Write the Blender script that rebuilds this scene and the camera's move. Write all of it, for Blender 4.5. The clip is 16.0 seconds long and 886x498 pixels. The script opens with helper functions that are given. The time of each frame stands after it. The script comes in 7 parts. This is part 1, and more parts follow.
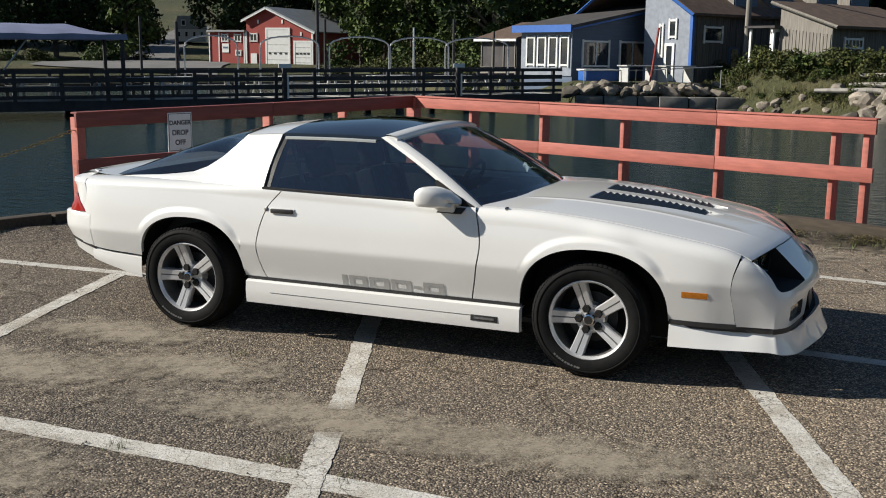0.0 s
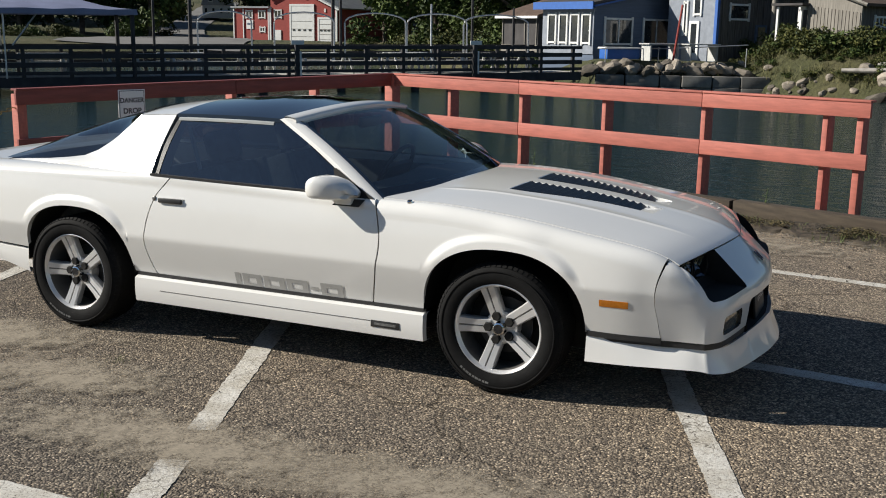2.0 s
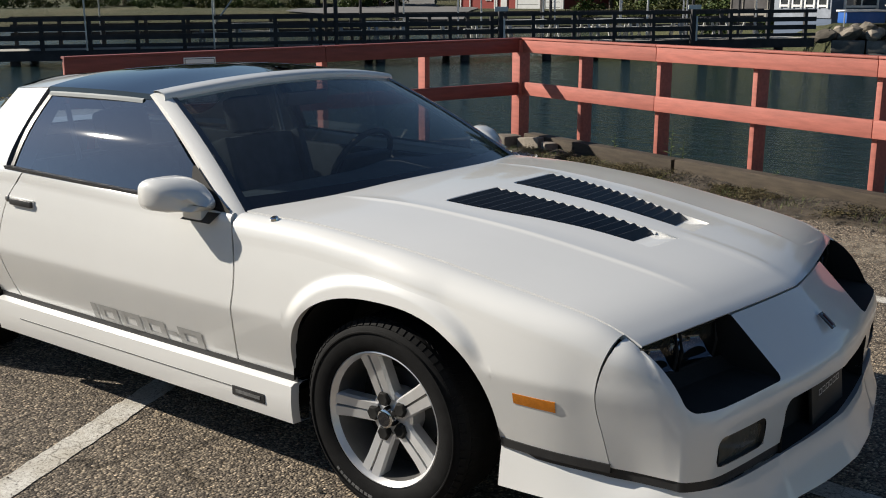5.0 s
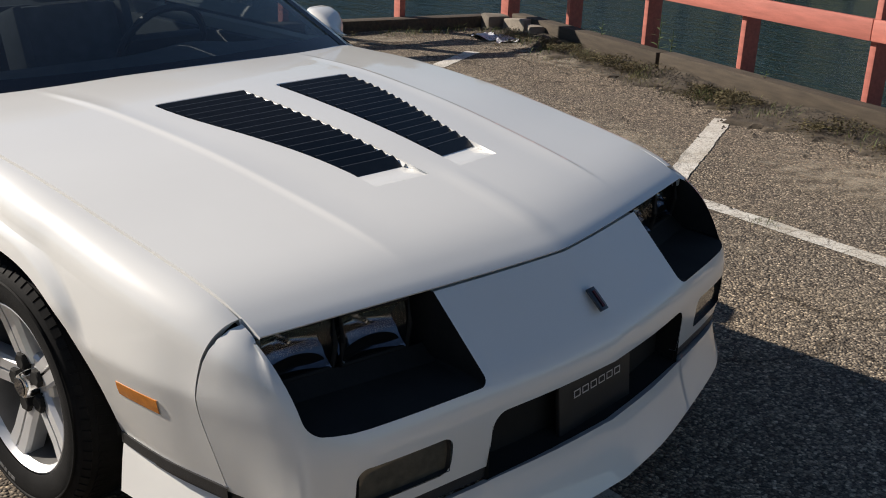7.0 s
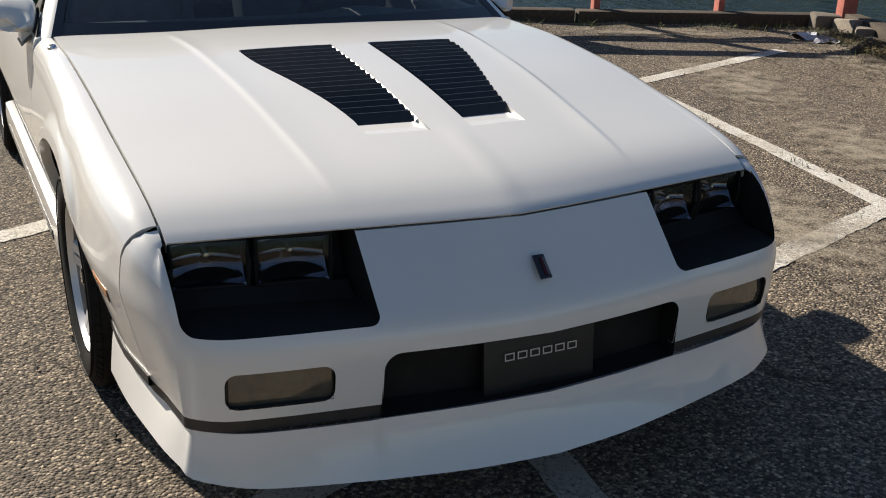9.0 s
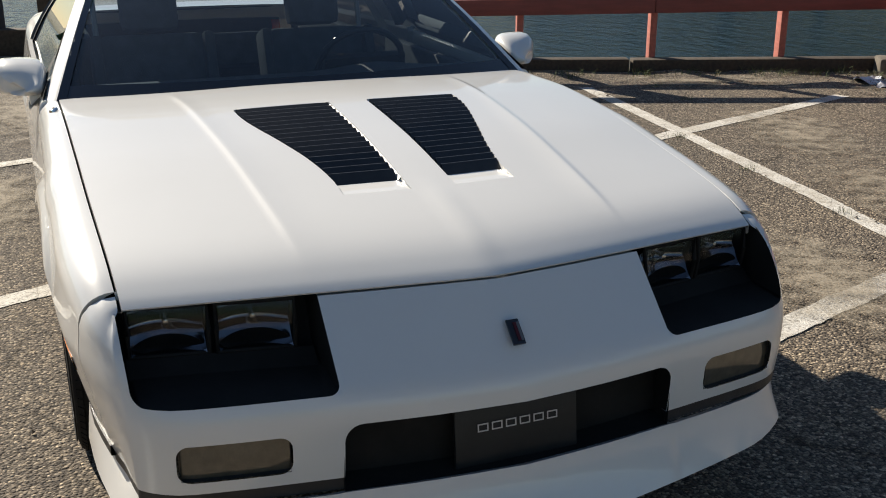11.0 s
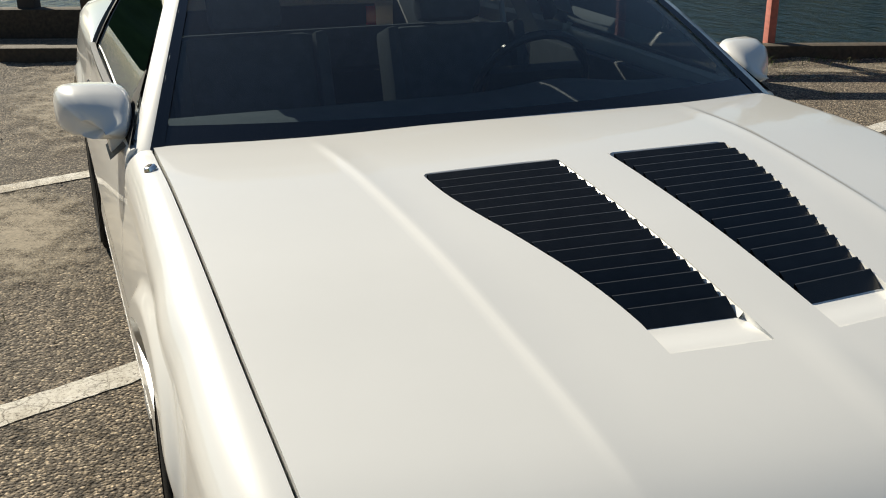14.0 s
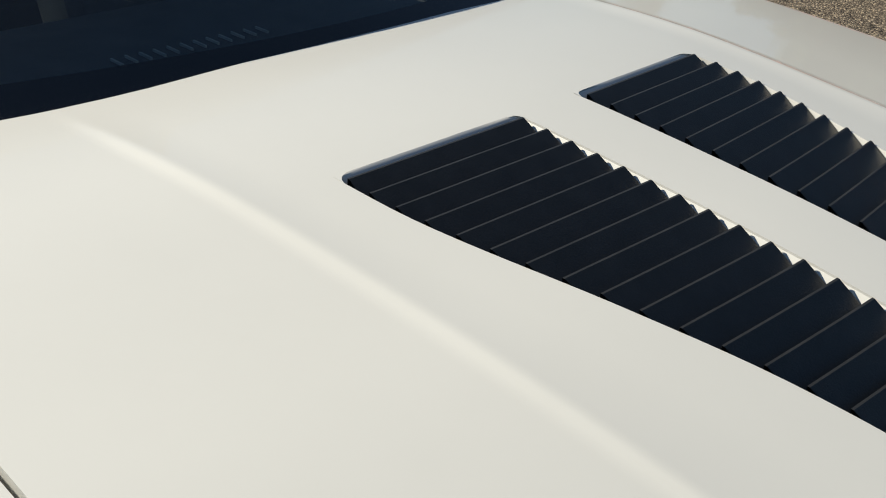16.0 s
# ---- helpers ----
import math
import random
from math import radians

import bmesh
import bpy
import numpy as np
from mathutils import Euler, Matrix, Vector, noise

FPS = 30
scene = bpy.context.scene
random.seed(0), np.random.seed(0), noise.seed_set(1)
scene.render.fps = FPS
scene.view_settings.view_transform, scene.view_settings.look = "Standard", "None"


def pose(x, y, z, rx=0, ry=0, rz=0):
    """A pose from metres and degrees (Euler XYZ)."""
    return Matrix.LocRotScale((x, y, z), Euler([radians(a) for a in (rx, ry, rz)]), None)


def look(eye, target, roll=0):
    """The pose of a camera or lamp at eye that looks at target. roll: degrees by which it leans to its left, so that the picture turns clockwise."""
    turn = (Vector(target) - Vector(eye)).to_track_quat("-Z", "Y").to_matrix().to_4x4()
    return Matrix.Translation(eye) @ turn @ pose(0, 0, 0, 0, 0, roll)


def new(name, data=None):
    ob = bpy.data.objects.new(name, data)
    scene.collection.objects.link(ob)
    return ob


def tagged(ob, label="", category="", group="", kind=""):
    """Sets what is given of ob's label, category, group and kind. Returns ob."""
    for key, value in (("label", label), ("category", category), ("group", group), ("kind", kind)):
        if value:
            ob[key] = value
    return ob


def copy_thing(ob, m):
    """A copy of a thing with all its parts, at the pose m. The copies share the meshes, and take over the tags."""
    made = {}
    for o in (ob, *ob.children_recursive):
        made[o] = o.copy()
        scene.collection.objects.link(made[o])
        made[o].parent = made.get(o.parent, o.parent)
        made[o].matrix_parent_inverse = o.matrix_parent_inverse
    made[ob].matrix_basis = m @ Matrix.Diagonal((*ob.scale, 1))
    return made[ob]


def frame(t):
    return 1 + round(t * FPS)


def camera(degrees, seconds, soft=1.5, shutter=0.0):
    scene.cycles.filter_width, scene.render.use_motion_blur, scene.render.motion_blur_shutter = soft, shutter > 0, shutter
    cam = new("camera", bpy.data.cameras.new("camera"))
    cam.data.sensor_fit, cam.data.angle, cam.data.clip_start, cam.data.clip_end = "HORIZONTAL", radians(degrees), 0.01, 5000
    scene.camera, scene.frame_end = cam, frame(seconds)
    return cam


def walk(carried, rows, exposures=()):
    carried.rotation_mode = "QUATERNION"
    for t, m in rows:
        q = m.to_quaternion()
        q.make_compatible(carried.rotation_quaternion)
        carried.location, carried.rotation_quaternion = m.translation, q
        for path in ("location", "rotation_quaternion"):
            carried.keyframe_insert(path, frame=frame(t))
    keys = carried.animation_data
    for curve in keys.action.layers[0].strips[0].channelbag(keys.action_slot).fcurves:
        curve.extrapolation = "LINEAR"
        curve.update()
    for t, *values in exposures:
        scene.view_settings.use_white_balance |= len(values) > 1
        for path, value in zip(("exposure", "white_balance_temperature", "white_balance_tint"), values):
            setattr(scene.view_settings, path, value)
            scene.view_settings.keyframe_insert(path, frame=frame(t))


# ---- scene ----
cam = camera(45.86, 16.0, 1.0)
PATH = [
    (0.0, (2.618, -6.267, 1.722), (1.881, -4.444, 1.357), 0.72),
    (0.5, (2.665, -6.138, 1.713), (1.929, -4.316, 1.338), 0.46),
    (1.0, (2.754, -5.926, 1.703), (2.005, -4.112, 1.318), 0.34),
    (1.5, (2.893, -5.703, 1.713), (2.128, -3.898, 1.316), 0.47),
    (2.0, (2.977, -5.378, 1.702), (2.189, -3.586, 1.296), 0.96),
    (2.5, (3.003, -5.000, 1.666), (2.184, -3.222, 1.256), 2.08),
    (3.0, (3.040, -4.586, 1.638), (2.176, -2.831, 1.221), 3.29),
    (5.5, (3.288, -2.882, 1.595), (2.079, -1.369, 1.097), -0.16),
    (6.0, (3.305, -2.547, 1.608), (2.078, -1.070, 1.052), 0.26),
    (6.5, (3.440, -2.235, 1.595), (2.209, -0.791, 0.965), 0.83),
    (7.0, (3.536, -1.936, 1.564), (2.316, -0.512, 0.868), 2.28),
    (7.5, (3.629, -1.659, 1.518), (2.283, -0.355, 0.820), 3.40),
    (8.0, (3.780, -1.471, 1.488), (2.219, -0.425, 0.803), 3.46),
    (8.5, (4.055, -1.374, 1.531), (2.421, -0.468, 0.817), 2.62),
    (9.0, (4.232, -1.208, 1.524), (2.569, -0.365, 0.798), 2.02),
    (9.5, (4.351, -1.020, 1.528), (2.636, -0.268, 0.825), 0.06),
    (12.0, (3.993, -0.931, 1.523), (2.233, -0.216, 0.897), 0.22),
    (12.5, (3.790, -0.949, 1.528), (2.036, -0.235, 0.884), 0.25),
    (13.0, (3.527, -0.921, 1.502), (1.748, -0.276, 0.856), 0.10),
    (13.5, (3.300, -0.984, 1.514), (1.517, -0.383, 0.837), -0.37),
    (14.0, (3.024, -1.029, 1.503), (1.272, -0.362, 0.807), -0.11),
    (14.5, (2.666, -1.045, 1.479), (0.996, -0.234, 0.736), 0.65),
    (15.0, (2.454, -1.172, 1.483), (0.908, -0.182, 0.690), 1.44),
    (15.5, (2.186, -1.165, 1.452), (0.806, -0.007, 0.583), 3.26),
    (16.0, (1.947, -1.037, 1.412), (0.743, 0.238, 0.451), 2.71),
]
EXPOSURE = [(0.0, 0.33, 6350, 9), (3.0, 0.33, 6350, 9), (5.5, 0.34, 6550, 10), (6.5, 0.44, 6600, 12), (7.0, 0.42, 6620, 12), (7.5, 0.66, 6700, 12), (9.0, 0.64, 6750, 11), (12.0, 0.64, 6850, 9), (14.0, 0.5, 6950, 6), (16.0, 0.33, 6800, 5)]
walk(cam, [(t, look(eye, target, roll)) for t, eye, target, roll in PATH], EXPOSURE)

# ---- world and sun ----
SUN_AZ, SUN_EL = math.atan2(-1.6, -0.61), radians(30.3)
world = bpy.data.worlds.new("world")
scene.world = world
world.use_nodes = True
wn = world.node_tree.nodes
sky = wn.new("ShaderNodeTexSky")
sky.sky_type, sky.sun_disc = "NISHITA", False
sky.sun_elevation, sky.sun_rotation = SUN_EL, SUN_AZ
sky.air_density, sky.dust_density, sky.ozone_density = 1.0, 0.12, 3.0
wn["Background"].inputs["Strength"].default_value = 0.05
world.node_tree.links.new(sky.outputs[0], wn["Background"].inputs["Color"])
sun = new("sun", bpy.data.lights.new("sun", "SUN"))
sun.data.energy, sun.data.angle, sun.data.color = 5.5, radians(0.53), (1.0, 0.93, 0.82)
sun.matrix_world = look((-16.0, -6.1, 10.0), (0, 0, 0))

# ---- materials ----
def ramp(nt, fac, stops):
    r = nt.nodes.new("ShaderNodeValToRGB")
    while len(r.color_ramp.elements) < len(stops):
        r.color_ramp.elements.new(0.5)
    for e, (p, c) in zip(r.color_ramp.elements, stops):
        e.position, e.color = p, (*c, 1) if len(c) == 3 else c
    nt.links.new(fac, r.inputs["Fac"])
    return r.outputs["Color"]


def noise_tex(nt, scale, detail=4.0, rough=0.55, stretch=None):
    n = nt.nodes.new("ShaderNodeTexNoise")
    n.inputs["Scale"].default_value, n.inputs["Detail"].default_value, n.inputs["Roughness"].default_value = scale, detail, rough
    c = nt.nodes.new("ShaderNodeTexCoord")
    if stretch:
        m = nt.nodes.new("ShaderNodeMapping")
        m.inputs["Scale"].default_value = stretch
        nt.links.new(c.outputs["Object"], m.inputs["Vector"])
        nt.links.new(m.outputs["Vector"], n.inputs["Vector"])
    else:
        nt.links.new(c.outputs["Object"], n.inputs["Vector"])
    return n.outputs["Fac"]


def mix_rgb(nt, fac, a, b, blend="MIX"):
    m = nt.nodes.new("ShaderNodeMix")
    m.data_type, m.blend_type = "RGBA", blend
    for sock, v in ((m.inputs["Factor"], fac), (m.inputs[6], a), (m.inputs[7], b)):
        if isinstance(v, (tuple, list)):
            sock.default_value = (*v, 1) if len(v) == 3 else v
        elif isinstance(v, (int, float)):
            sock.default_value = v
        else:
            nt.links.new(v, sock)
    return m.outputs[2]


def principled(name):
    m = bpy.data.materials.new(name)
    m.use_nodes = True
    return m, m.node_tree, m.node_tree.nodes["Principled BSDF"]


def mat(name, color, rough=0.5, metal=0.0, vary=0.12, scale=6.0, grain=0.0, grain_scale=80.0, coat=0.0, stretch=None, rand=0.0, spec=0.5):
    """A plain procedural surface: colour that varies at two scales, grain as bump, gloss that varies a little."""
    m, nt, b = principled(name)
    lo, hi = tuple(c * (1 - vary) for c in color), tuple(min(1, c * (1 + vary)) for c in color)
    big = ramp(nt, noise_tex(nt, scale, 3, 0.5, stretch), [(0.3, lo), (0.7, hi)])
    fine = ramp(nt, noise_tex(nt, scale * 9, 5, 0.6, stretch), [(0.3, (1 - vary * 0.6,) * 3), (0.7, (1, 1, 1))])
    col = mix_rgb(nt, 1.0, big, fine, "MULTIPLY")
    if rand:
        oi = nt.nodes.new("ShaderNodeObjectInfo")
        col = mix_rgb(nt, 1.0, col, ramp(nt, oi.outputs["Random"], [(0, (1 - rand,) * 3), (1, (1, 1, 1))]), "MULTIPLY")
    nt.links.new(col, b.inputs["Base Color"])
    b.inputs["Roughness"].default_value, b.inputs["Metallic"].default_value = rough, metal
    b.inputs["Specular IOR Level"].default_value = spec
    if coat:
        b.inputs["Coat Weight"].default_value, b.inputs["Coat Roughness"].default_value = coat, 0.04
    if grain:
        bump = nt.nodes.new("ShaderNodeBump")
        bump.inputs["Strength"].default_value, bump.inputs["Distance"].default_value = grain, 0.004
        nt.links.new(noise_tex(nt, grain_scale, 6, 0.65, stretch), bump.inputs["Height"])
        nt.links.new(bump.outputs["Normal"], b.inputs["Normal"])
    return m


def glass_mat(name, tint, rough=0.01, dust=0.03, base=0.075, rise=0.9, power=4.0):
    """Thin tinted glass: gloss that grows towards grazing views, with a faint film for dust and glare haze."""
    m = bpy.data.materials.new(name)
    m.use_nodes = True
    nt = m.node_tree
    nt.nodes.remove(nt.nodes["Principled BSDF"])
    tr, gl, df, mx, mx2, lw = (nt.nodes.new("ShaderNode" + k) for k in ("BsdfTransparent", "BsdfGlossy", "BsdfDiffuse", "MixShader", "MixShader", "LayerWeight"))
    tr.inputs["Color"].default_value = (*tint, 1)
    gl.inputs["Roughness"].default_value = rough
    df.inputs["Color"].default_value = (0.5, 0.5, 0.5, 1)
    mx2.inputs[0].default_value = dust
    lw.inputs["Blend"].default_value = 0.5
    pw, ad = nt.nodes.new("ShaderNodeMath"), nt.nodes.new("ShaderNodeMath")
    pw.operation, ad.operation = "POWER", "MULTIPLY_ADD"
    pw.inputs[1].default_value = power
    ad.inputs[1].default_value, ad.inputs[2].default_value = rise, base
    nt.links.new(lw.outputs["Facing"], pw.inputs[0])
    nt.links.new(pw.outputs[0], ad.inputs[0])
    nt.links.new(ad.outputs[0], mx.inputs[0])
    nt.links.new(tr.outputs[0], mx2.inputs[1])
    nt.links.new(df.outputs[0], mx2.inputs[2])
    nt.links.new(mx2.outputs[0], mx.inputs[1])
    nt.links.new(gl.outputs[0], mx.inputs[2])
    nt.links.new(mx.outputs[0], nt.nodes["Material Output"].inputs["Surface"])
    return m


PAINT = mat("white_paint", (0.79, 0.785, 0.76), 0.3, 0, 0.015, 2.0, coat=0.9)
BLACK_GLOSS = mat("black_gloss", (0.012, 0.013, 0.016), 0.08, 0, 0.1, coat=1.0)
BLACK_TRIM = mat("black_trim", (0.026, 0.026, 0.027), 0.45, 0, 0.2, 20, 0.2, 300)
BLACK_MATT = mat("black_matt", (0.018, 0.0175, 0.0165), 0.75, 0, 0.2, 10, spec=0.2)
BLACK_SATIN = mat("black_satin", (0.02, 0.0195, 0.0185), 0.5, 0, 0.2, 12, spec=0.45)
LOUVRE = mat("louvre_black", (0.032, 0.032, 0.033), 0.36, 0, 0.15, 30, 0.15, 400)
RUBBER = mat("tyre_rubber", (0.0095, 0.0095, 0.0098), 0.75, 0, 0.25, 25, 0.25, 250, spec=0.14)
TYRE_MARK = mat("raised_sidewall_mark", (0.13, 0.13, 0.128), 0.7, 0, 0.3, 60)
ALLOY = mat("machined_alloy", (0.72, 0.72, 0.72), 0.36, 0.55, 0.05, 20, 0.05, 500)
ALLOY_GREY = mat("grey_alloy", (0.22, 0.215, 0.21), 0.45, 0.7, 0.1, 20)
CHROME = mat("chrome", (0.8, 0.8, 0.8), 0.1, 1.0, 0.02)
AMBER = mat("amber_lens", (0.6, 0.2, 0.015), 0.15, 0, 0.15, 60, coat=0.6)
RED_LENS = mat("red_lens", (0.35, 0.02, 0.015), 0.15, 0, 0.1, 40, coat=0.8)
MAROON = mat("maroon_enamel", (0.09, 0.012, 0.016), 0.25, 0, 0.1, 40)
FOG_LENS = mat("smoked_lens", (0.1, 0.088, 0.065), 0.12, 0, 0.2, 40, coat=0.8)
REFLECTOR = mat("lamp_reflector", (0.36, 0.37, 0.4), 0.1, 1.0, 0.25, 30)
DECAL = mat("grey_decal", (0.42, 0.415, 0.4), 0.4, 0, 0.05)
SILVER = mat("silver_letters", (0.55, 0.55, 0.56), 0.35, 0.3, 0.05)
CLOTH = mat("grey_cloth", (0.095, 0.1, 0.105), 0.9, 0, 0.2, 15, 0.4, 350)
DASH = mat("dash_plastic", (0.06, 0.064, 0.067), 0.6, 0, 0.2, 15, 0.3, 300)
LIGHT_GREY = mat("light_grey_trim", (0.34, 0.36, 0.36), 0.6, 0, 0.1)
LAMP_GLASS = glass_mat("lamp_glass", (0.66, 0.68, 0.7), 0.05, 0.006, 0.035, 0.5)
# Windshield's pale film holds some glare haze besides its dust.
GLASS = glass_mat("tinted_glass", (0.76, 0.84, 0.86), 0.01, 0.03, 0.1)
GLASS_SIDE = glass_mat("door_glass", (0.52, 0.62, 0.68), 0.01, 0.006, 0.15, 2.0, 2.3)
GLASS_DARK = glass_mat("dark_tinted_glass", (0.2, 0.23, 0.25), 0.01, 0.004, 0.14)
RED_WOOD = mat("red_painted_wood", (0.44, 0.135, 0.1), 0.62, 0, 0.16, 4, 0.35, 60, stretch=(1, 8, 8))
# Red wood darkened: the shade on the left fence arm put into colour.
RED_SHADED = mat("shaded_red_painted_wood", (0.22, 0.055, 0.045), 0.55, 0, 0.16, 4, 0.35, 60, stretch=(8, 1, 8))
GREY_WOOD = mat("weathered_wood", (0.066, 0.05, 0.034), 0.85, 0, 0.3, 5, 0.6, 50, stretch=(1, 7, 7))
DARK_WOOD = mat("dark_wood", (0.055, 0.05, 0.047), 0.85, 0, 0.3, 3, 0.4, 30)
STONE = mat("stone", (0.33, 0.285, 0.23), 0.9, 0, 0.35, 3, 0.7, 14, rand=0.68)
SIGN_WHITE = mat("sign_white", (0.86, 0.85, 0.84), 0.4, 0, 0.05)
SIGN_INK = mat("sign_ink", (0.03, 0.02, 0.03), 0.5, 0, 0.05)


# ---- mesh helpers ----
def lerp(a, b, t):
    return a + (b - a) * t


def interp(x, pts):
    """Smooth value at x from (x, value) pairs in rising order."""
    if x <= pts[0][0]:
        return pts[0][1]
    for i in range(len(pts) - 1):
        (x0, y0), (x1, y1) = pts[i], pts[i + 1]
        if x <= x1:
            t = (x - x0) / (x1 - x0)
            xm, ym = pts[i - 1] if i else (2 * x0 - x1, 2 * y0 - y1)
            xp, yp = pts[i + 2] if i + 2 < len(pts) else (2 * x1 - x0, 2 * y1 - y0)
            m0, m1 = (y1 - ym) / (x1 - xm) * (x1 - x0), (yp - y0) / (xp - x0) * (x1 - x0)
            t2, t3 = t * t, t * t * t
            return (2 * t3 - 3 * t2 + 1) * y0 + (t3 - 2 * t2 + t) * m0 + (3 * t2 - 2 * t3) * y1 + (t3 - t2) * m1
    return pts[-1][1]


def smooth(a, b, x):
    t = min(1, max(0, (x - a) / (b - a)))
    return t * t * (3 - 2 * t)


def spaced(a, b, n):
    return [a + (b - a) * i / n for i in range(n + 1)]


def finish(name, bm, material, shade=True, angle=40):
    me = bpy.data.meshes.new(name)
    bmesh.ops.recalc_face_normals(bm, faces=bm.faces)
    bm.to_mesh(me)
    bm.free()
    for m in material if isinstance(material, (list, tuple)) else (material,):
        me.materials.append(m)
    if shade:
        me.shade_smooth()
        me.set_sharp_from_angle(angle=radians(angle))
    return new(name, me)


def part(name, bm, material, parent, label="", angle=40):
    ob = finish(name, bm, material, True, angle)
    ob.parent = parent
    return tagged(ob, label)


def thing(name, bm, material, label, category, group="", kind="", angle=40):
    return tagged(finish(name, bm, material, True, angle), label, category, group, kind)


def empty(name, m, label, category, group="", kind=""):
    ob = new(name)
    ob.matrix_world = m
    ob.empty_display_size = 0.2
    return tagged(ob, label, category, group, kind)


def grid(rows, bm=None, keep=None, close=False):
    """A sheet through rows of points; keep(i, j) tells which cells stay."""
    bm = bm or bmesh.new()
    vs = [[bm.verts.new(p) for p in r] for r in rows]
    n = len(rows[0])
    for i in range(len(rows) - 1):
        for j in range(n if close else n - 1):
            if keep is None or keep(i, j):
                q = [vs[i][j], vs[i][(j + 1) % n], vs[i + 1][(j + 1) % n], vs[i + 1][j]]
                try:
                    bm.faces.new(q)
                except ValueError:
                    pass
    bmesh.ops.remove_doubles(bm, verts=bm.verts, dist=1e-5)
    loose = [v for v in bm.verts if not v.link_faces]
    bmesh.ops.delete(bm, geom=loose, context="VERTS")
    return bm


def box(size, at=(0, 0, 0), bm=None, m=None, bevel=0.0):
    bm = bm or bmesh.new()
    g = bmesh.ops.create_cube(bm, size=1.0)
    mm = (m or Matrix.Translation(at)) @ Matrix.Diagonal((*size, 1))
    bmesh.ops.transform(bm, matrix=mm, verts=g["verts"])
    if bevel:
        es = list({e for v in g["verts"] for e in v.link_edges})
        bmesh.ops.bevel(bm, geom=es, offset=bevel, segments=2, affect="EDGES", profile=0.6)
    return bm


def lathe(profile, axis="y", n=48, bm=None, at=(0, 0, 0)):
    """Turns (radius, along) pairs round an axis."""
    rows = []
    for r, h in profile:
        ring = []
        for k in range(n):
            a = 2 * math.pi * k / n
            c, s = r * math.cos(a), r * math.sin(a)
            p = {"y": (c, h, s), "z": (c, s, h), "x": (h, c, s)}[axis]
            ring.append(tuple(p[i] + at[i] for i in range(3)))
        rows.append(ring)
    return grid(rows, bm, close=True)


def tube(path, r, n=8, bm=None):
    """A round bar along a path; r is a number or one for each point."""
    rows = []
    pts = [Vector(p) for p in path]
    for i, p in enumerate(pts):
        d = (pts[min(i + 1, len(pts) - 1)] - pts[max(i - 1, 0)]).normalized()
        u = d.cross(Vector((0, 0, 1)) if abs(d.z) < 0.95 else Vector((1, 0, 0))).normalized()
        v = d.cross(u)
        rr = r[i] if isinstance(r, (list, tuple)) else r
        rows.append([p + rr * (math.cos(2 * math.pi * k / n) * u + math.sin(2 * math.pi * k / n) * v) for k in range(n)])
    bm = grid(rows, bm, close=True)
    return bm


def prism(outline, depth, bm=None, m=None):
    """A plate with an outline in x and z, that runs from y = 0 to y = depth."""
    bm = bm or bmesh.new()
    m = m or Matrix()
    a = [bm.verts.new(m @ Vector((x, 0, z))) for x, z in outline]
    b = [bm.verts.new(m @ Vector((x, depth, z))) for x, z in outline]
    bm.faces.new(a)
    bm.faces.new(b[::-1])
    n = len(a)
    for i in range(n):
        bm.faces.new((a[i], a[(i + 1) % n], b[(i + 1) % n], b[i]))
    return bm

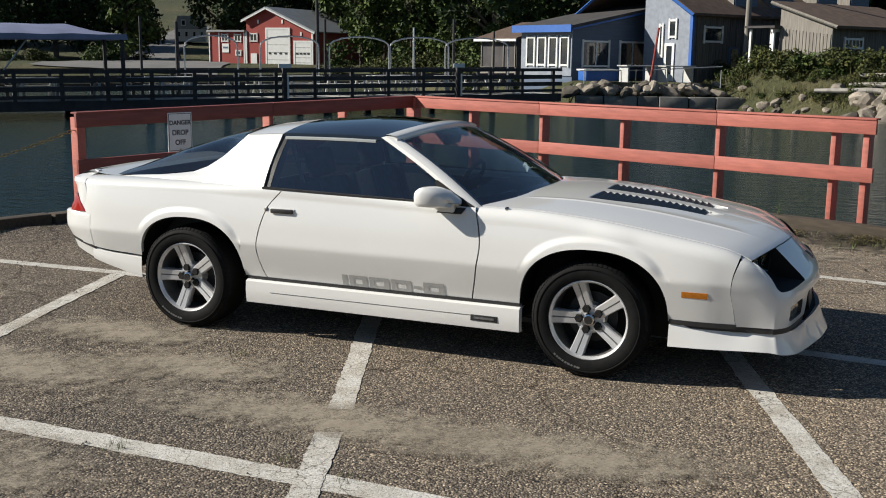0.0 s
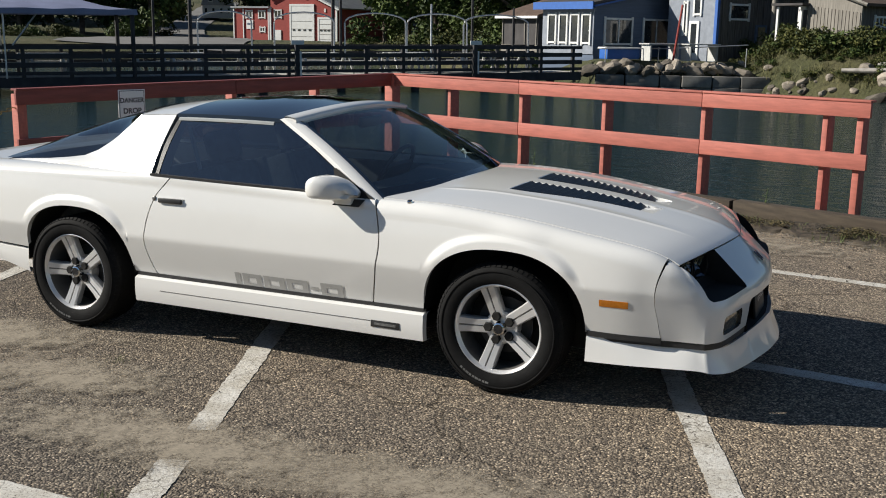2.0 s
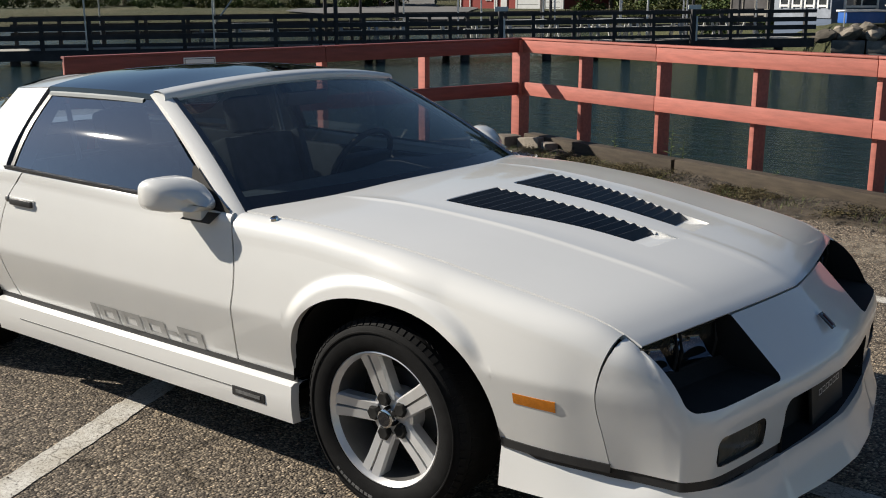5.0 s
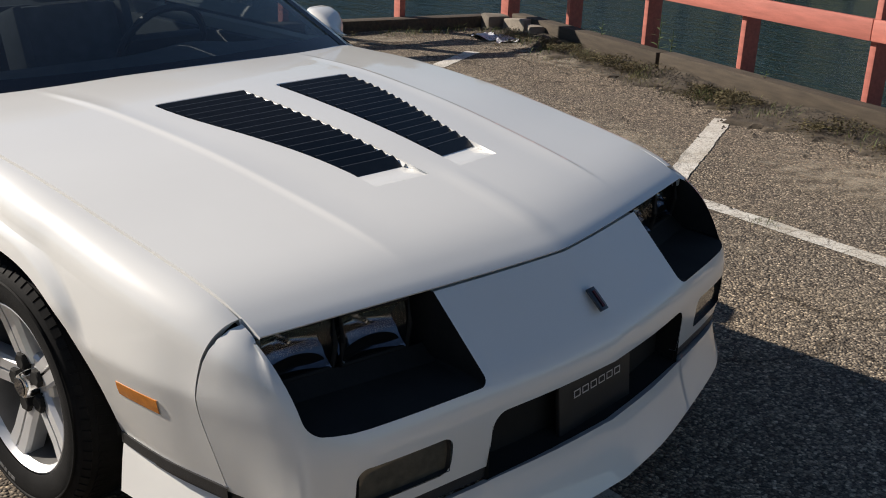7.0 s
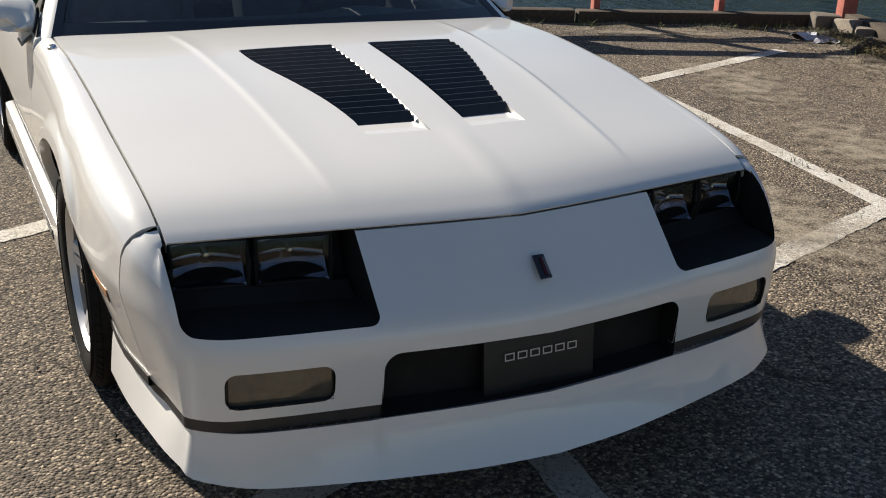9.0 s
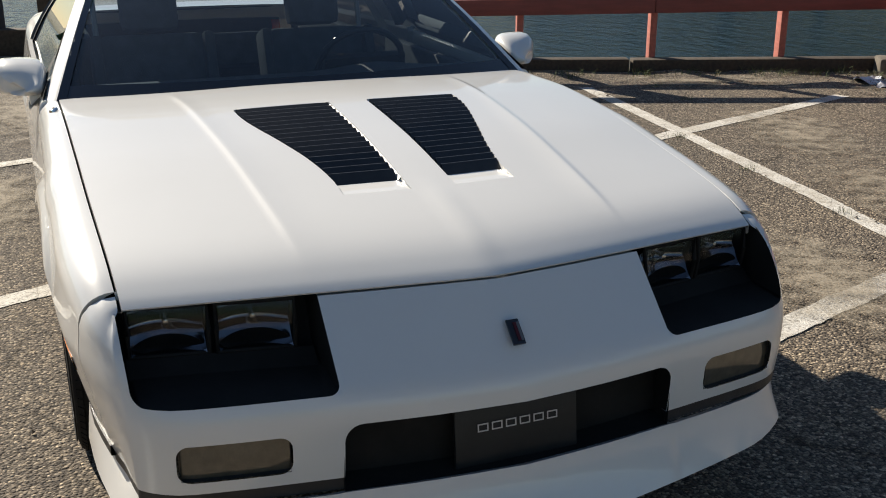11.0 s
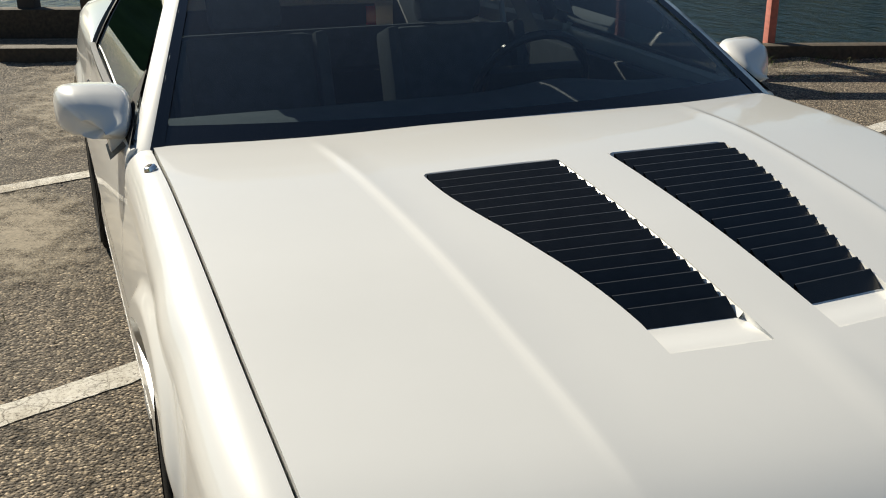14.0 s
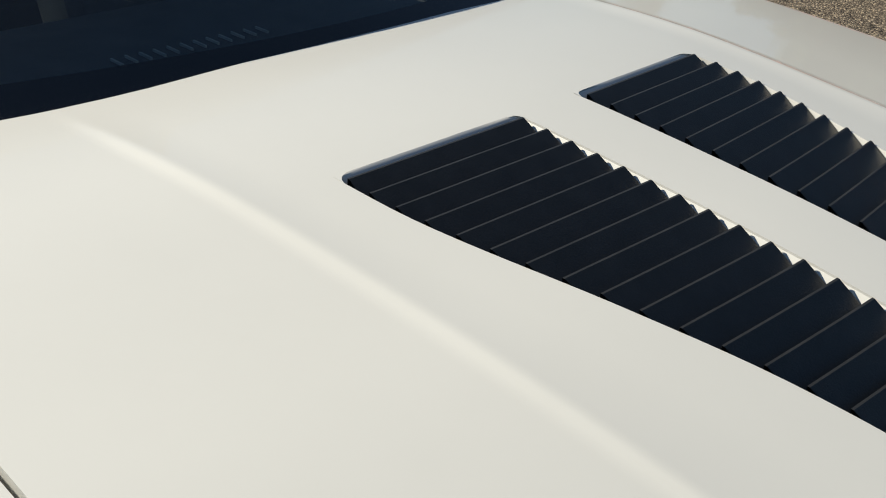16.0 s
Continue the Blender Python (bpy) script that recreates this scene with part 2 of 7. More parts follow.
# ---- ground, water, fence ----
def ground_mat():
    m, nt, b = principled("asphalt")
    c = nt.nodes.new("ShaderNodeTexCoord")
    chips, heights = [], []
    for scale, stops in ((98, [(0.0, (0.055, 0.05, 0.046)), (0.4, (0.12, 0.108, 0.095)), (0.68, (0.26, 0.235, 0.2)), (0.85, (0.43, 0.388, 0.322)), (1.0, (0.66, 0.6, 0.51))]), (190, [(0.0, (0.45, 0.43, 0.42)), (0.5, (0.95, 0.92, 0.9)), (1.0, (1.6, 1.5, 1.35))])):
        v = nt.nodes.new("ShaderNodeTexVoronoi")
        v.inputs["Scale"].default_value = scale
        nt.links.new(c.outputs["Object"], v.inputs["Vector"])
        chips.append(ramp(nt, v.outputs["Color"], stops))
        heights.append(v.outputs["Distance"])
    gaps = ramp(nt, heights[0], [(0.0, (1, 1, 1)), (0.45, (0.88, 0.87, 0.855)), (0.75, (0.58, 0.565, 0.545)), (1.0, (0.4, 0.39, 0.38))])
    col = mix_rgb(nt, 1.0, mix_rgb(nt, 1.0, chips[0], gaps, "MULTIPLY"), chips[1], "MULTIPLY")
    patch = ramp(nt, noise_tex(nt, 0.55, 5, 0.6), [(0.32, (1.08, 1.06, 1.03)), (0.5, (1.28, 1.22, 1.14)), (0.72, (1.5, 1.4, 1.25))])
    col = mix_rgb(nt, 1.0, col, patch, "MULTIPLY")
    sand = ramp(nt, noise_tex(nt, 0.8, 7, 0.66), [(0.54, (0, 0, 0)), (0.72, (0.35, 0.35, 0.35))])
    grit = ramp(nt, noise_tex(nt, 110, 4, 0.75), [(0.3, (0.1, 0.082, 0.06)), (0.7, (0.42, 0.35, 0.25))])
    col = mix_rgb(nt, sand, col, grit)
    crack = nt.nodes.new("ShaderNodeTexVoronoi")
    crack.feature = "DISTANCE_TO_EDGE"
    crack.inputs["Scale"].default_value = 0.5
    warp = nt.nodes.new("ShaderNodeTexNoise")
    warp.inputs["Scale"].default_value, warp.inputs["Detail"].default_value = 2.5, 6
    nt.links.new(c.outputs["Object"], warp.inputs["Vector"])
    mx = mix_rgb(nt, 0.35, c.outputs["Object"], warp.outputs["Color"])
    nt.links.new(mx, crack.inputs["Vector"])
    line = ramp(nt, crack.outputs["Distance"], [(0.0, (0.35, 0.33, 0.3)), (0.005, (1, 1, 1))])
    col = mix_rgb(nt, 1.0, col, line, "MULTIPLY")
    nt.links.new(col, b.inputs["Base Color"])
    b.inputs["Roughness"].default_value, b.inputs["Specular IOR Level"].default_value = 0.9, 0.3
    b.inputs["Diffuse Roughness"].default_value = 0.5
    bump = nt.nodes.new("ShaderNodeBump")
    bump.inputs["Strength"].default_value, bump.inputs["Distance"].default_value = 1.0, 0.0065
    bump.invert = True
    nt.links.new(heights[0], bump.inputs["Height"])
    nt.links.new(bump.outputs["Normal"], b.inputs["Normal"])
    return m


def line_mat():
    """Old road paint: chipped to the stones, with a net of fine cracks and dirt."""
    m, nt, b = principled("worn_line_paint")
    c = nt.nodes.new("ShaderNodeTexCoord")
    worn = ramp(nt, noise_tex(nt, 85, 6, 0.78), [(0.36, (0.09, 0.08, 0.07)), (0.43, (0.5, 0.47, 0.42)), (0.52, (0.66, 0.64, 0.59)), (1.0, (0.8, 0.78, 0.73))])
    big = ramp(nt, noise_tex(nt, 4, 5, 0.7), [(0.3, (0.66, 0.62, 0.55)), (0.6, (1, 1, 1))])
    warp = nt.nodes.new("ShaderNodeTexNoise")
    warp.inputs["Scale"].default_value, warp.inputs["Detail"].default_value = 9, 5
    nt.links.new(c.outputs["Object"], warp.inputs["Vector"])
    v = nt.nodes.new("ShaderNodeTexVoronoi")
    v.feature = "DISTANCE_TO_EDGE"
    v.inputs["Scale"].default_value = 11
    nt.links.new(mix_rgb(nt, 0.1, c.outputs["Object"], warp.outputs["Color"]), v.inputs["Vector"])
    net = ramp(nt, v.outputs["Distance"], [(0.0, (0.22, 0.2, 0.17)), (0.035, (1, 1, 1))])
    where = ramp(nt, noise_tex(nt, 1.7, 4, 0.6), [(0.45, (0, 0, 0)), (0.56, (1, 1, 1))])
    col = mix_rgb(nt, 1.0, worn, big, "MULTIPLY")
    col = mix_rgb(nt, where, col, mix_rgb(nt, 1.0, col, net, "MULTIPLY"))
    nt.links.new(col, b.inputs["Base Color"])
    b.inputs["Roughness"].default_value = 0.8
    bump = nt.nodes.new("ShaderNodeBump")
    bump.inputs["Strength"].default_value, bump.inputs["Distance"].default_value = 0.8, 0.005
    nt.links.new(noise_tex(nt, 85, 6, 0.78), bump.inputs["Height"])
    nt.links.new(bump.outputs["Normal"], b.inputs["Normal"])
    return m


def water_mat():
    m, nt, b = principled("harbour_water")
    b.inputs["Base Color"].default_value = (0.012, 0.026, 0.026, 1)
    b.inputs["Roughness"].default_value = 0.08
    b.inputs["IOR"].default_value = 1.33
    b1 = nt.nodes.new("ShaderNodeBump")
    b1.inputs["Strength"].default_value, b1.inputs["Distance"].default_value = 0.8, 0.14
    nt.links.new(noise_tex(nt, 2.2, 5, 0.6, (1, 1.6, 1)), b1.inputs["Height"])
    nt.links.new(b1.outputs["Normal"], b.inputs["Normal"])
    return m


ASPHALT, LINE, WATER = ground_mat(), line_mat(), water_mat()
LOT = Matrix.Translation((-3.05, 6.65, 0)) @ Matrix.Rotation(radians(-20.5), 4, "Z")
WATER_Z = -0.62

# the lot: one sheet with a fall at its two water edges
us = [-0.12, 0.0] + spaced(0.1, 2.2, 26) + spaced(2.6, 12, 20) + [16, 24, 40, 80, 300]
vs_ = [0.12, 0.0] + [-x for x in spaced(0.1, 2.2, 26) + spaced(2.5, 16, 40)] + [-20, -30, -60, -300]


def heave(u, v):
    """Height of the lot: nearly flat, lifted and broken by frost along its water edges."""
    edge = min(u, -v)
    if edge < -0.05:
        return -2.0
    near = smooth(1.25, 0.5, edge)
    z = 0.035 * near * max(-0.15, noise.noise((u * 1.5, v * 1.5, 4.0)) + 0.35 * noise.noise((u * 5, v * 5, 1.0)))
    return z + 0.05 * smooth(0.9, 0.1, edge) * (0.6 + 0.8 * noise.noise((u * 2, v * 2, 1)))


rows = []
for v in vs_:
    r = []
    for u in us:
        p = LOT @ Vector((u, v, 0))
        r.append((p.x, p.y, heave(u, v)))
    rows.append(r)
thing("ground", grid(rows), ASPHALT, "cracked grey asphalt of a waterside parking lot", "ground", kind="structure")

bm = bmesh.new()
bmesh.ops.create_grid(bm, x_segments=1, y_segments=1, size=700)
bmesh.ops.translate(bm, verts=bm.verts, vec=(0, 300, WATER_Z))
thing("water", bm, WATER, "dark green rippled harbour water", "water", kind="structure")


def painted_line(pts, w, lift=0.005, seed=1):
    """A worn stripe on the asphalt along a broken line."""
    rows = []
    for k in range(len(pts) - 1):
        a, b = Vector(pts[k]), Vector(pts[k + 1])
        d = b - a
        before = (a - Vector(pts[k - 1])).normalized() if k else d.normalized()
        after = (Vector(pts[k + 2]) - b).normalized() if k + 2 < len(pts) else d.normalized()
        n = max(3, int(d.length / 0.025))
        for i in range(n + (k + 2 == len(pts))):
            t = i / n
            tangent = (before + d.normalized()).lerp(after + d.normalized(), t).normalized()
            nrm = Vector((-tangent.y, tangent.x))
            p = a + d * t
            r = []
            for s in (-0.5, 0, 0.5):
                q = p + nrm * (w * s + (0.008 * noise.noise((p.x * 6, p.y * 6, seed + 5 * s)) + 0.007 * noise.noise((p.x * 31, p.y * 31, seed + 5 * s))) * abs(s) * 2)
                r.append((q.x, q.y, lift))
            rows.append(r)
    return grid(rows)


LINES = [
    ([(-7.0, -2.74), (-1.0, -2.705), (0.9, -2.715), (7.0, -2.8)], 0.145),
    ([(-8.0, 0.05), (-3.94, 0.227), (-2.72, 0.27), (2.27, 0.148), (2.89, 0.086), (7.0, -0.4)], 0.12),
    ([(-3.4, 3.45), (-2.95, 3.385), (-1.62, 3.19), (-0.1, 2.95), (0.75, 2.795), (1.58, 2.67), (2.16, 2.56), (2.8, 2.46), (6.0, 2.0)], 0.115),
    ([(-2.3, 5.18), (-1.93, 4.1), (-1.6, 3.1), (-0.16, -0.66), (0.315, -1.89)], 0.125), ([(0.415, -2.2), (0.66, -2.87), (0.95, -3.7)], 0.125),
    ([(0.43, 4.53), (0.965, 2.9), (1.4, 1.55), (2.16, -0.65), (2.65, -2.0), (3.1, -3.2)], 0.125),
    ([(-2.73, 0.2), (-2.4, -1.0), (-2.24, -1.55), (-1.7, -3.5)], 0.125),
]
for i, (pts, w) in enumerate(LINES):
    thing("road_marking", painted_line(pts, w, 0.0016 + 0.0005 * i, i), LINE, "worn cracked white painted parking line", "road marking", "parking lines", "structure")


def board(name, a, b, h, t, parent, mtl, bevel=0.006):
    """A plank of height h and thickness t between two points, both at its middle."""
    a, b = Vector(a), Vector(b)
    d = b - a
    m = Matrix.Translation((a + b) / 2) @ d.to_track_quat("X", "Z").to_matrix().to_4x4()
    return part(name, box((d.length, t, h), m=m, bevel=bevel), mtl, parent)


fence = empty("fence", LOT, "red-painted wooden guard rail fence along the quay", "fence")
TOP = 1.165
POSTS_U, POSTS_V = (0.99, 2.12, 3.27, 4.46, 5.7), (-1.22, -2.4, -3.6, -4.8)
for u in POSTS_U:
    part("post", box((0.05, 0.15, TOP - 0.1), (u, 0.09, 0.03 + (TOP - 0.1) / 2), bevel=0.006), RED_WOOD, fence)
part("post", box((0.06, 0.13, TOP - 0.1), (6.02, 0.075, (TOP - 0.1) / 2), bevel=0.006), RED_WOOD, fence)
part("post", box((0.14, 0.14, TOP - 0.04), (0.0, 0.0, 0.03 + (TOP - 0.04) / 2), bevel=0.006), RED_WOOD, fence)
for v in POSTS_V:
    part("post", box((0.13, 0.06 if v > -4.5 else 0.09, TOP - 0.06 + 0.014 * v), (-0.055, v, 0.02 + (TOP - 0.06 + 0.014 * v) / 2), bevel=0.006), RED_WOOD, fence)
for a, b in ((0.0, 2.12), (2.125, 4.46), (4.465, 6.12)):
    board("top_rail", (a, -0.01, TOP - 0.07), (b, -0.01, TOP - 0.07), 0.14, 0.04, fence, RED_WOOD)
    board("middle_rail", (a, -0.01, TOP - 0.53), (b, -0.01, TOP - 0.53), 0.14, 0.04, fence, RED_WOOD)
    board("cap_rail", (a, 0.02, TOP + 0.005), (b, 0.02, TOP + 0.005), 0.02, 0.12, fence, RED_WOOD)
# left arm's rails take the darker red that stands for their shaded side
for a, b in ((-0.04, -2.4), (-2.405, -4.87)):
    board("top_rail", (0.03, a, TOP - 0.07 + 0.014 * a), (0.03, b, TOP - 0.07 + 0.014 * b), 0.14, 0.04, fence, RED_SHADED)
    board("middle_rail", (0.03, a, TOP - 0.53 + 0.014 * a), (0.03, b, TOP - 0.53 + 0.014 * b), 0.14, 0.04, fence, RED_SHADED)
    board("cap_rail", (0.0, a, TOP + 0.005 + 0.014 * a), (0.0, b, TOP + 0.005 + 0.014 * b), 0.02, 0.12, fence, RED_SHADED)

# the quay goes on a little farther out past the end of the fence
thing("quay_apron", box((1.5, 7.0, 0.4), m=LOT @ Matrix.Translation((-0.7, -11.2, -0.197))), ASPHALT, "asphalt apron past the end of the fence", "ground", kind="structure")
thing("apron_beam", box((0.2, 7.0, 0.26), m=LOT @ Matrix.Translation((-1.25, -11.2, 0.13)), bevel=0.012), GREY_WOOD, "weathered brown timber beam at the water's edge", "beam", kind="structure")
thing("mooring_post", box((0.16, 0.16, 1.5), m=LOT @ Matrix.Translation((-1.3, -8.75, 0.55)), bevel=0.012), DARK_WOOD, "dark timber mooring post by the quay", "post")

curb = empty("timber_curb", LOT, "weathered grey timber beam edging the quay", "curb", kind="structure")
for a, b in ((0.25, 2.5), (2.53, 4.9), (4.93, 6.9)):
    board("beam", (a, -0.06, 0.085), (b, -0.07, 0.08), 0.17, 0.15, curb, GREY_WOOD, 0.01)
for a, b in ((-0.2, -2.6), (-2.63, -5.2), (-5.23, -8.5)):
    board("beam", (0.07, a, 0.06), (0.08, b, 0.055), 0.16, 0.16, curb, GREY_WOOD, 0.012)

sign = empty("warning_sign", LOT @ pose(0.058, -3.68, 0.865, 0, 0, 90), "white metal sign with dark red capitals, bolted to the fence", "sign")

part("plate", box((0.3, 0.006, 0.42), (0, 0, 0), bevel=0.002), SIGN_WHITE, sign)
part("border", box((0.28, 0.002, 0.4), (0, -0.0035, 0)), SIGN_INK, sign)
part("panel", box((0.268, 0.002, 0.388), (0, -0.0045, 0)), SIGN_WHITE, sign)
for word, z, size in (("DANGER", 0.1, 0.066), ("DROP", -0.01, 0.076), ("OFF", -0.115, 0.076)):
    cu = bpy.data.curves.new("word", "FONT")
    cu.body, cu.size, cu.align_x, cu.extrude, cu.offset = word, size, "CENTER", 0.0005, 0.0022
    tmp = new("word_curve", cu)
    bpy.context.view_layer.update()
    me = bpy.data.meshes.new_from_object(tmp.evaluated_get(bpy.context.evaluated_depsgraph_get()))
    bpy.data.objects.remove(tmp)
    me.materials.clear()
    me.materials.append(SIGN_INK)
    ob = new("lettering", me)
    ob.parent = sign
    ob.matrix_local = pose(0, -0.0062, z - 0.02, 90, 0, 0)
part("bolt", lathe([(0.0, -0.004), (0.006, -0.004), (0.008, 0.0)], "y", 10, at=(0, -0.006, -0.185)), ALLOY_GREY, sign)


# ---- sand, weeds and litter on the lot ----
def sand_mat():
    m = bpy.data.materials.new("blown_sand")
    m.use_nodes = True
    nt = m.node_tree
    p = nt.nodes["Principled BSDF"]
    nt.links.new(ramp(nt, noise_tex(nt, 45, 5, 0.7), [(0.3, (0.2, 0.17, 0.13)), (0.7, (0.44, 0.38, 0.29))]), p.inputs["Base Color"])
    p.inputs["Roughness"].default_value = 0.95
    a = nt.nodes.new("ShaderNodeAttribute")
    a.attribute_name = "cover"
    k = nt.nodes.new("ShaderNodeMath")
    k.operation = "MULTIPLY_ADD"
    nt.links.new(noise_tex(nt, 7, 6, 0.75), k.inputs[0])
    k.inputs[1].default_value = 0.9
    nt.links.new(a.outputs["Fac"], k.inputs[2])
    c = nt.nodes.new("ShaderNodeMath")
    c.operation = "MULTIPLY_ADD"
    nt.links.new(noise_tex(nt, 110, 3, 0.7), c.inputs[0])
    c.inputs[1].default_value = 0.55
    nt.links.new(k.outputs[0], c.inputs[2])
    fac = ramp(nt, c.outputs[0], [(0.74, (0, 0, 0)), (1.1, (0.8, 0.8, 0.8))])
    tr, mx = nt.nodes.new("ShaderNodeBsdfTransparent"), nt.nodes.new("ShaderNodeMixShader")
    nt.links.new(fac, mx.inputs[0])
    nt.links.new(tr.outputs[0], mx.inputs[1])
    nt.links.new(p.outputs[0], mx.inputs[2])
    nt.links.new(mx.outputs[0], nt.nodes["Material Output"].inputs["Surface"])
    return m


SAND = sand_mat()
SANDS = [(0.35, -2.06, 1.25, 0.3, 2), (-0.75, -1.62, 0.7, 0.3, 8), (-1.6, -2.0, 0.9, 0.35, 3), (-0.9, -3.2, 0.8, 0.45, 0), (1.5, -2.05, 0.8, 0.3, 5), (-1.6, -1.2, 0.8, 0.3, 5), (2.0, 3.6, 1.0, 0.45, -15), (0.2, 3.4, 0.7, 0.4, -10), (-1.3, 3.9, 0.9, 0.4, -15), (1.0, 2.1, 0.8, 0.4, 0), (0.4, 5.1, 1.5, 0.35, -22), (-1.8, 5.6, 1.2, 0.4, -22), (2.2, 4.3, 1.4, 0.4, -22), (-3.4, 4.6, 0.5, 0.9, -22), (-4.2, -0.8, 1.4, 0.5, 0), (-1.2, -4.4, 1.2, 0.5, 0)]
for i, (x, y, rx, ry, turn) in enumerate(SANDS):
    rows, cover = [], []
    for k in range(13):
        r = []
        for j in range(13):
            a, b = k / 6 - 1, j / 6 - 1
            r.append((a * rx, b * ry, 0.013 + 0.0008 * i))
            cover.append((0.3 if y < 0 else 0.2) * (1 - min(1, math.hypot(a, b))) ** 0.7)
        rows.append(r)
    verts = [p for r in rows for p in r]
    faces = [(k * 13 + j, k * 13 + j + 1, k * 13 + j + 14, k * 13 + j + 13) for k in range(12) for j in range(12)]
    me = bpy.data.meshes.new("sand_drift")
    me.from_pydata(verts, [], faces)
    at = me.attributes.new("cover", "FLOAT", "POINT")
    at.data.foreach_set("value", cover)
    me.materials.append(SAND)
    ob = new("sand_drift", me)
    ob.matrix_world = pose(x, y, 0, 0, 0, turn)
    tagged(ob, "thin drift of blown tan sand on the asphalt", "sand", "sand drifts", "stuff")

# ---- the car: x ahead, y to its left, z up, with its wheels on the ground ----
car = empty("car", Matrix(), "white two-door sports coupe with black louvred hood vents", "car")
YMAX = [(-2.3, 0.805), (-2.2, 0.848), (-2.05, 0.884), (-1.9, 0.9), (-1.6, 0.914), (-1.25, 0.92), (-0.7, 0.923), (0.0, 0.925), (0.7, 0.925), (1.3, 0.926), (1.7, 0.923), (1.88, 0.913), (2.06, 0.888)]
HOOD_Z = [(0.76, 0.918), (0.95, 0.924), (1.14, 0.920), (1.45, 0.8935), (1.62, 0.872), (1.78, 0.8455), (1.95, 0.8145), (2.03, 0.7975), (2.09, 0.7825), (2.14, 0.767), (2.18, 0.752), (2.21, 0.7385), (2.23, 0.7285), (2.249, 0.7165)]
FRONT_ARCH, REAR_ARCH = (1.306, 0.357, 0.408, 0.358), (-1.262, 0.385, 0.386, 0.327)
SEAM_Y = 0.8


def flare(x, z, mid, half, top):
    """The raised lip over a wheel: full over the arch, ending in a clear edge, gone below the waist crease."""
    q = abs((x - mid) / half) ** 2.3 + (max(0, z - 0.5) / (top - 0.5)) ** 2.3
    return smooth(1.2, 0.86, q) * smooth(0.57, 0.66, z)


def tuck(z, low=1.0):
    """How far the side lies in from its widest line: a leaning upper half, a clear crease, an undercut lower half."""
    d = z - 0.58
    soft = 0.008
    up = 0.095 * (math.sqrt(d * d + soft * soft) + d) / 2 + 0.36 * max(0, z - 0.66) ** 2
    m = (math.sqrt(d * d + soft * soft) - d) / 2
    return up + low * (0.25 * m + 0.22 * m * m)


def side_y(x, z):
    """Half the body's width at a height."""
    y = interp(x, YMAX) - tuck(z, lerp(1.0, 0.75, smooth(1.6, 1.95, x)))
    return y + 0.017 * flare(x, z, 1.304, 0.38, 0.765) + 0.014 * flare(x, z, -1.268, 0.374, 0.755)


def bend(x, z):
    """The curve of the door's two seams."""
    f = interp(z, [(0.25, -0.03), (0.36, -0.02), (0.52, 0.012), (0.7, 0.035), (0.89, 0.0)])
    r = interp(z, [(0.25, 0.03), (0.3, 0.015), (0.41, -0.038), (0.57, -0.063), (0.8, 0.002), (0.92, 0.105)])
    g = interp(z, [(0.36, 0.0), (0.45, -0.014), (0.54, -0.03), (0.62, -0.026), (0.7, -0.004), (0.745, 0.009)])
    return x + g * math.exp(-((x - 2.056) / 0.1) ** 2) + f * math.exp(-((x - 0.632) / 0.13) ** 2) + r * math.exp(-((x + 0.70) / 0.13) ** 2)


def hood_x0(y):
    """The hood's rear edge, swept back towards its corners."""
    return 0.762 - 0.135 * max(0, (abs(y) - 0.3) / 0.52) ** 2


def seam_y(x):
    """The seam between hood and fender."""
    return interp(x, [(0.62, 0.826), (1.5, 0.817), (2.0, 0.803), (2.12, 0.797)])


def hood_edge(y):
    return 2.249 - 0.139 * (abs(y) / SEAM_Y) ** 1.3


def hood_z(x, y):
    """Height of the hood at a plan point, its two long creases included."""
    u = (x - hood_x0(y)) / (hood_edge(y) - hood_x0(y))
    xc = 0.762 + u * (hood_edge(0) - 0.762)
    w = min(0.05, max(0.0, 2.249 - xc))
    z = sum(interp(xc + w * k, HOOD_Z) for k in (-1, -0.66, -0.33, 0, 0.33, 0.66, 1)) / 7
    z -= lerp(0.026, 0.016, smooth(0.6, 1, u)) * (abs(y) / SEAM_Y) ** 2
    crease = lerp(0.49, 0.4, u)
    z -= 0.0048 * smooth(crease - 0.01, crease + 0.019, abs(y)) * smooth(0.02, 0.12, u) * smooth(0.97, 0.8, u) - 0.004
    z -= 0.0016 * (1 - smooth(crease - 0.0125, crease - 0.0045, abs(y))) * smooth(0.02, 0.12, u) * smooth(0.97, 0.8, u)
    z += 0.003 * smooth(0.05, 0.0, abs(y)) * smooth(0.7, 0.8, u) * smooth(1.0, 0.92, u)
    return z


def seam_z(x):
    y = seam_y(x)
    return hood_z(max(hood_x0(y), min(x, hood_edge(y))), y) - 0.003


def arch_low(x, base, a):
    k = abs((x - a[0]) / a[2])
    return base if k >= 1 else max(base, a[1] + a[3] * (1 - k ** 2.4) ** (1 / 2.4))


def arch_cols(a, n=44):
    return [a[0] + a[2] * math.cos(math.pi * (1 - i / n)) for i in range(n + 1)]


def side_col(x, zl, yt, zt, n_side=16, n_top=7, drop=0.085):
    """One upright line of the body's side, from the height zl up and over the shoulder to (yt, zt)."""
    zs = zt - drop
    zl = min(zl, zs - 0.01)
    col = []
    for i in range(n_side + 1):
        z = lerp(zl, zs, i / n_side)
        col.append((bend(x, z), side_y(x, z), z))
    ys = side_y(x, zs)
    for i in range(1, n_top + 1):
        a = math.pi / 2 * i / n_top
        z = zs + (zt - zs) * math.sin(a) ** 0.9
        col.append((bend(x, z), yt + (ys - yt) * math.cos(a) ** 0.9 if i < n_top else yt, z))
    return col


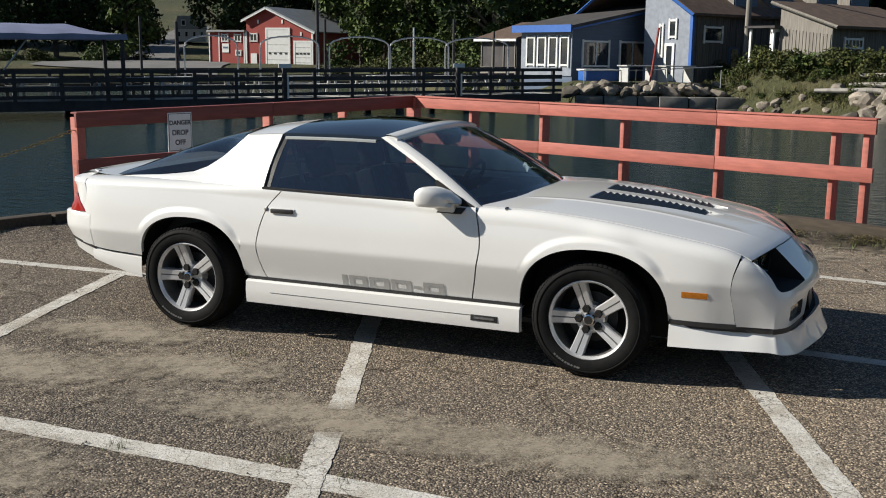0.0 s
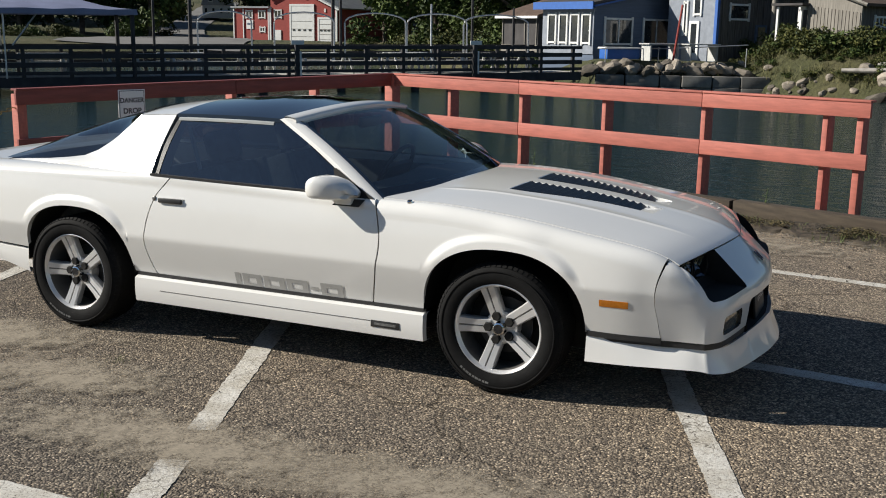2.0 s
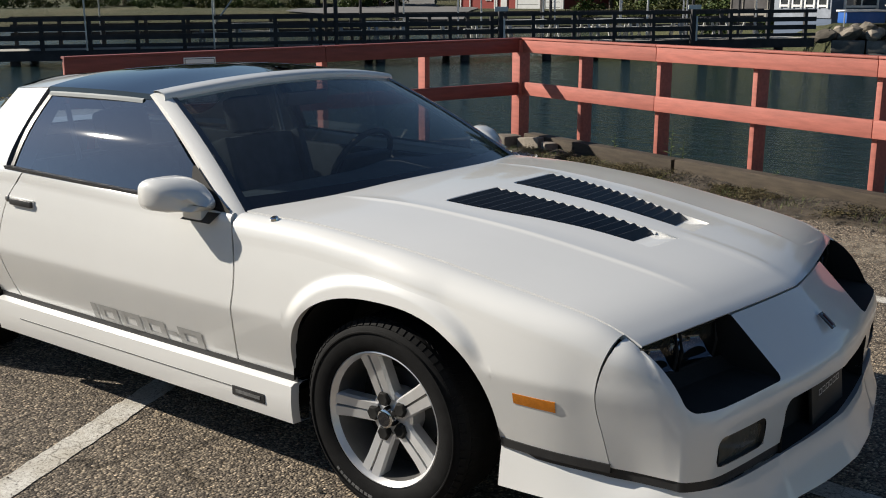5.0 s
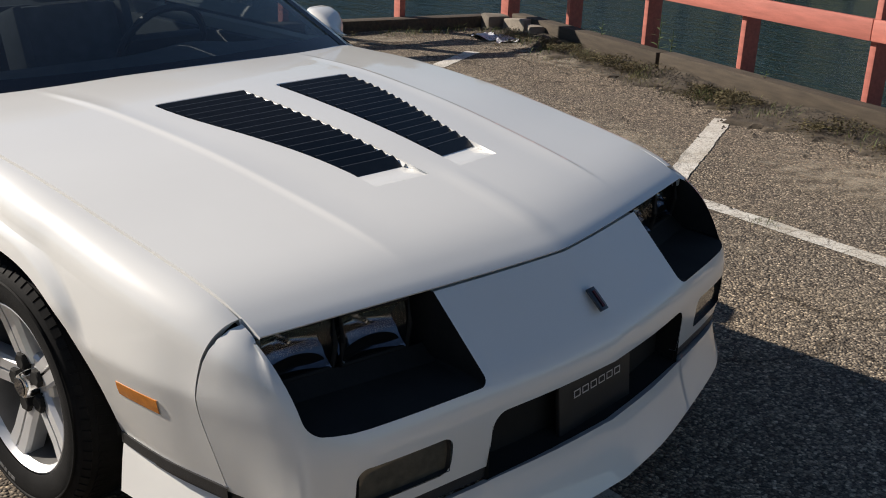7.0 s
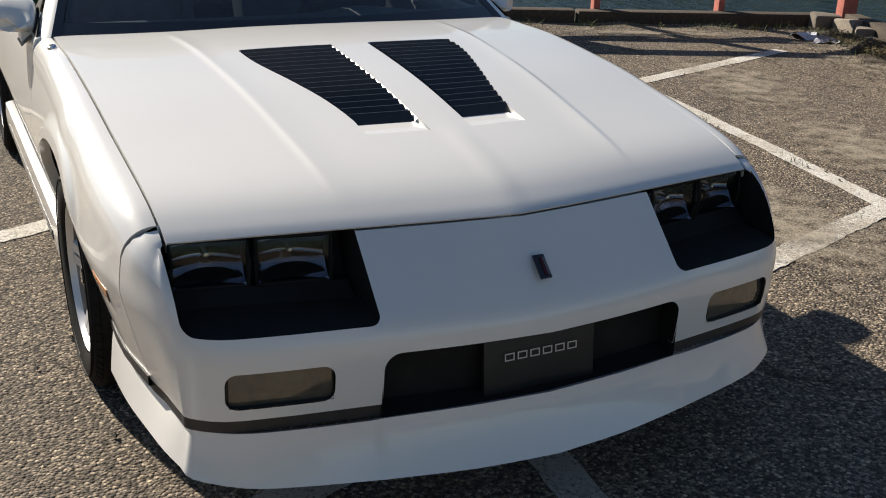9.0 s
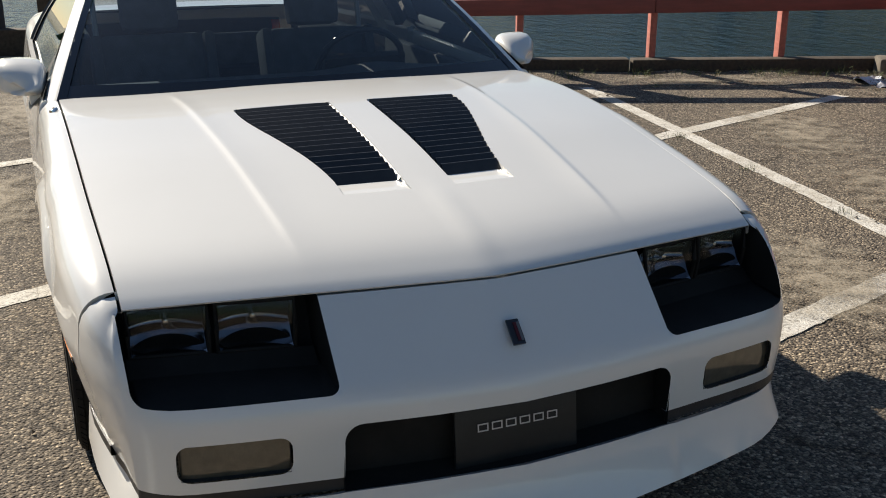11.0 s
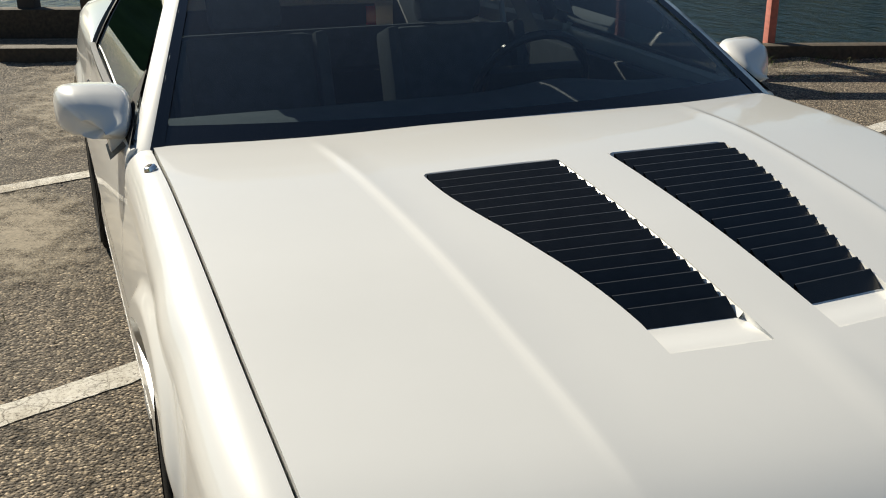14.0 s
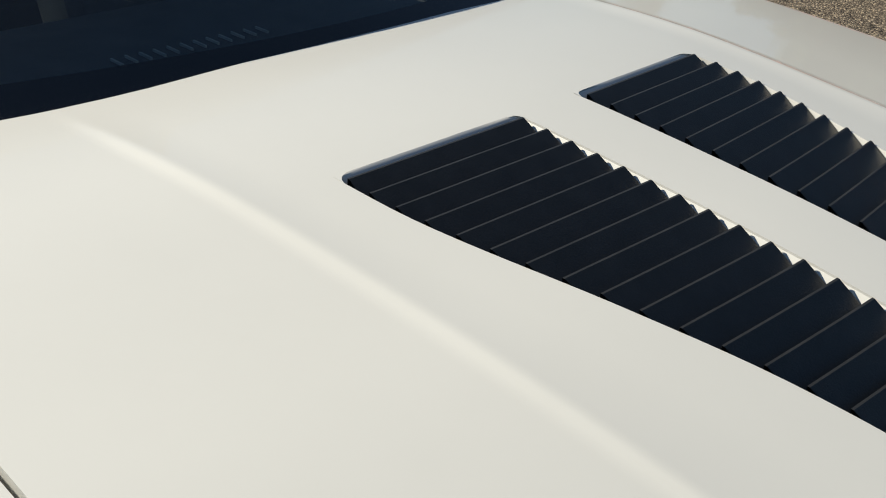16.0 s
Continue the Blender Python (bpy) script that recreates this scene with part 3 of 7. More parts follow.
def side_panel(xs, low, top, s, n_side=40, n_top=9, drop=0.085, lip=0.03):
    """A panel of the body's side: columns at xs from low(x) up and over the shoulder to top(x) = (y, z)."""
    cols = []
    for x in xs:
        yt, zt = top(x)
        col = side_col(x, low(x), yt, zt, n_side, n_top, drop)
        b = col[0]
        col.insert(0, (b[0], b[1] - lip, b[2] + 0.004))
        col.append((col[-1][0], col[-1][1] - 0.004, col[-1][2] - 0.02))
        cols.append(col)
    ends = []
    for c, o in ((cols[0], cols[1]), (cols[-1], cols[-2])):
        ends.append([(p[0] + (q[0] - p[0]) * 0.05, p[1] - 0.025, p[2]) for p, q in zip(c, o)])
    cols = [ends[0]] + cols + [ends[1]]
    return grid([[(x, -y * s, z) for x, y, z in c] for c in cols])


# hood with its two louvred openings
def vent_out(u):
    return interp(u, [(0.0, 0.36), (0.24, 0.355), (0.35, 0.344), (0.5, 0.291), (0.6, 0.254), (0.69, 0.233), (0.755, 0.231), (1.0, 0.231)])


VENT_IN, U0, U1, U2 = 0.0595, 0.2555, 0.6955, 0.7495
us_h = sorted(set(spaced(0, 0.22, 6) + spaced(0.22, 0.3, 6) + [U0] + spaced(0.3, 0.68, 20) + [U1, U2] + spaced(0.76, 0.9, 7) + spaced(0.9, 1.0, 10)))


def hood_cols(u):
    o, cr = vent_out(u), lerp(0.49, 0.4, u)
    sy = seam_y(0.63 + u * 1.48)
    return [0.0, 0.025, 0.05, VENT_IN, lerp(VENT_IN, o, 0.33), lerp(VENT_IN, o, 0.67), o, lerp(o, cr - 0.013, 0.5), cr - 0.013, cr - 0.005, cr + 0.001, cr + 0.008, cr + 0.0145, cr + 0.023, lerp(cr + 0.023, sy - 0.025, 0.35), lerp(cr + 0.023, sy - 0.025, 0.7), sy - 0.025, sy - 0.003]


rows = []
for u in us_h:
    half = []
    for y in hood_cols(u):
        x = hood_x0(y) + u * (hood_edge(y) - hood_x0(y))
        half.append((x, y, hood_z(x, y)))
    edge = half[-1]
    half.append((edge[0], edge[1], edge[2] - 0.02))
    rows.append([(x, -y, z) for x, y, z in half[:0:-1]] + half)
rows.insert(0, [(x - 0.004, y, z - 0.03) for x, y, z in rows[0]])
rows.append([(x - 0.003, y, z - 0.004) for x, y, z in rows[-1]])
rows.append([(x - 0.02, y, z - 0.006) for x, y, z in rows[-1]])
n_half = len(hood_cols(0.5))
hole_i = [i for i, u in enumerate([0] + us_h) if i and U0 - 1e-6 <= u < U2 - 1e-6]


def hood_keep(i, j):
    k = j - n_half if j >= n_half else n_half - 1 - j
    return not (i in hole_i and 3 <= k < 6)


hood = part("hood", grid(rows, keep=hood_keep), PAINT, car, "white hood with two long louvred vents", 30)


def on_hood(u, y, dz=0.0):
    x = hood_x0(y) + u * (hood_edge(y) - hood_x0(y))
    return (x, y, hood_z(x, y) + dz)


for s in (-1, 1):
    # the painted ramp ahead of the louvres and the walls of the opening
    bm = bmesh.new()
    us_v = [u for u in us_h if U0 - 1e-6 <= u <= U2 + 1e-6]
    for side in (0, 1):
        top = [on_hood(u, s * (VENT_IN if side == 0 else vent_out(u))) for u in us_v]
        grid([top, [(x, y, z - 0.028) for x, y, z in top]], bm)
    front = [on_hood(U2, s * lerp(VENT_IN, vent_out(U2), k / 4)) for k in range(5)]
    grid([front, [(x, y, z - 0.0037) for x, y, z in front]], bm)
    rim = [on_hood(U0, s * lerp(VENT_IN, vent_out(U0), k / 4)) for k in range(5)]
    lip = [[on_hood(U0 + du, s * lerp(VENT_IN, vent_out(U0), k / 4), dz) for k in range(5)] for du, dz in ((0.003, -0.0015), (0.007, -0.006), (0.01, -0.014), (0.0102, -0.028))]
    grid([rim] + lip, bm)
    grid([[on_hood(u, s * (VENT_IN + d), h) for u in us_v if u <= U1 + 0.001] for d, h in ((0.0, -0.003), (0.008, -0.012))], bm)
    part("vent_surround", bm, PAINT, hood)
    ramp_rows = [[on_hood(u, s * lerp(VENT_IN, vent_out(u), k / 4), -0.0035 - 0.0095 * smooth(U2, U1, u)) for k in range(5)] for u in spaced(U1 - 0.004, U2, 5)]
    part("vent_ramp", grid(ramp_rows), PAINT, hood)
    for u, y, du in ((U0, VENT_IN, 0.012), (U0, vent_out(U0), 0.016)):
        e = 0.018 if y == VENT_IN else -0.024
        fill = bmesh.new()
        pts = [on_hood(u, s * y, 0.0004)] + [on_hood(u + du * (1 - math.sin(t)), s * (y + e * (1 - math.cos(t))), 0.0004) for t in spaced(0, math.pi / 2, 6)]
        vs = [fill.verts.new(q) for q in pts]
        for i in range(1, len(vs) - 1):
            fill.faces.new((vs[0], vs[i], vs[i + 1]))
        part("vent_corner", fill, PAINT, hood)
    floor_rows = [[on_hood(u, s * lerp(VENT_IN, vent_out(u), k), -0.03) for k in (0, 1)] for u in spaced(U0, U1, 8)]
    part("vent_floor", grid(floor_rows), BLACK_MATT, hood)
    n = 16
    for i in range(n):
        ua, ub = lerp(U0 + 0.012, U1, i / n), lerp(U0 + 0.012, U1, (i + 1.12) / n)
        ya, yb = [[lerp(VENT_IN + 0.007, vent_out(u) - 0.002 - 0.012 * smooth(0.274, 0.256, u), k / 3) for k in range(4)] for u in (ua, ub)]
        lo = [on_hood(ub, s * y, -0.017) for y in yb]
        hi = [on_hood(ua, s * y, 0.0035) for y in ya]
        hi2 = [on_hood(ua, s * y, -0.005) for y in ya]
        md = [on_hood(lerp(ua, ub, 0.06), s * y, 0.0036) for y in ya]
        part("louvre", grid([lo, md, hi, hi2, [(x, y, z - 0.006) for x, y, z in lo]]), LOUVRE, hood, "matt black louvre blade" if i == 0 else "", 15)

# side panels
FENDER_X = sorted(set(spaced(0.638, 0.896, 7) + arch_cols(FRONT_ARCH) + spaced(1.72, 2.056, 9)))
QUARTER_X = sorted(set(spaced(-2.15, -1.63, 14) + arch_cols(REAR_ARCH) + spaced(-0.859, -0.706, 5)))


def belt(x):
    """The upper edge of the body from the door back to the tail: half width and height."""
    return (interp(x, [(-2.46, 0.64), (-2.2, 0.69), (-1.9, 0.72), (-1.4, 0.772), (-1.0, 0.838), (-0.7, 0.872), (0.63, 0.862)]),
            interp(x, [(-2.46, 0.87), (-2.2, 0.905), (-1.9, 0.918), (-1.3, 0.925), (-0.7, 0.918), (0.0, 0.905), (0.63, 0.893)]))


def rear_low(x):
    return arch_low(x, interp(x, [(-2.3, 0.508), (-1.99, 0.452), (-1.65, 0.434), (-0.86, 0.372), (-0.7, 0.366)]), REAR_ARCH)


def skirt_low(x):
    return interp(x, [(-2.4, 0.455), (-2.24, 0.418), (-1.997, 0.358), (-1.64, 0.283)])


for s in (1, -1):
    fender = part("fender", side_panel(FENDER_X, lambda x: arch_low(x, 0.36, FRONT_ARCH), lambda x: (seam_y(x) + 0.003, seam_z(x)), s), PAINT, car, angle=50)
    door = part("door", side_panel(spaced(-0.698, 0.63, 24), lambda x: 0.362, belt, s, drop=0.05), PAINT, car, angle=50)
    part("quarter_panel", side_panel(QUARTER_X, rear_low, belt, s, drop=0.06), PAINT, car, angle=50)
    # marker lamp
    rows = [[(x, -s * (side_y(x, z) + dy), z) for x in spaced(1.783, 1.914, 6)] for z, dy in ((0.5, -0.004), (0.501, 0.0015), (0.517, 0.0025), (0.533, 0.0015), (0.534, -0.004))]
    part("side_marker", grid(rows), AMBER, fender, "amber marker lamp")
    # door handle and lock
    hx, hz = -0.595, 0.791
    part("handle", box((0.15, 0.02, 0.026), (hx + 0.005, -s * (side_y(hx, hz) + 0.006), hz), bevel=0.006), BLACK_TRIM, door, "black flap handle")
    part("handle_recess", box((0.165, 0.004, 0.05), (hx + 0.005, -s * (side_y(hx, hz) + 0.0015), hz - 0.008), bevel=0.0015), PAINT, door)
    part("lock", lathe([(0.0, 0.006), (0.009, 0.006), (0.013, 0.003), (0.013, -0.004)], "y", 16, at=(0, 0, 0)), ALLOY_GREY, door).matrix_local = pose(-0.70, -s * (side_y(-0.7, 0.797) - 0.0), 0.797, 0, 0, 180 if s > 0 else 0)

    # skirts under the doors, behind the rear wheel
    def skirt(xs, lo, hi, out):
        rows = []
        for k, (dz, dy) in enumerate(((0.0, -0.05), (0.0, 0.0), (0.25, 0.006), (0.6, 0.008), (0.94, 0.004), (1.0, -0.012), (1.0, -0.05))):
            rows.append([(x, -s * (out(x) + dy), lerp(lo(x), hi(x), dz)) for x in xs])
        return grid(rows)
    sx = [-0.862] + spaced(-0.855, 0.905, 20) + [0.912]
    taper = lambda x: 0.892 - (0.03 if x < -0.86 or x > 0.91 else 0)
    sk = part("side_skirt", skirt(sx, lambda x: 0.212, lambda x: 0.352, taper), PAINT, car, "white lower body skirt", 30)
    part("skirt_line", box((1.3, 0.003, 0.0025), (-0.035, -s * 0.9, 0.285)), ALLOY_GREY, sk)
    part("skirt_badge", box((0.16, 0.004, 0.034), (0.7, -s * 0.9, 0.272), bevel=0.0015), BLACK_TRIM, sk, "small dark emblem plate")
    part("badge_bar", box((0.12, 0.002, 0.012), (0.7, -s * 0.9025, 0.272)), TYRE_MARK, sk)
    sx = spaced(-2.06, -1.652, 10)
    part("rear_skirt", skirt(sx, skirt_low, lambda x: rear_low(x) - 0.013, lambda x: side_y(x, 0.44) - 0.006), PAINT, car, "", 30)
    # dark line between body and skirt
    for xs in (spaced(-0.86, 0.91, 12), spaced(1.72, 2.06, 4), spaced(-2.06, -1.655, 6)):
        base = (lambda x: 0.36) if xs[0] > -1 else rear_low
        part("rub_strip", grid([[(x, -s * (side_y(x, 0.37) + d), base(x) + h) for x in xs] for d, h in ((-0.03, -0.016), (0.004, -0.014), (0.0045, 0.004 if xs[0] < -1 else 0.011), (-0.02, 0.006 if xs[0] < -1 else 0.013))]), BLACK_TRIM, car)
    # wheel housings
    for a, base in ((FRONT_ARCH, 0.345), (REAR_ARCH, 0.36)):
        rows = []
        for yy in (0.875, 0.6):
            ring = [(x, -s * yy, max(base, arch_low(x, 0.2, a)) + 0.003) for x in arch_cols(a)]
            rows.append(ring)
        rows.append([(x, y, 0.2) for x, y, z in rows[-1]])
        part("wheel_housing", grid(rows), BLACK_MATT, car)
    # grey letters along the door's foot, as plain blocks
    for i, (x0, w) in enumerate(((-0.2, 0.034), (-0.153, 0.118), (-0.022, 0.128), (0.119, 0.128), (0.26, 0.05), (0.322, 0.13))):
        h = 0.075 if w > 0.05 else (0.075 if i == 0 else 0.018)
        z0 = 0.404
        for zz, hh, ww, xx in (((z0 + h / 2 - 0.011, 0.022, w, 0), (z0 - h / 2 + 0.011, 0.022, w, 0), (z0, h - 0.044, min(w, 0.034), -w / 2 + min(w, 0.034) / 2), (z0, h - 0.044, min(w, 0.034), w / 2 - min(w, 0.034) / 2))[:3 if w < 0.05 else 4] if h > 0.02 else ((z0, h, w, 0),)):
            xs = spaced(x0 + w / 2 + xx - ww / 2, x0 + w / 2 + xx + ww / 2, 2)
            part("decal_bar", grid([[(x, -s * (side_y(x, z) + 0.0012 + 0.0002 * i), z) for x in xs] for z in spaced(zz - hh / 2, zz + hh / 2, 2)]), DECAL, door, "grey decal block" if i == 0 else "")

# nose: the plan of the bumper's face, right half, from the fender seam to the middle
PLAN = [(2.058, side_y(2.06, 0.551)), (2.13, 0.866), (2.19, 0.848), (2.235, 0.829), (2.27, 0.804), (2.316, 0.735), (2.342, 0.62), (2.36, 0.505), (2.376, 0.398), (2.403, 0.2), (2.418, 0.0)]
CREST = [(lerp(2.069, 2.122, k / 4), (0.803, 0.8025, 0.8025, 0.804, 0.811)[k]) for k in range(5)]
CREST = [(x, y, seam_z(x) - 0.002) for x, y in CREST] + [(hood_edge(y) + 0.0035, y, hood_z(hood_edge(y), y) - 0.0065) for y in (0.732, 0.62, 0.505, 0.398, 0.2, 0.0)]
LOWZ = [0.36, 0.37, 0.388, 0.43, 0.475, 0.487, 0.51, 0.533, 0.551]


SIDE_EDGE = side_col(2.06, 0.36, seam_y(2.06) + 0.003, seam_z(2.06), 40, 24)


def side_upper(m):
    """A point of the fender's end line above the crease, by its share of the run from the crease to the hood."""
    top = [p for p in SIDE_EDGE if p[2] >= 0.549]
    run = [0.0]
    for p, q in zip(top, top[1:]):
        run.append(run[-1] + (Vector(q) - Vector(p)).length)
    d = run[-1] * m
    return Vector([interp(d, [(r, p[i]) for r, p in zip(run, top)]) for i in range(3)])


def nose_column(k):
    (x, y), (tx, ty, tz) = PLAN[k], CREST[k]
    w = (0.0, 0.12, 0.35, 0.65, 0.95)[k] if k < 5 else 1.0
    side0 = side_y(2.06, 0.551)
    tuck = (1.0, 0.95, 0.7, 0.4, 0.06)[k] if k < 5 else 0.0
    col = [(x - 0.03 * w, y + (side_y(2.06, 0.36) - side0) * tuck - 0.03 * (1 - w), 0.358)]
    for z in LOWZ:
        o = -0.012 * ((0.5 - z) / 0.15) ** 2 if z < 0.5 else -0.02 * ((z - 0.5) / 0.06) ** 2
        col.append((x + o * w + (bend(2.06, z) - 2.06) * (1 - w), y + (side_y(2.06, z) - side0) * tuck, z))
    a, b, top = Vector(col[-1]), side_upper(0.0), Vector((tx, ty, tz))
    shift0, shift1 = a - b, top - side_upper(1.0)
    mid = (a + top) / 2
    c = (1 - smooth(3, 6, k)) * 0.55
    mid = mid.lerp(Vector((a.x, a.y, top.z - 0.02)), c)
    for i in range(1, 9):
        t = i / 8
        p = side_upper(t) + shift0.lerp(shift1, t)
        q = a * (1 - t) ** 2 + mid * 2 * t * (1 - t) + top * t * t
        col.append(tuple(p.lerp(q, w)))
    return col


def refine(cols, keepers, n=3):
    """Adds columns between the given ones along a smooth curve; keepers holds, per cell, the index of the given cell."""
    out, cell = [], []
    for k in range(len(cols) - 1):
        a, b = cols[k], cols[k + 1]
        p, q = cols[max(k - 1, 0)], cols[min(k + 2, len(cols) - 1)]
        for i in range(n):
            t = i / n
            row = []
            for pa, pb, pp, pq in zip(a, b, p, q):
                row.append(tuple(0.5 * (2 * A + (B - P) * t + (2 * P - 5 * A + 4 * B - Q) * t * t + (3 * A - P - 3 * B + Q) * t ** 3) for A, B, P, Q in zip(pa, pb, pp, pq)))
            out.append(row)
            cell.append(k)
    out.append(cols[-1])
    return out, cell


cols, cell = refine([nose_column(k) for k in range(len(PLAN))], None)
nl = len(LOWZ)


def nose_keep(i, j):
    k = cell[i]
    if 4 <= k <= 7 and j >= nl:
        return False
    if 5 <= k <= 6 and 3 <= j < 5:
        return False
    if k >= 8 and j < 6:
        return False
    return True


bm = bmesh.new()
for s in (-1, 1):
    grid([[(x, y * s, z) for x, y, z in c] for c in cols], bm, nose_keep)
    grid([[(x, y * s, z), (x - 0.0025, y * s, z - 0.005), (x - 0.03, y * s, z - 0.007)] for x, y, z in (c[-1] for c in cols[24:])], bm)
nose = part("front_bumper_cover", bm, PAINT, car, "white plastic nose with lamp openings", 35)

for s in (-1, 1):
    # headlight recess with two rectangular lamps
    full = [c[nl:] for c, k in zip(cols, cell + [99]) if 4 <= k <= 8][:13]
    ring_b = [c[0] for c in full]
    ring_t = [c[-1] for c in full]
    bm = bmesh.new()
    m = lambda p, dx=0.0, dz=0.0: (p[0] + dx, p[1] * s, p[2] + dz)
    grid([[m(p) for p in ring_b], [m(p, -0.22, 0.012) for p in ring_b], [m(p, -0.13, -0.002) for p in ring_t], [m(p, -0.012, 0.0) for p in ring_t]], bm)
    for c_ in (full[0], full[-1]):
        grid([[m(p) for p in c_], [m(p, -0.2, 0.0) for p in c_]], bm)
    recess = part("headlight_recess", bm, BLACK_MATT, nose, "black headlight recess")
    part("bezel", grid([[(2.17 - 0.2 * (y - 0.4) + dx, s * y, z) for y in spaced(0.405, 0.797, 6)] for dx, z in ((0.06, 0.553), (0.025, 0.572), (0.006, 0.587))]), BLACK_MATT, recess, "black bezel")
    for y0 in (0.443, 0.624):
        face = lambda a, c, d=0.0: (2.168 - 0.2 * (y0 - 0.4) - 0.03 * a + 0.01 * math.sin(math.pi * c) + d, s * (y0 + 0.165 * a), lerp(0.588, 0.7, c))
        bowl = lambda a, c: face(a, c, -0.062 + 0.046 * (2 * c - 1) ** 2 + 0.034 * (2 * a - 1) ** 2 - 0.012 * smooth(0.35, 0.5, c))
        lamp = part("headlight", grid([[bowl(a, c) for a in spaced(0.03, 0.97, 18)] for c in spaced(0.03, 0.97, 16)]), REFLECTOR, recess, "rectangular headlamp with a smoky mirrored bowl")
        part("lens", grid([[face(k / 66, c, 0.0009 * (1, -0.5, 0.1)[k % 3]) for k in range(67)] for c in spaced(0, 1, 6)]), LAMP_GLASS, lamp, "clear lens with upright flutes", 80)
        part("bulb_shield", grid([[face(0.5 + 0.47 * math.cos(t) * q, 0.03 + 0.4 * math.sin(t) * q, -0.012 - 0.02 * (1 - q)) for t in spaced(0, math.pi, 14)] for q in (0.04, 0.4, 0.75, 1.0)]), BLACK_MATT, lamp, "black half-round shield")
        part("bulb", lathe([(0.0, 0.012), (0.006, 0.01), (0.008, 0.0), (0.008, -0.03)], "x", 12, at=face(0.5, 0.62, -0.035)), CHROME, lamp)
        rim = [face(a, c, 0.004) for a, c in ((0, 0), (0.5, 0), (1, 0), (1, 0.5), (1, 1), (0.5, 1), (0, 1), (0, 0.5), (0, 0))]
        part("lamp_frame", tube(rim, 0.0055, 6), BLACK_MATT, lamp)
    # rounded lower corners of the openings
    def corner(p, a, b, r):
        fill = bmesh.new()
        p, a, b = (Vector(m(q)) for q in (p, a, b))
        e1, e2 = (a - p).normalized(), (b - p).normalized()
        pts = [p] + [p + e1 * r * (1 - math.sin(t)) + e2 * r * (1 - math.cos(t)) for t in spaced(0, math.pi / 2, 6)]
        vs = [fill.verts.new(q) for q in pts]
        for i in range(1, len(vs) - 1):
            fill.faces.new((vs[0], vs[i], vs[i + 1]))
        part("corner_fillet", fill, PAINT, nose)
    corner(full[0][0], full[1][0], full[0][1], 0.03)
    corner(full[-1][0], full[-2][0], full[-1][1], 0.026)
    gi = 24
    corner(cols[gi][6], cols[gi + 1][6], cols[gi][5], 0.04)
    fa, fb = 15, 21
    corner(cols[fa][3], cols[fa + 1][3], cols[fa][4], 0.027)
    corner(cols[fa][5], cols[fa + 1][5], cols[fa][4], 0.027)
    corner(cols[fb][3], cols[fb - 1][3], cols[fb][4], 0.027)
    corner(cols[fb][5], cols[fb - 1][5], cols[fb][4], 0.027)
    # fog lamp
    fx = lambda y: interp(-y, [(-x1[1], x1[0]) for x1 in PLAN[3:]])
    ys = spaced(0.509, 0.729, 5)
    bm = bmesh.new()
    edge = [[(fx(y) - d, s * y, z) for y in ys] for z, d in ((0.386, 0.03), (0.392, 0.018), (0.432, 0.013), (0.472, 0.018), (0.48, 0.03))]
    part("fog_lamp", grid(edge), FOG_LENS, nose, "smoked rectangular fog lamp")
    bm = bmesh.new()
    for y in (0.509, 0.728):
        grid([[(fx(y) - 0.004, s * y, z) for z in (0.393, 0.474)], [(fx(y) - 0.03, s * y, z) for z in (0.393, 0.474)]], bm)
    for z in (0.393, 0.474):
        grid([[(fx(y) - 0.004, s * y, z) for y in spaced(0.509, 0.728, 4)], [(fx(y) - 0.03, s * y, z) for y in spaced(0.509, 0.728, 4)]], bm)
    part("fog_surround", bm, BLACK_TRIM, nose, "dark gasket round the lamp")

# grille opening between the fog lamps
ys = spaced(-0.4, 0.4, 16)
gx = lambda y: interp(-abs(y), [(-x1[1], x1[0]) for x1 in PLAN[3:]])
bm = grid([[(gx(y) - d, y, z) for y in ys] for z, d in ((0.486, 0.005), (0.488, 0.06), (0.42, 0.075), (0.34, 0.07), (0.331, 0.03), (0.3285, 0.0))])
for y in (-0.4, 0.4):
    grid([[(gx(y) - 0.004, y, z) for z in (0.326, 0.488)], [(gx(y) - 0.075, y, z) for z in (0.326, 0.488)]], bm)
part("grille", bm, BLACK_MATT, nose, "black lower grille opening")
part("plate", box((0.012, 0.3, 0.14), m=pose(gx(0) - 0.05, 0.0, 0.4, 0, -6, 0), bevel=0.003), BLACK_SATIN, nose, "black front plate")
for i in range(6):
    block = pose(gx(0) - 0.0425, -0.085 + 0.034 * i, 0.42, 0, -6, 0)
    bm = bmesh.new()
    ring = [[block @ Vector((0.0012, w * sy, h * sz)) for w, h in ((0.013, 0.0095), (0.0098, 0.0063))] for sy, sz in ((-1, -1), (1, -1), (1, 1), (-1, 1), (-1, -1))]
    part("plate_bar", grid(ring, bm), SILVER, nose, "thin silver outlined block" if i == 0 else "")
part("emblem_stripe", box((0.002, 0.007, 0.045), m=pose(2.3565, 0.002, 0.627, 0, -49, 0)), MAROON, nose)
part("emblem_stripe", box((0.002, 0.006, 0.045), m=pose(2.3565, 0.009, 0.627, 0, -49, 0)), ALLOY_GREY, nose)
part("nose_emblem", box((0.006, 0.03, 0.062), m=pose(2.353, 0.0, 0.624, 0, -49, 0), bevel=0.002), BLACK_GLOSS, nose, "small dark upright emblem")

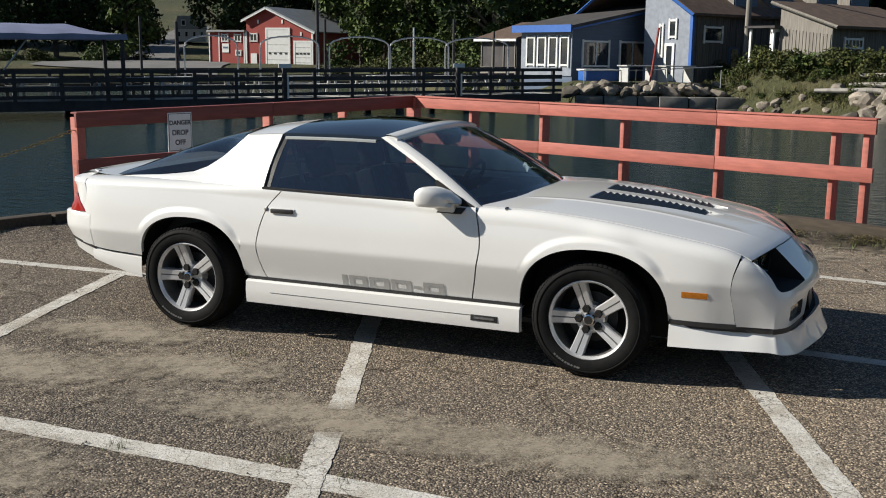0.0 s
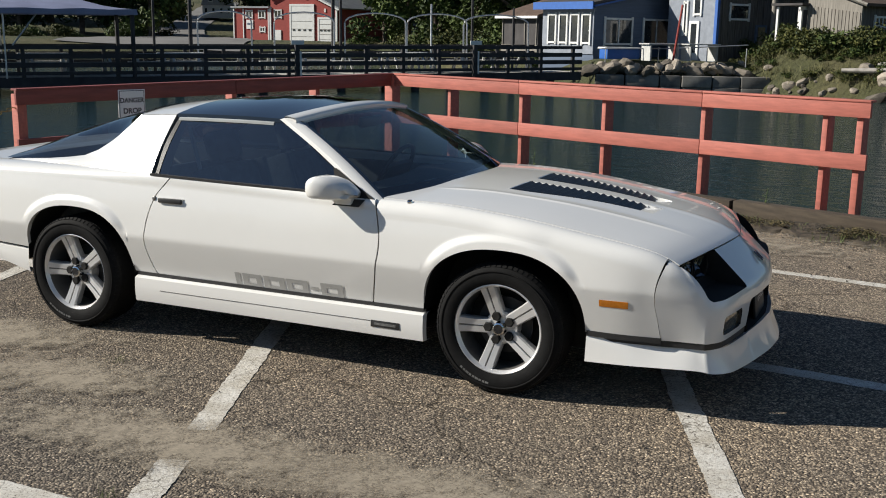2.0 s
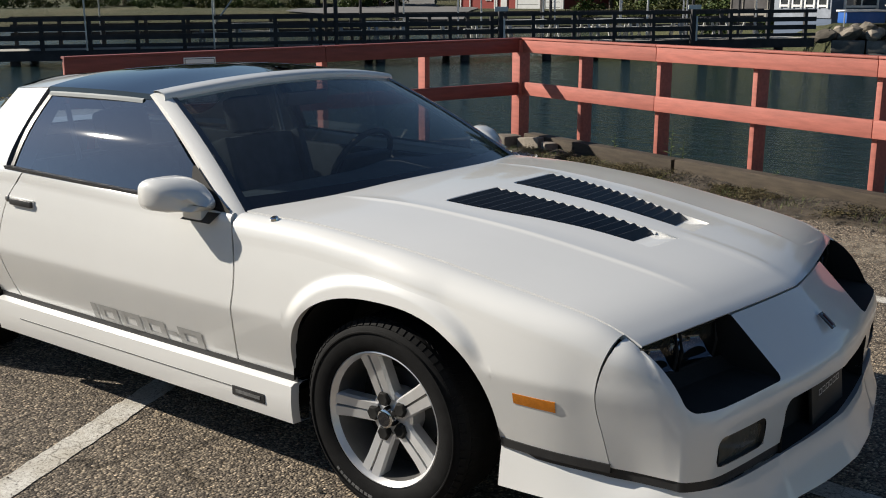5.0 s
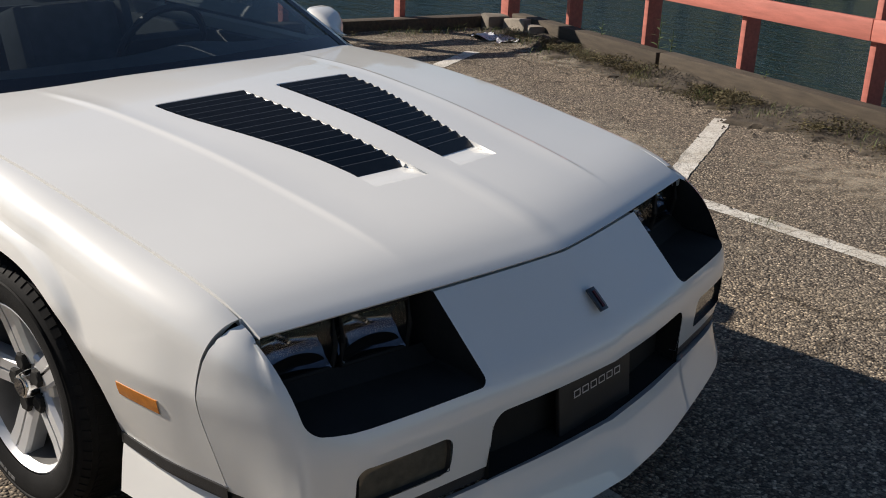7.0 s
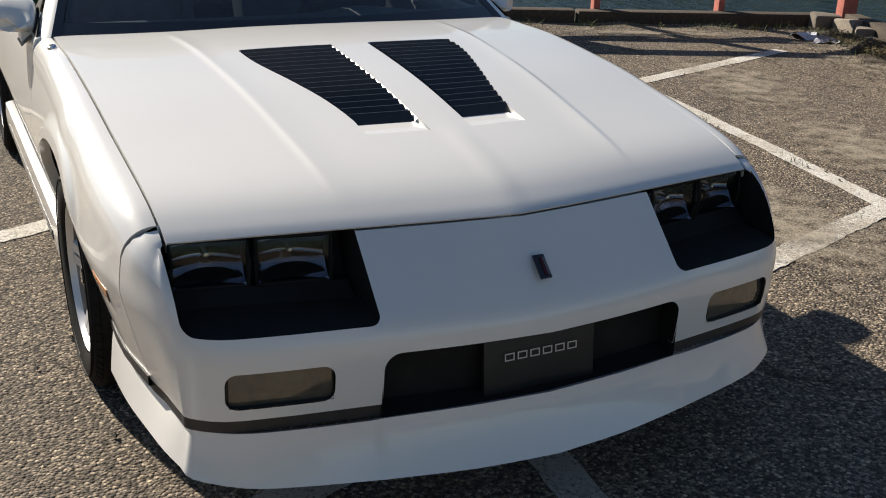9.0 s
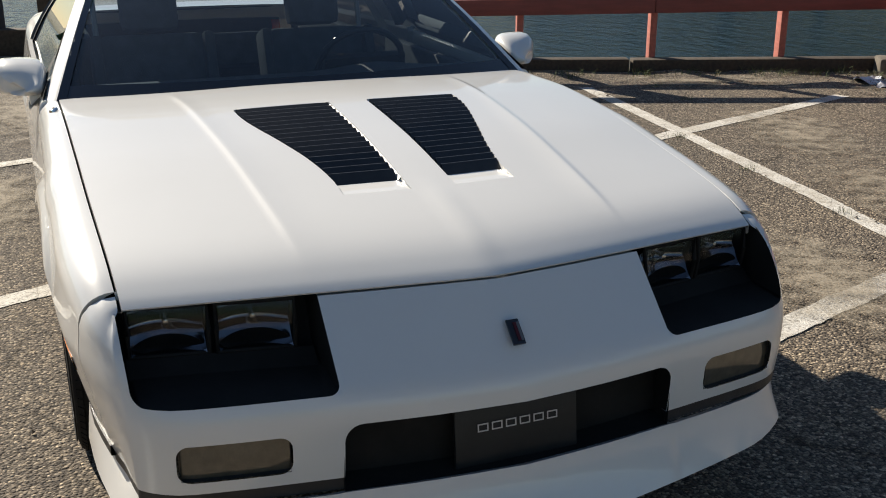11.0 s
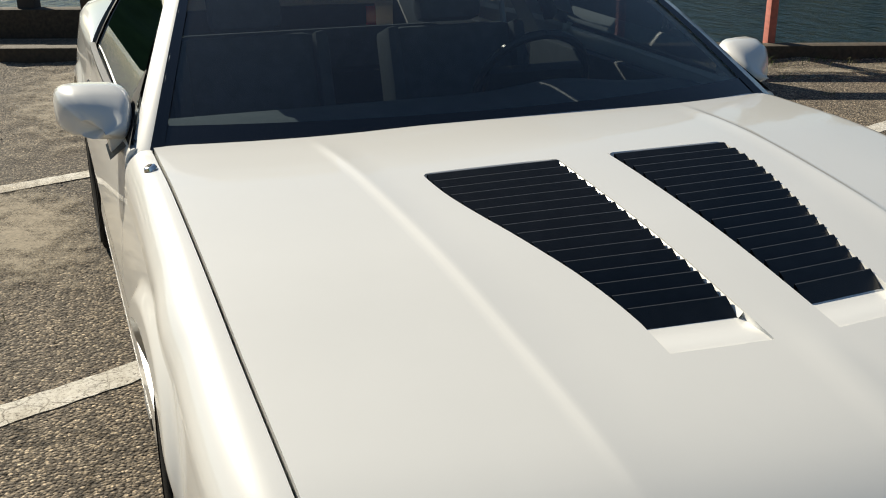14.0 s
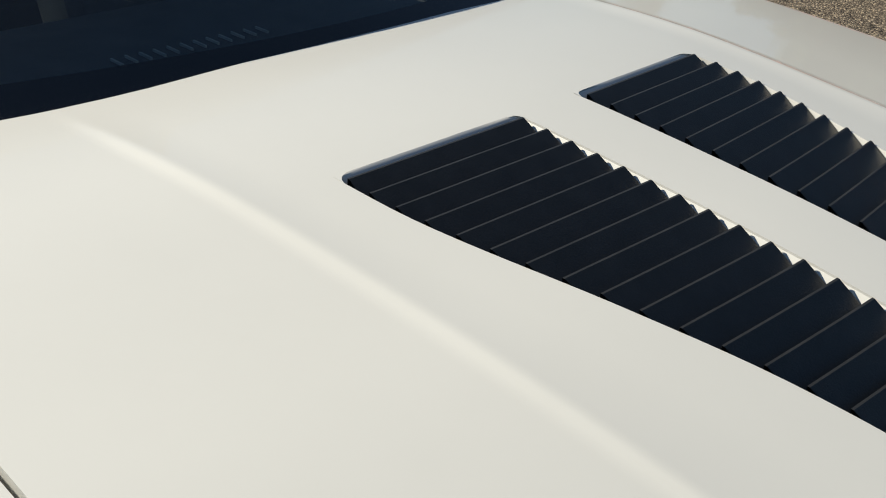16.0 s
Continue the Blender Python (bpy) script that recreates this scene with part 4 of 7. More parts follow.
# chin spoiler
TOPC = [(1.72, 0.863), (1.9, 0.846), (2.05, 0.82), (2.16, 0.808), (2.225, 0.798), (2.264, 0.79), (2.315, 0.71), (2.345, 0.6), (2.374, 0.428), (2.381, 0.392), (2.412, 0.2), (2.428, 0.0)]
BOTC = [(1.72, 0.88), (1.9, 0.874), (2.05, 0.858), (2.17, 0.842), (2.243, 0.824), (2.29, 0.806), (2.347, 0.71), (2.379, 0.6), (2.417, 0.428), (2.425, 0.392), (2.463, 0.2), (2.481, 0.0)]
rows = []
for k in range(len(TOPC)):
    (ax, ay), (bx, by) = TOPC[k], BOTC[k]
    foot = interp(k, [(0, 0.226), (3, 0.238), (4.5, 0.232), (6, 0.213), (8, 0.202)])
    rise = (0.02, 0.014, 0.003, 0, 0, 0, 0, 0, 0, 0.003, 0.007, 0.008)[k]
    c = [(ax - 0.02 if k > 4 else ax, ay - (0.0 if k > 4 else 0.05), 0.322 + rise), (ax, ay, 0.33 + rise)]
    for t in spaced(0.12, 1.0, 6):
        z = lerp(0.328 + rise, foot, t)
        out = t ** interp(k, [(0, 0.7), (3, 0.9), (5, 1.4)])
        c.append((lerp(ax, bx, out), lerp(ay, by, out), z))
    c.append((bx - (0.03 if k > 1 else 0.0), by - 0.01, foot - 0.002))
    c.append((ax - (0.08 if k > 1 else 0.0), ay - 0.06, foot + 0.012))
    rows.append(c)
rows, _ = refine(rows, None)
bm = bmesh.new()
for s in (-1, 1):
    grid([[(x, y * s, z) for x, y, z in c] for c in rows], bm)
    cap = rows[0]
    bm.faces.new([bm.verts.new((x, y * s, z)) for x, y, z in cap[1:8]] + [bm.verts.new((1.72, 0.8 * s, 0.22)), bm.verts.new((1.72, 0.8 * s, 0.325))])
part("chin_spoiler", bm, PAINT, car, "white front air dam", 50)
for s in (-1, 1):
    strip = [(x, side_y(x, 0.362) - 0.006) for x in spaced(1.73, 2.03, 5)] + [(c[1][0] - 0.004 * min(1, k), c[1][1] - (0.003 if k < 4 else 0.0)) for k, c in enumerate(nose_column(k) for k in range(9))]
    strip = [q[0] for q in refine([[q] for q in strip], None)[0]]
    part("rub_strip", grid([[(x, y * s, z) for x, y in strip] for z in (0.331, 0.364)]), BLACK_TRIM, car)

# windshield, roof, glass
def ws(u, v):
    """A point of the windshield: u from -1 to 1 across, v from the foot to the head."""
    foot = Vector((0.82 - 0.18 * u * u, 0.85 * u, 0.885))
    head = Vector((0.09 - 0.065 * u * u, 0.645 * u, 1.283 - 0.045 * u * u))
    p = foot.lerp(head, v)
    p += Vector((0.4, 0, 0.6)).normalized() * 0.03 * math.sin(math.pi * v) * (1 - 0.5 * u * u)
    return p


part("windshield", grid([[ws(u, v) for u in spaced(-0.99, 0.99, 20)] for v in spaced(0.0, 0.985, 10)]), GLASS, car, "raked tinted windshield")
rows = [[ws(u, v) + Vector((0.0015, 0, 0.002)) for u in spaced(-0.985, 0.985, 20)] for v in (0.0, 0.05, 0.11)]
part("windshield_border", grid(rows), BLACK_GLOSS, car, "black border band of the windshield")
for s in (-1, 1):
    rows = []
    for v in spaced(-0.02, 1.03, 12):
        a, b = ws(0.972 * s, v), ws(1.0 * s, v)
        out = Vector((-0.03, 0.02 * s, -0.004))
        back = Vector((-0.06, 0.012 * s, -0.012))
        rows.append([a - Vector((0, 0, 0.012)), a + Vector((0.004, 0, 0.006)), b + Vector((0.002, 0.006 * s, 0.004)), b + out, b + back, b + back + Vector((0, -0.03 * s, 0))])
    part("windshield_pillar", grid(rows), PAINT, car)
    rows = []
    for v in spaced(0.0, 0.98, 8):
        a = ws(0.945 * s, v)
        b = ws(0.978 * s, v)
        rows.append([a + Vector((0.003, 0, 0.003)), b + Vector((0.004, 0, 0.007))])
    part("windshield_seal", grid(rows), BLACK_GLOSS, car)
rows = []
for u in spaced(-1.02, 1.02, 16):
    a, b = ws(u, 0.95), ws(u, 1.0)
    rows.append([a - Vector((0, 0, 0.01)), a + Vector((0.003, 0, 0.006)), a + Vector((0.002, 0, 0.018)), a + Vector((-0.006, 0, 0.026)), b + Vector((-0.01, 0, 0.0165)), b + Vector((-0.04, 0, 0.018)), b + Vector((-0.05, 0, 0.0))])
part("roof_header", grid(rows), PAINT, car)


def roof(x, u):
    """A point of the roof: x along, u from -1 to 1 across."""
    w = interp(x, [(-1.0, 0.632), (-0.72, 0.65), (0.0, 0.648)])
    zc = interp(x, [(-1.0, 1.262), (-0.72, 1.292), (-0.3, 1.312), (0.05, 1.296)])
    ze = interp(x, [(-1.0, 1.215), (-0.72, 1.232), (-0.3, 1.238), (0.05, 1.235)])
    return Vector((x - 0.06 * u * u * smooth(-0.5, 0.05, x), w * u, zc + (ze - zc) * abs(u) ** 2.4))


for s in (-1, 1):
    rows = [[roof(x, s * u) for u in [0.075] + spaced(0.15, 0.9, 8) + [0.95, 0.99, 1.0]] for x in spaced(-0.715, 0.045, 12)]
    rows = [[p + Vector((0, 0, 0.004)) for p in r] + [r[-1] + Vector((0, 0.004 * s, -0.018))] for r in rows]
    part("roof_panel", grid(rows), BLACK_GLOSS, car, "lift-out glossy black roof panel")
    rows = [[roof(x, s * 1.0) + d for d in (Vector((0, 0.002 * s, -0.014)), Vector((0, 0.012 * s, -0.02)), Vector((0, 0.014 * s, -0.032)), Vector((0, -0.01 * s, -0.036)))] for x in spaced(-0.7, -0.03, 8)]
    part("drip_rail", grid(rows), LIGHT_GREY, car)
part("roof_bar", grid([[roof(x, u) + Vector((0, 0, -0.002)) for u in (-0.07, -0.03, 0.03, 0.07)] for x in spaced(-0.72, 0.045, 8)]), BLACK_GLOSS, car)
part("roof_hoop", grid([[roof(x, u) for u in spaced(-1.0, 1.0, 20)] for x in spaced(-0.985, -0.72, 6)]), PAINT, car)

# hatch glass and sail panels
HATCH = [(-0.985, 0.63, 1.215), (-1.06, 0.655, 1.145), (-1.15, 0.674, 1.07), (-1.25, 0.692, 1.008), (-1.36, 0.7, 0.968), (-1.55, 0.715, 0.944), (-1.75, 0.72, 0.93), (-1.93, 0.72, 0.925)]


def hatch_point(k, u):
    x, w, z = HATCH[k]
    t = (x + 0.985) / (-1.93 + 0.985)
    zc = lerp(1.262, 0.948, t) + 0.03 * math.sin(math.pi * t)
    return Vector((x - 0.07 * (1 - u * u) * t, w * u, zc + (z - zc) * abs(u) ** 5))


part("hatch_glass", grid([[hatch_point(k, u) for u in spaced(-1, 1, 24)] for k in range(len(HATCH))]), GLASS_DARK, car, "large dark curved rear hatch glass")
for s in (-1, 1):
    rows = []
    nv = 14
    for i in range(nv + 1):
        v = i / nv
        a = Vector((lerp(-0.735, -0.722, v), lerp(0.872, 0.652, v ** 1.3), lerp(0.914, 1.23, v)))
        q = interp(v, [(0, 7.0), (0.12, 5.5), (0.25, 4.2), (0.45, 2.9), (0.7, 1.6), (1.0, 0.0)])
        k = min(int(q), 6)
        b = Vector(HATCH[k]).lerp(Vector(HATCH[k + 1]), q - k)
        r = []
        for j in range(13):
            t = j / 12
            p = a.lerp(b, t)
            if i == 0:
                bx = lerp(-0.735, -1.93, t)
                p = Vector((bx, belt(bx)[0], belt(bx)[1] - 0.002))
            p.y += 0.018 * math.sin(math.pi * t) * math.sin(math.pi * v)
            r.append((p.x, p.y * s, p.z))
        rows.append(r)
    part("sail_panel", grid(rows), PAINT, car)
    part("pillar_seal", grid([[r[0], (r[0][0] + 0.012, r[0][1] - 0.01 * s, r[0][2]), (r[0][0] + 0.016, r[0][1] - 0.05 * s, r[0][2])] for r in rows]), BLACK_TRIM, car)
    # side glass with its black edge
    rows = []
    for i in range(9):
        v = i / 8
        r = []
        for j in range(13):
            t = j / 12
            lo = Vector((lerp(-0.725, 0.585, t), 0.86, lerp(0.915, 0.893, t)))
            hi = Vector((lerp(-0.712, -0.005, t), 0.65, lerp(1.212, 1.218, t)))
            p = lo.lerp(hi, v)
            p.y += 0.02 * math.sin(math.pi * v)
            r.append((p.x, p.y * s, p.z))
        rows.append(r)
    part("side_window", grid(rows), GLASS_SIDE, car, "tinted frameless door glass")
    part("window_seal", grid([[(x, s * (belt(x)[0] + d), belt(x)[1] + h) for x in spaced(-0.74, 0.6, 12)] for d, h in ((0.006, -0.004), (0.006, 0.008), (-0.012, 0.01))]), BLACK_TRIM, car)
    rows = [[(p[0] + dx, p[1] + 0.004 * s, p[2]) for p in (r[0] for r in rows)] for dx in (-0.012, 0.03)]
    part("window_seal", grid(rows), BLACK_TRIM, car)
    # mirror
    mx, my, mz = 0.42, 0.933, 0.942
    rings = []
    for x, ry, rz, oy, oz in ((-0.07, 0.001, 0.001, 0, 0.0), (-0.07, 0.078, 0.05, 0, 0.0), (-0.06, 0.087, 0.058, 0, 0.0), (-0.02, 0.088, 0.058, 0, -0.001), (0.03, 0.081, 0.049, -0.003, -0.007), (0.065, 0.066, 0.035, -0.008, -0.016), (0.092, 0.05, 0.023, -0.012, -0.026), (0.1, 0.001, 0.001, -0.014, -0.03)):
        ring = []
        for k in range(24):
            a = 2 * math.pi * k / 24
            c, d = math.cos(a), math.sin(a)
            ring.append((mx + x - 0.035 * c, s * (my + oy + ry * math.copysign(abs(c) ** 0.55, c)), mz + max(-0.052, oz + rz * math.copysign(abs(d) ** 0.55, d))))
        rings.append(ring)
    mirror = part("mirror", grid(rings, close=True), PAINT, car, "white teardrop door mirror", 60)
    part("mirror_foot", grid([[(mx + 0.04 + a, s * 0.914, mz - 0.088) for a in (-0.05, 0.1)], [(mx + 0.07 + a, s * 0.868, 0.895) for a in (-0.05, 0.09)]]), BLACK_TRIM, mirror)
    part("mirror_stalk", box((0.1, 0.075, 0.05), m=pose(mx + 0.045, s * (my - 0.06), mz - 0.062, 0, 0, 0), bevel=0.012), PAINT, mirror)
    part("quarter_trim", grid([[(0.625, s * 0.873, 0.893), (0.42, s * 0.873, 0.895)], [(0.48, s * 0.836, 0.965), (0.385, s * 0.836, 0.965)], [(0.368, s * 0.796, 1.022), (0.352, s * 0.798, 1.018)]]), BLACK_MATT, car)

# tail: bumper cover, lamp panel and spoiler
REAR_PLAN = [(-2.045, 0.885), (-2.1, 0.876), (-2.17, 0.86), (-2.24, 0.837), (-2.295, 0.809), (-2.335, 0.764), (-2.358, 0.7), (-2.385, 0.5), (-2.4, 0.25), (-2.405, 0.0)]
bm_cover, bm_line, bm_skirt = bmesh.new(), bmesh.new(), bmesh.new()
for s in (-1, 1):
    cover, strip_, low = [], [], []
    for k, (px, py) in enumerate(REAR_PLAN):
        a, b = REAR_PLAN[max(k - 1, 0)], REAR_PLAN[min(k + 1, len(REAR_PLAN) - 1)]
        n = Vector((b[1] - a[1], a[0] - b[0], 0)).normalized()
        n = Vector((n.x, n.y)) if k < len(REAR_PLAN) - 1 else Vector((-1, 0))
        if k == 0:
            n = Vector((0, 1))
        grow = lerp(1.0, 1.8, smooth(0, 5, k))
        top, lo = lerp(0.69, 0.672, k / 9), rear_low(px)
        at = lambda d, z: (px - n.x * d, (py - n.y * d) * s, z)
        rise = lo - rear_low(-2.3) if k > 4 else 0.0
        cover.append([at(0.09, top + 0.012)] + [at(0.012 + tuck(top) * (k < 3), top), at(0.003 + tuck(top) * (k < 3), top - 0.008)] + [at(tuck(z) * grow * (1 if z < 0.6 else lerp(1, 0.3, smooth(0, 4, k))) - 0.001, z) for z in spaced(top - 0.025, lo + 0.003, 9)] + [at(0.06, lo + 0.002)])
        t0 = tuck(lo) * grow
        strip_.append([at(t0 + 0.02, lo + 0.004), at(t0 - 0.001, lo + 0.002), at(t0 - 0.001, lo - 0.014), at(t0 + 0.02, lo - 0.016)])
        t1 = t0 + 0.006
        zl = skirt_low(px)
        low.append([at(t1 + 0.03, lo - 0.013), at(t1, lo - 0.015)] + [at(t1 + 0.02 * t, lerp(lo - 0.015, zl, t)) for t in spaced(0.1, 1, 5)] + [at(t1 + 0.07, zl)])
    for rows, b_ in ((cover, bm_cover), (strip_, bm_line), (low, bm_skirt)):
        rows, _ = refine(rows, None)
        grid(rows, b_)
tail = part("rear_bumper", bm_cover, PAINT, car, "white rear bumper cover", 45)
part("rub_strip", bm_line, BLACK_TRIM, tail)
part("bumper_skirt", bm_skirt, PAINT, tail, "", 45)
PROFILE = [(p[2], p[1]) for p in side_col(-2.1, 0.6, *belt(-2.1), 30, 9, 0.06)]
SECTION = [(z, interp(z, PROFILE) - max(0, z - 0.905) * 0.9) for z in (0.68, 0.72, 0.76, 0.8, 0.84, 0.87, 0.892, 0.91, 0.925, 0.936)]
EDGE = [(0.68, -2.24), (0.72, -2.23), (0.76, -2.21), (0.8, -2.196), (0.84, -2.21), (0.87, -2.236), (0.892, -2.252), (0.91, -2.235), (0.925, -2.208), (0.936, -2.185)]
for s in (-1, 1):
    rows, lamp = [], []
    for (z, y), (_, xr) in zip(SECTION, EDGE):
        xf = lerp(-2.043, -2.125, min(1, (z - 0.69) / 0.22))
        rows.append([(xf, s * (y - 0.03), z)] + [(lerp(xf, xr, t), s * (y + 0.003 - 0.045 * t * t), z + 0.004 * t) for t in spaced(0, 1, 6)] + [(xr + 0.01, s * (y - 0.075), z + 0.003), (xr - 0.02, s * (y - 0.25), z + 0.003)])
        if z < 0.82:
            h = (z - 0.68) / 0.12
            xa = lerp(-2.075, -2.188, h)
            lamp.append([(xa, s * (y - 0.01), z), (xa, s * (y + 0.002 - 0.045 * ((xa - xf) / (xr - xf)) ** 2), z)] + [(lerp(xa, xr, t) - 0.002, s * (y + 0.006 - 0.045 * ((lerp(xa, xr, t) - xf) / (xr - xf)) ** 2), z + 0.004) for t in spaced(0.08, 1, 4)] + [(xr - 0.004, s * (y - 0.075), z + 0.003), (xr - 0.03, s * (y - 0.3), z + 0.003)])
    corner_panel = part("tail_corner", grid(rows), PAINT, car, "white tail corner panel", 35)
    part("tail_lamp", grid(lamp), RED_LENS, corner_panel, "red wrap-round tail lamp")
rows = []
for x, zt in ((-1.93, 0.922), (-2.03, 0.924), (-2.1, 0.932), (-2.185, 0.941), (-2.215, 0.932), (-2.256, 0.898), (-2.25, 0.87), (-2.2, 0.82)):
    w = interp(x, [(-2.25, 0.715), (-2.185, 0.708), (-1.93, 0.72)])
    rows.append([(x - 0.05 * (1 - u * u), u * w, zt - 0.006 * abs(u) ** 3) for u in spaced(-1, 1, 16)])
part("tail_spoiler", grid(rows), PAINT, car, "white tail spoiler")
part("rear_panel", grid([[(-2.25 - 0.05 * (1 - u * u), 0.74 * u, z) for u in spaced(-1, 1, 10)] for z in (0.55, 0.68, 0.84, 0.88)]), BLACK_TRIM, car)

# underbody and cabin
part("engine_bay", box((1.25, 1.1, 0.4), (1.42, 0, 0.43)), BLACK_MATT, car)
part("floor_pan", box((1.66, 1.6, 0.06), (0.0, 0, 0.25)), BLACK_MATT, car)
part("boot_floor", box((1.2, 1.15, 0.28), (-1.55, 0, 0.58)), BLACK_MATT, car)
for s in (-1, 1):
    part("door_card", box((1.4, 0.05, 0.6), (-0.05, s * 0.8, 0.56), bevel=0.01), DASH, car)
    part("rear_trim", box((1.1, 0.06, 0.45), (-1.4, s * 0.63, 0.68), bevel=0.01), DASH, car)
    part("pillar_trim", grid([[(lerp(-0.7, -0.69, v) - d, s * lerp(0.8, 0.59, v ** 1.15), lerp(0.86, 1.2, v)) for v in spaced(0, 1, 6)] for d in (0.0, 0.09, 0.16)]), LIGHT_GREY, car, "pale grey pillar lining")
    belt_pts = [Vector((-0.68, s * 0.6, 1.16)), Vector((-0.62, s * 0.6, 0.95)), Vector((-0.55, s * 0.62, 0.7))]
    part("seat_belt", tube(belt_pts, 0.012, 6), LIGHT_GREY, car, "grey seat belt")
rows = [[(x, u, z + 0.025 * math.exp(-((u - 0.37) / 0.16) ** 2) * smooth(0.65, 0.4, x)) for u in spaced(-0.76, 0.76, 24)] for x, z in ((0.8, 0.87), (0.6, 0.885), (0.4, 0.89), (0.3, 0.88), (0.24, 0.8), (0.3, 0.6), (0.55, 0.4))]
dash = part("dashboard", grid(rows), DASH, car, "dark moulded dashboard")
for i in range(12):
    part("demister_slot", box((0.035, 0.003, 0.004), (0.57, -0.3 + 0.024 * i, 0.889)), LIGHT_GREY, dash, "thin demister rib" if i == 0 else "")
for s in (-1, 1):
    seat = [
        ("seat_cushion", (0.52, 0.5, 0.16), (-0.2, 0.37 * s, 0.42, 0, -6, 0)),
        ("seat_back", (0.12, 0.46, 0.5), (-0.52, 0.37 * s, 0.7, 0, -18, 0)),
        ("headrest", (0.1, 0.25, 0.18), (-0.62, 0.37 * s, 1.04, 0, -14, 0)),
    ]
    for n_, size, at in seat:
        part(n_, box(size, m=pose(*at), bevel=0.04), CLOTH, car, "dark grey cloth bucket seat" if n_ == "seat_back" else "")
    for d in (-0.24, 0.24):
        part("seat_bolster", box((0.16, 0.05, 0.5), m=pose(-0.5, 0.37 * s + d, 0.7, 0, -18, 0), bevel=0.022), DASH, car)
part("rear_bench", box((0.14, 1.1, 0.42), m=pose(-1.12, 0, 0.66, 0, -20, 0), bevel=0.05), CLOTH, car)
ring = [(math.cos(a) * 0.18, math.sin(a) * 0.18) for a in spaced(0, 2 * math.pi, 24)]
steer_m = pose(0.12, 0.37, 0.86, 0, -62, 0)
part("steering_wheel", tube([steer_m @ Vector((x, y, 0)) for x, y in ring], 0.014, 8), BLACK_TRIM, car, "black steering wheel")
part("steering_hub", box((0.12, 0.32, 0.04), m=steer_m, bevel=0.012), BLACK_TRIM, car)
part("cabin_mirror", box((0.03, 0.24, 0.06), m=pose(0.14, 0.0, 1.19, 0, 10, 0), bevel=0.012), BLACK_TRIM, car, "black rear-view mirror")


# wheels
def wheel(x, s):
    hub = new("wheel")
    hub.parent = car
    hub.matrix_local = pose(x, -s * 0.777, 0.322, 0, 0, 0 if s > 0 else 180)
    R = 0.322
    part("tyre", lathe([(0.222, -0.115), (0.235, -0.122), (0.27, -0.128), (0.3, -0.12), (0.315, -0.106), (R - 0.002, -0.09), (R, -0.05), (R, 0.05), (R - 0.002, 0.09), (0.315, 0.106), (0.3, 0.12), (0.27, 0.128), (0.235, 0.122), (0.222, 0.115)], "y", 72), RUBBER, hub, "black road tyre", 30)
    tread = bmesh.new()
    for i in range(84):
        a = 2 * math.pi * i / 84
        for j, y in enumerate((-0.062, -0.005, 0.055)):
            b = a + 0.03 * (j % 2)
            box((0.0185, 0.05, 0.012), m=Matrix.Rotation(b, 4, "Y") @ Matrix.Translation((0, y, R - 0.0058)) @ Matrix.Rotation(0.3 * (1 if j % 2 else -1), 4, "Z"), bm=tread)
    for i in range(72):
        for y in (-0.107, 0.107):
            box((0.0205, 0.02, 0.012), m=Matrix.Rotation(2 * math.pi * i / 72, 4, "Y") @ Matrix.Translation((0, y, 0.3086)) @ Matrix.Rotation(math.copysign(0.75, -y), 4, "X"), bm=tread)
    part("tread", tread, RUBBER, hub, "worn tread blocks", 30)
    part("sidewall_ring", lathe([(0.281, -0.127), (0.283, -0.13), (0.287, -0.13), (0.289, -0.126)], "y", 72), RUBBER, hub)
    for i in range(9):
        part("sidewall_bar", box((0.012 if i % 3 else 0.018, 0.003, 0.01), m=Matrix.Rotation(math.pi * (1.05 + i * 0.022), 4, "Y") @ Matrix.Translation((0, -0.1268, 0.268))), TYRE_MARK, hub)
    part("rim", lathe([(0.222, -0.112), (0.217, -0.114), (0.212, -0.108), (0.204, -0.094)], "y", 64), ALLOY, hub, "bright machined rim lip", 30)
    part("rim_barrel", lathe([(0.204, -0.094), (0.2, -0.04), (0.195, 0.1)], "y", 48), ALLOY_GREY, hub)
    part("brake_disc", lathe([(0.0, 0.0), (0.14, 0.0), (0.14, 0.02)], "y", 40), BLACK_TRIM, hub)
    part("rim_back", lathe([(0.0, 0.03), (0.2, 0.035)], "y", 40), BLACK_MATT, hub)
    for i in range(5):
        r = Matrix.Rotation(radians(36 + 72 * i), 4, "Y")
        spoke = bmesh.new()
        for k in (-1, 1):
            sec = []
            for rad, w, y in ((0.05, 0.03, -0.074), (0.1, 0.03, -0.082), (0.16, 0.032, -0.09), (0.208, 0.036, -0.1)):
                c, e = k * w * 0.12, k * w
                sec.append([r @ Vector((rad, y2, t)) for t, y2 in ((c, y + 0.04), (c, y), (e, y), (e + k * 0.006, y + 0.012), (e + k * 0.004, y + 0.05))])
            grid(sec, spoke)
        part("spoke", spoke, ALLOY, hub, angle=25)
        groove = grid([[r @ Vector((rad, y, t)) for t in (-0.005, 0.005)] for rad, y in ((0.05, -0.066), (0.205, -0.09))])
        part("spoke_groove", groove, ALLOY_GREY, hub)
        a = radians(36 + 72 * i)
        part("lug_pocket", lathe([(0.0, -0.088), (0.019, -0.09), (0.0235, -0.087), (0.025, -0.05)], "y", 6, at=(0.06 * math.cos(a), 0, 0.06 * math.sin(a))), BLACK_MATT, hub)
    part("hub_plate", lathe([(0.0, -0.068), (0.075, -0.068), (0.082, -0.06), (0.082, 0.0)], "y", 32), ALLOY, hub)
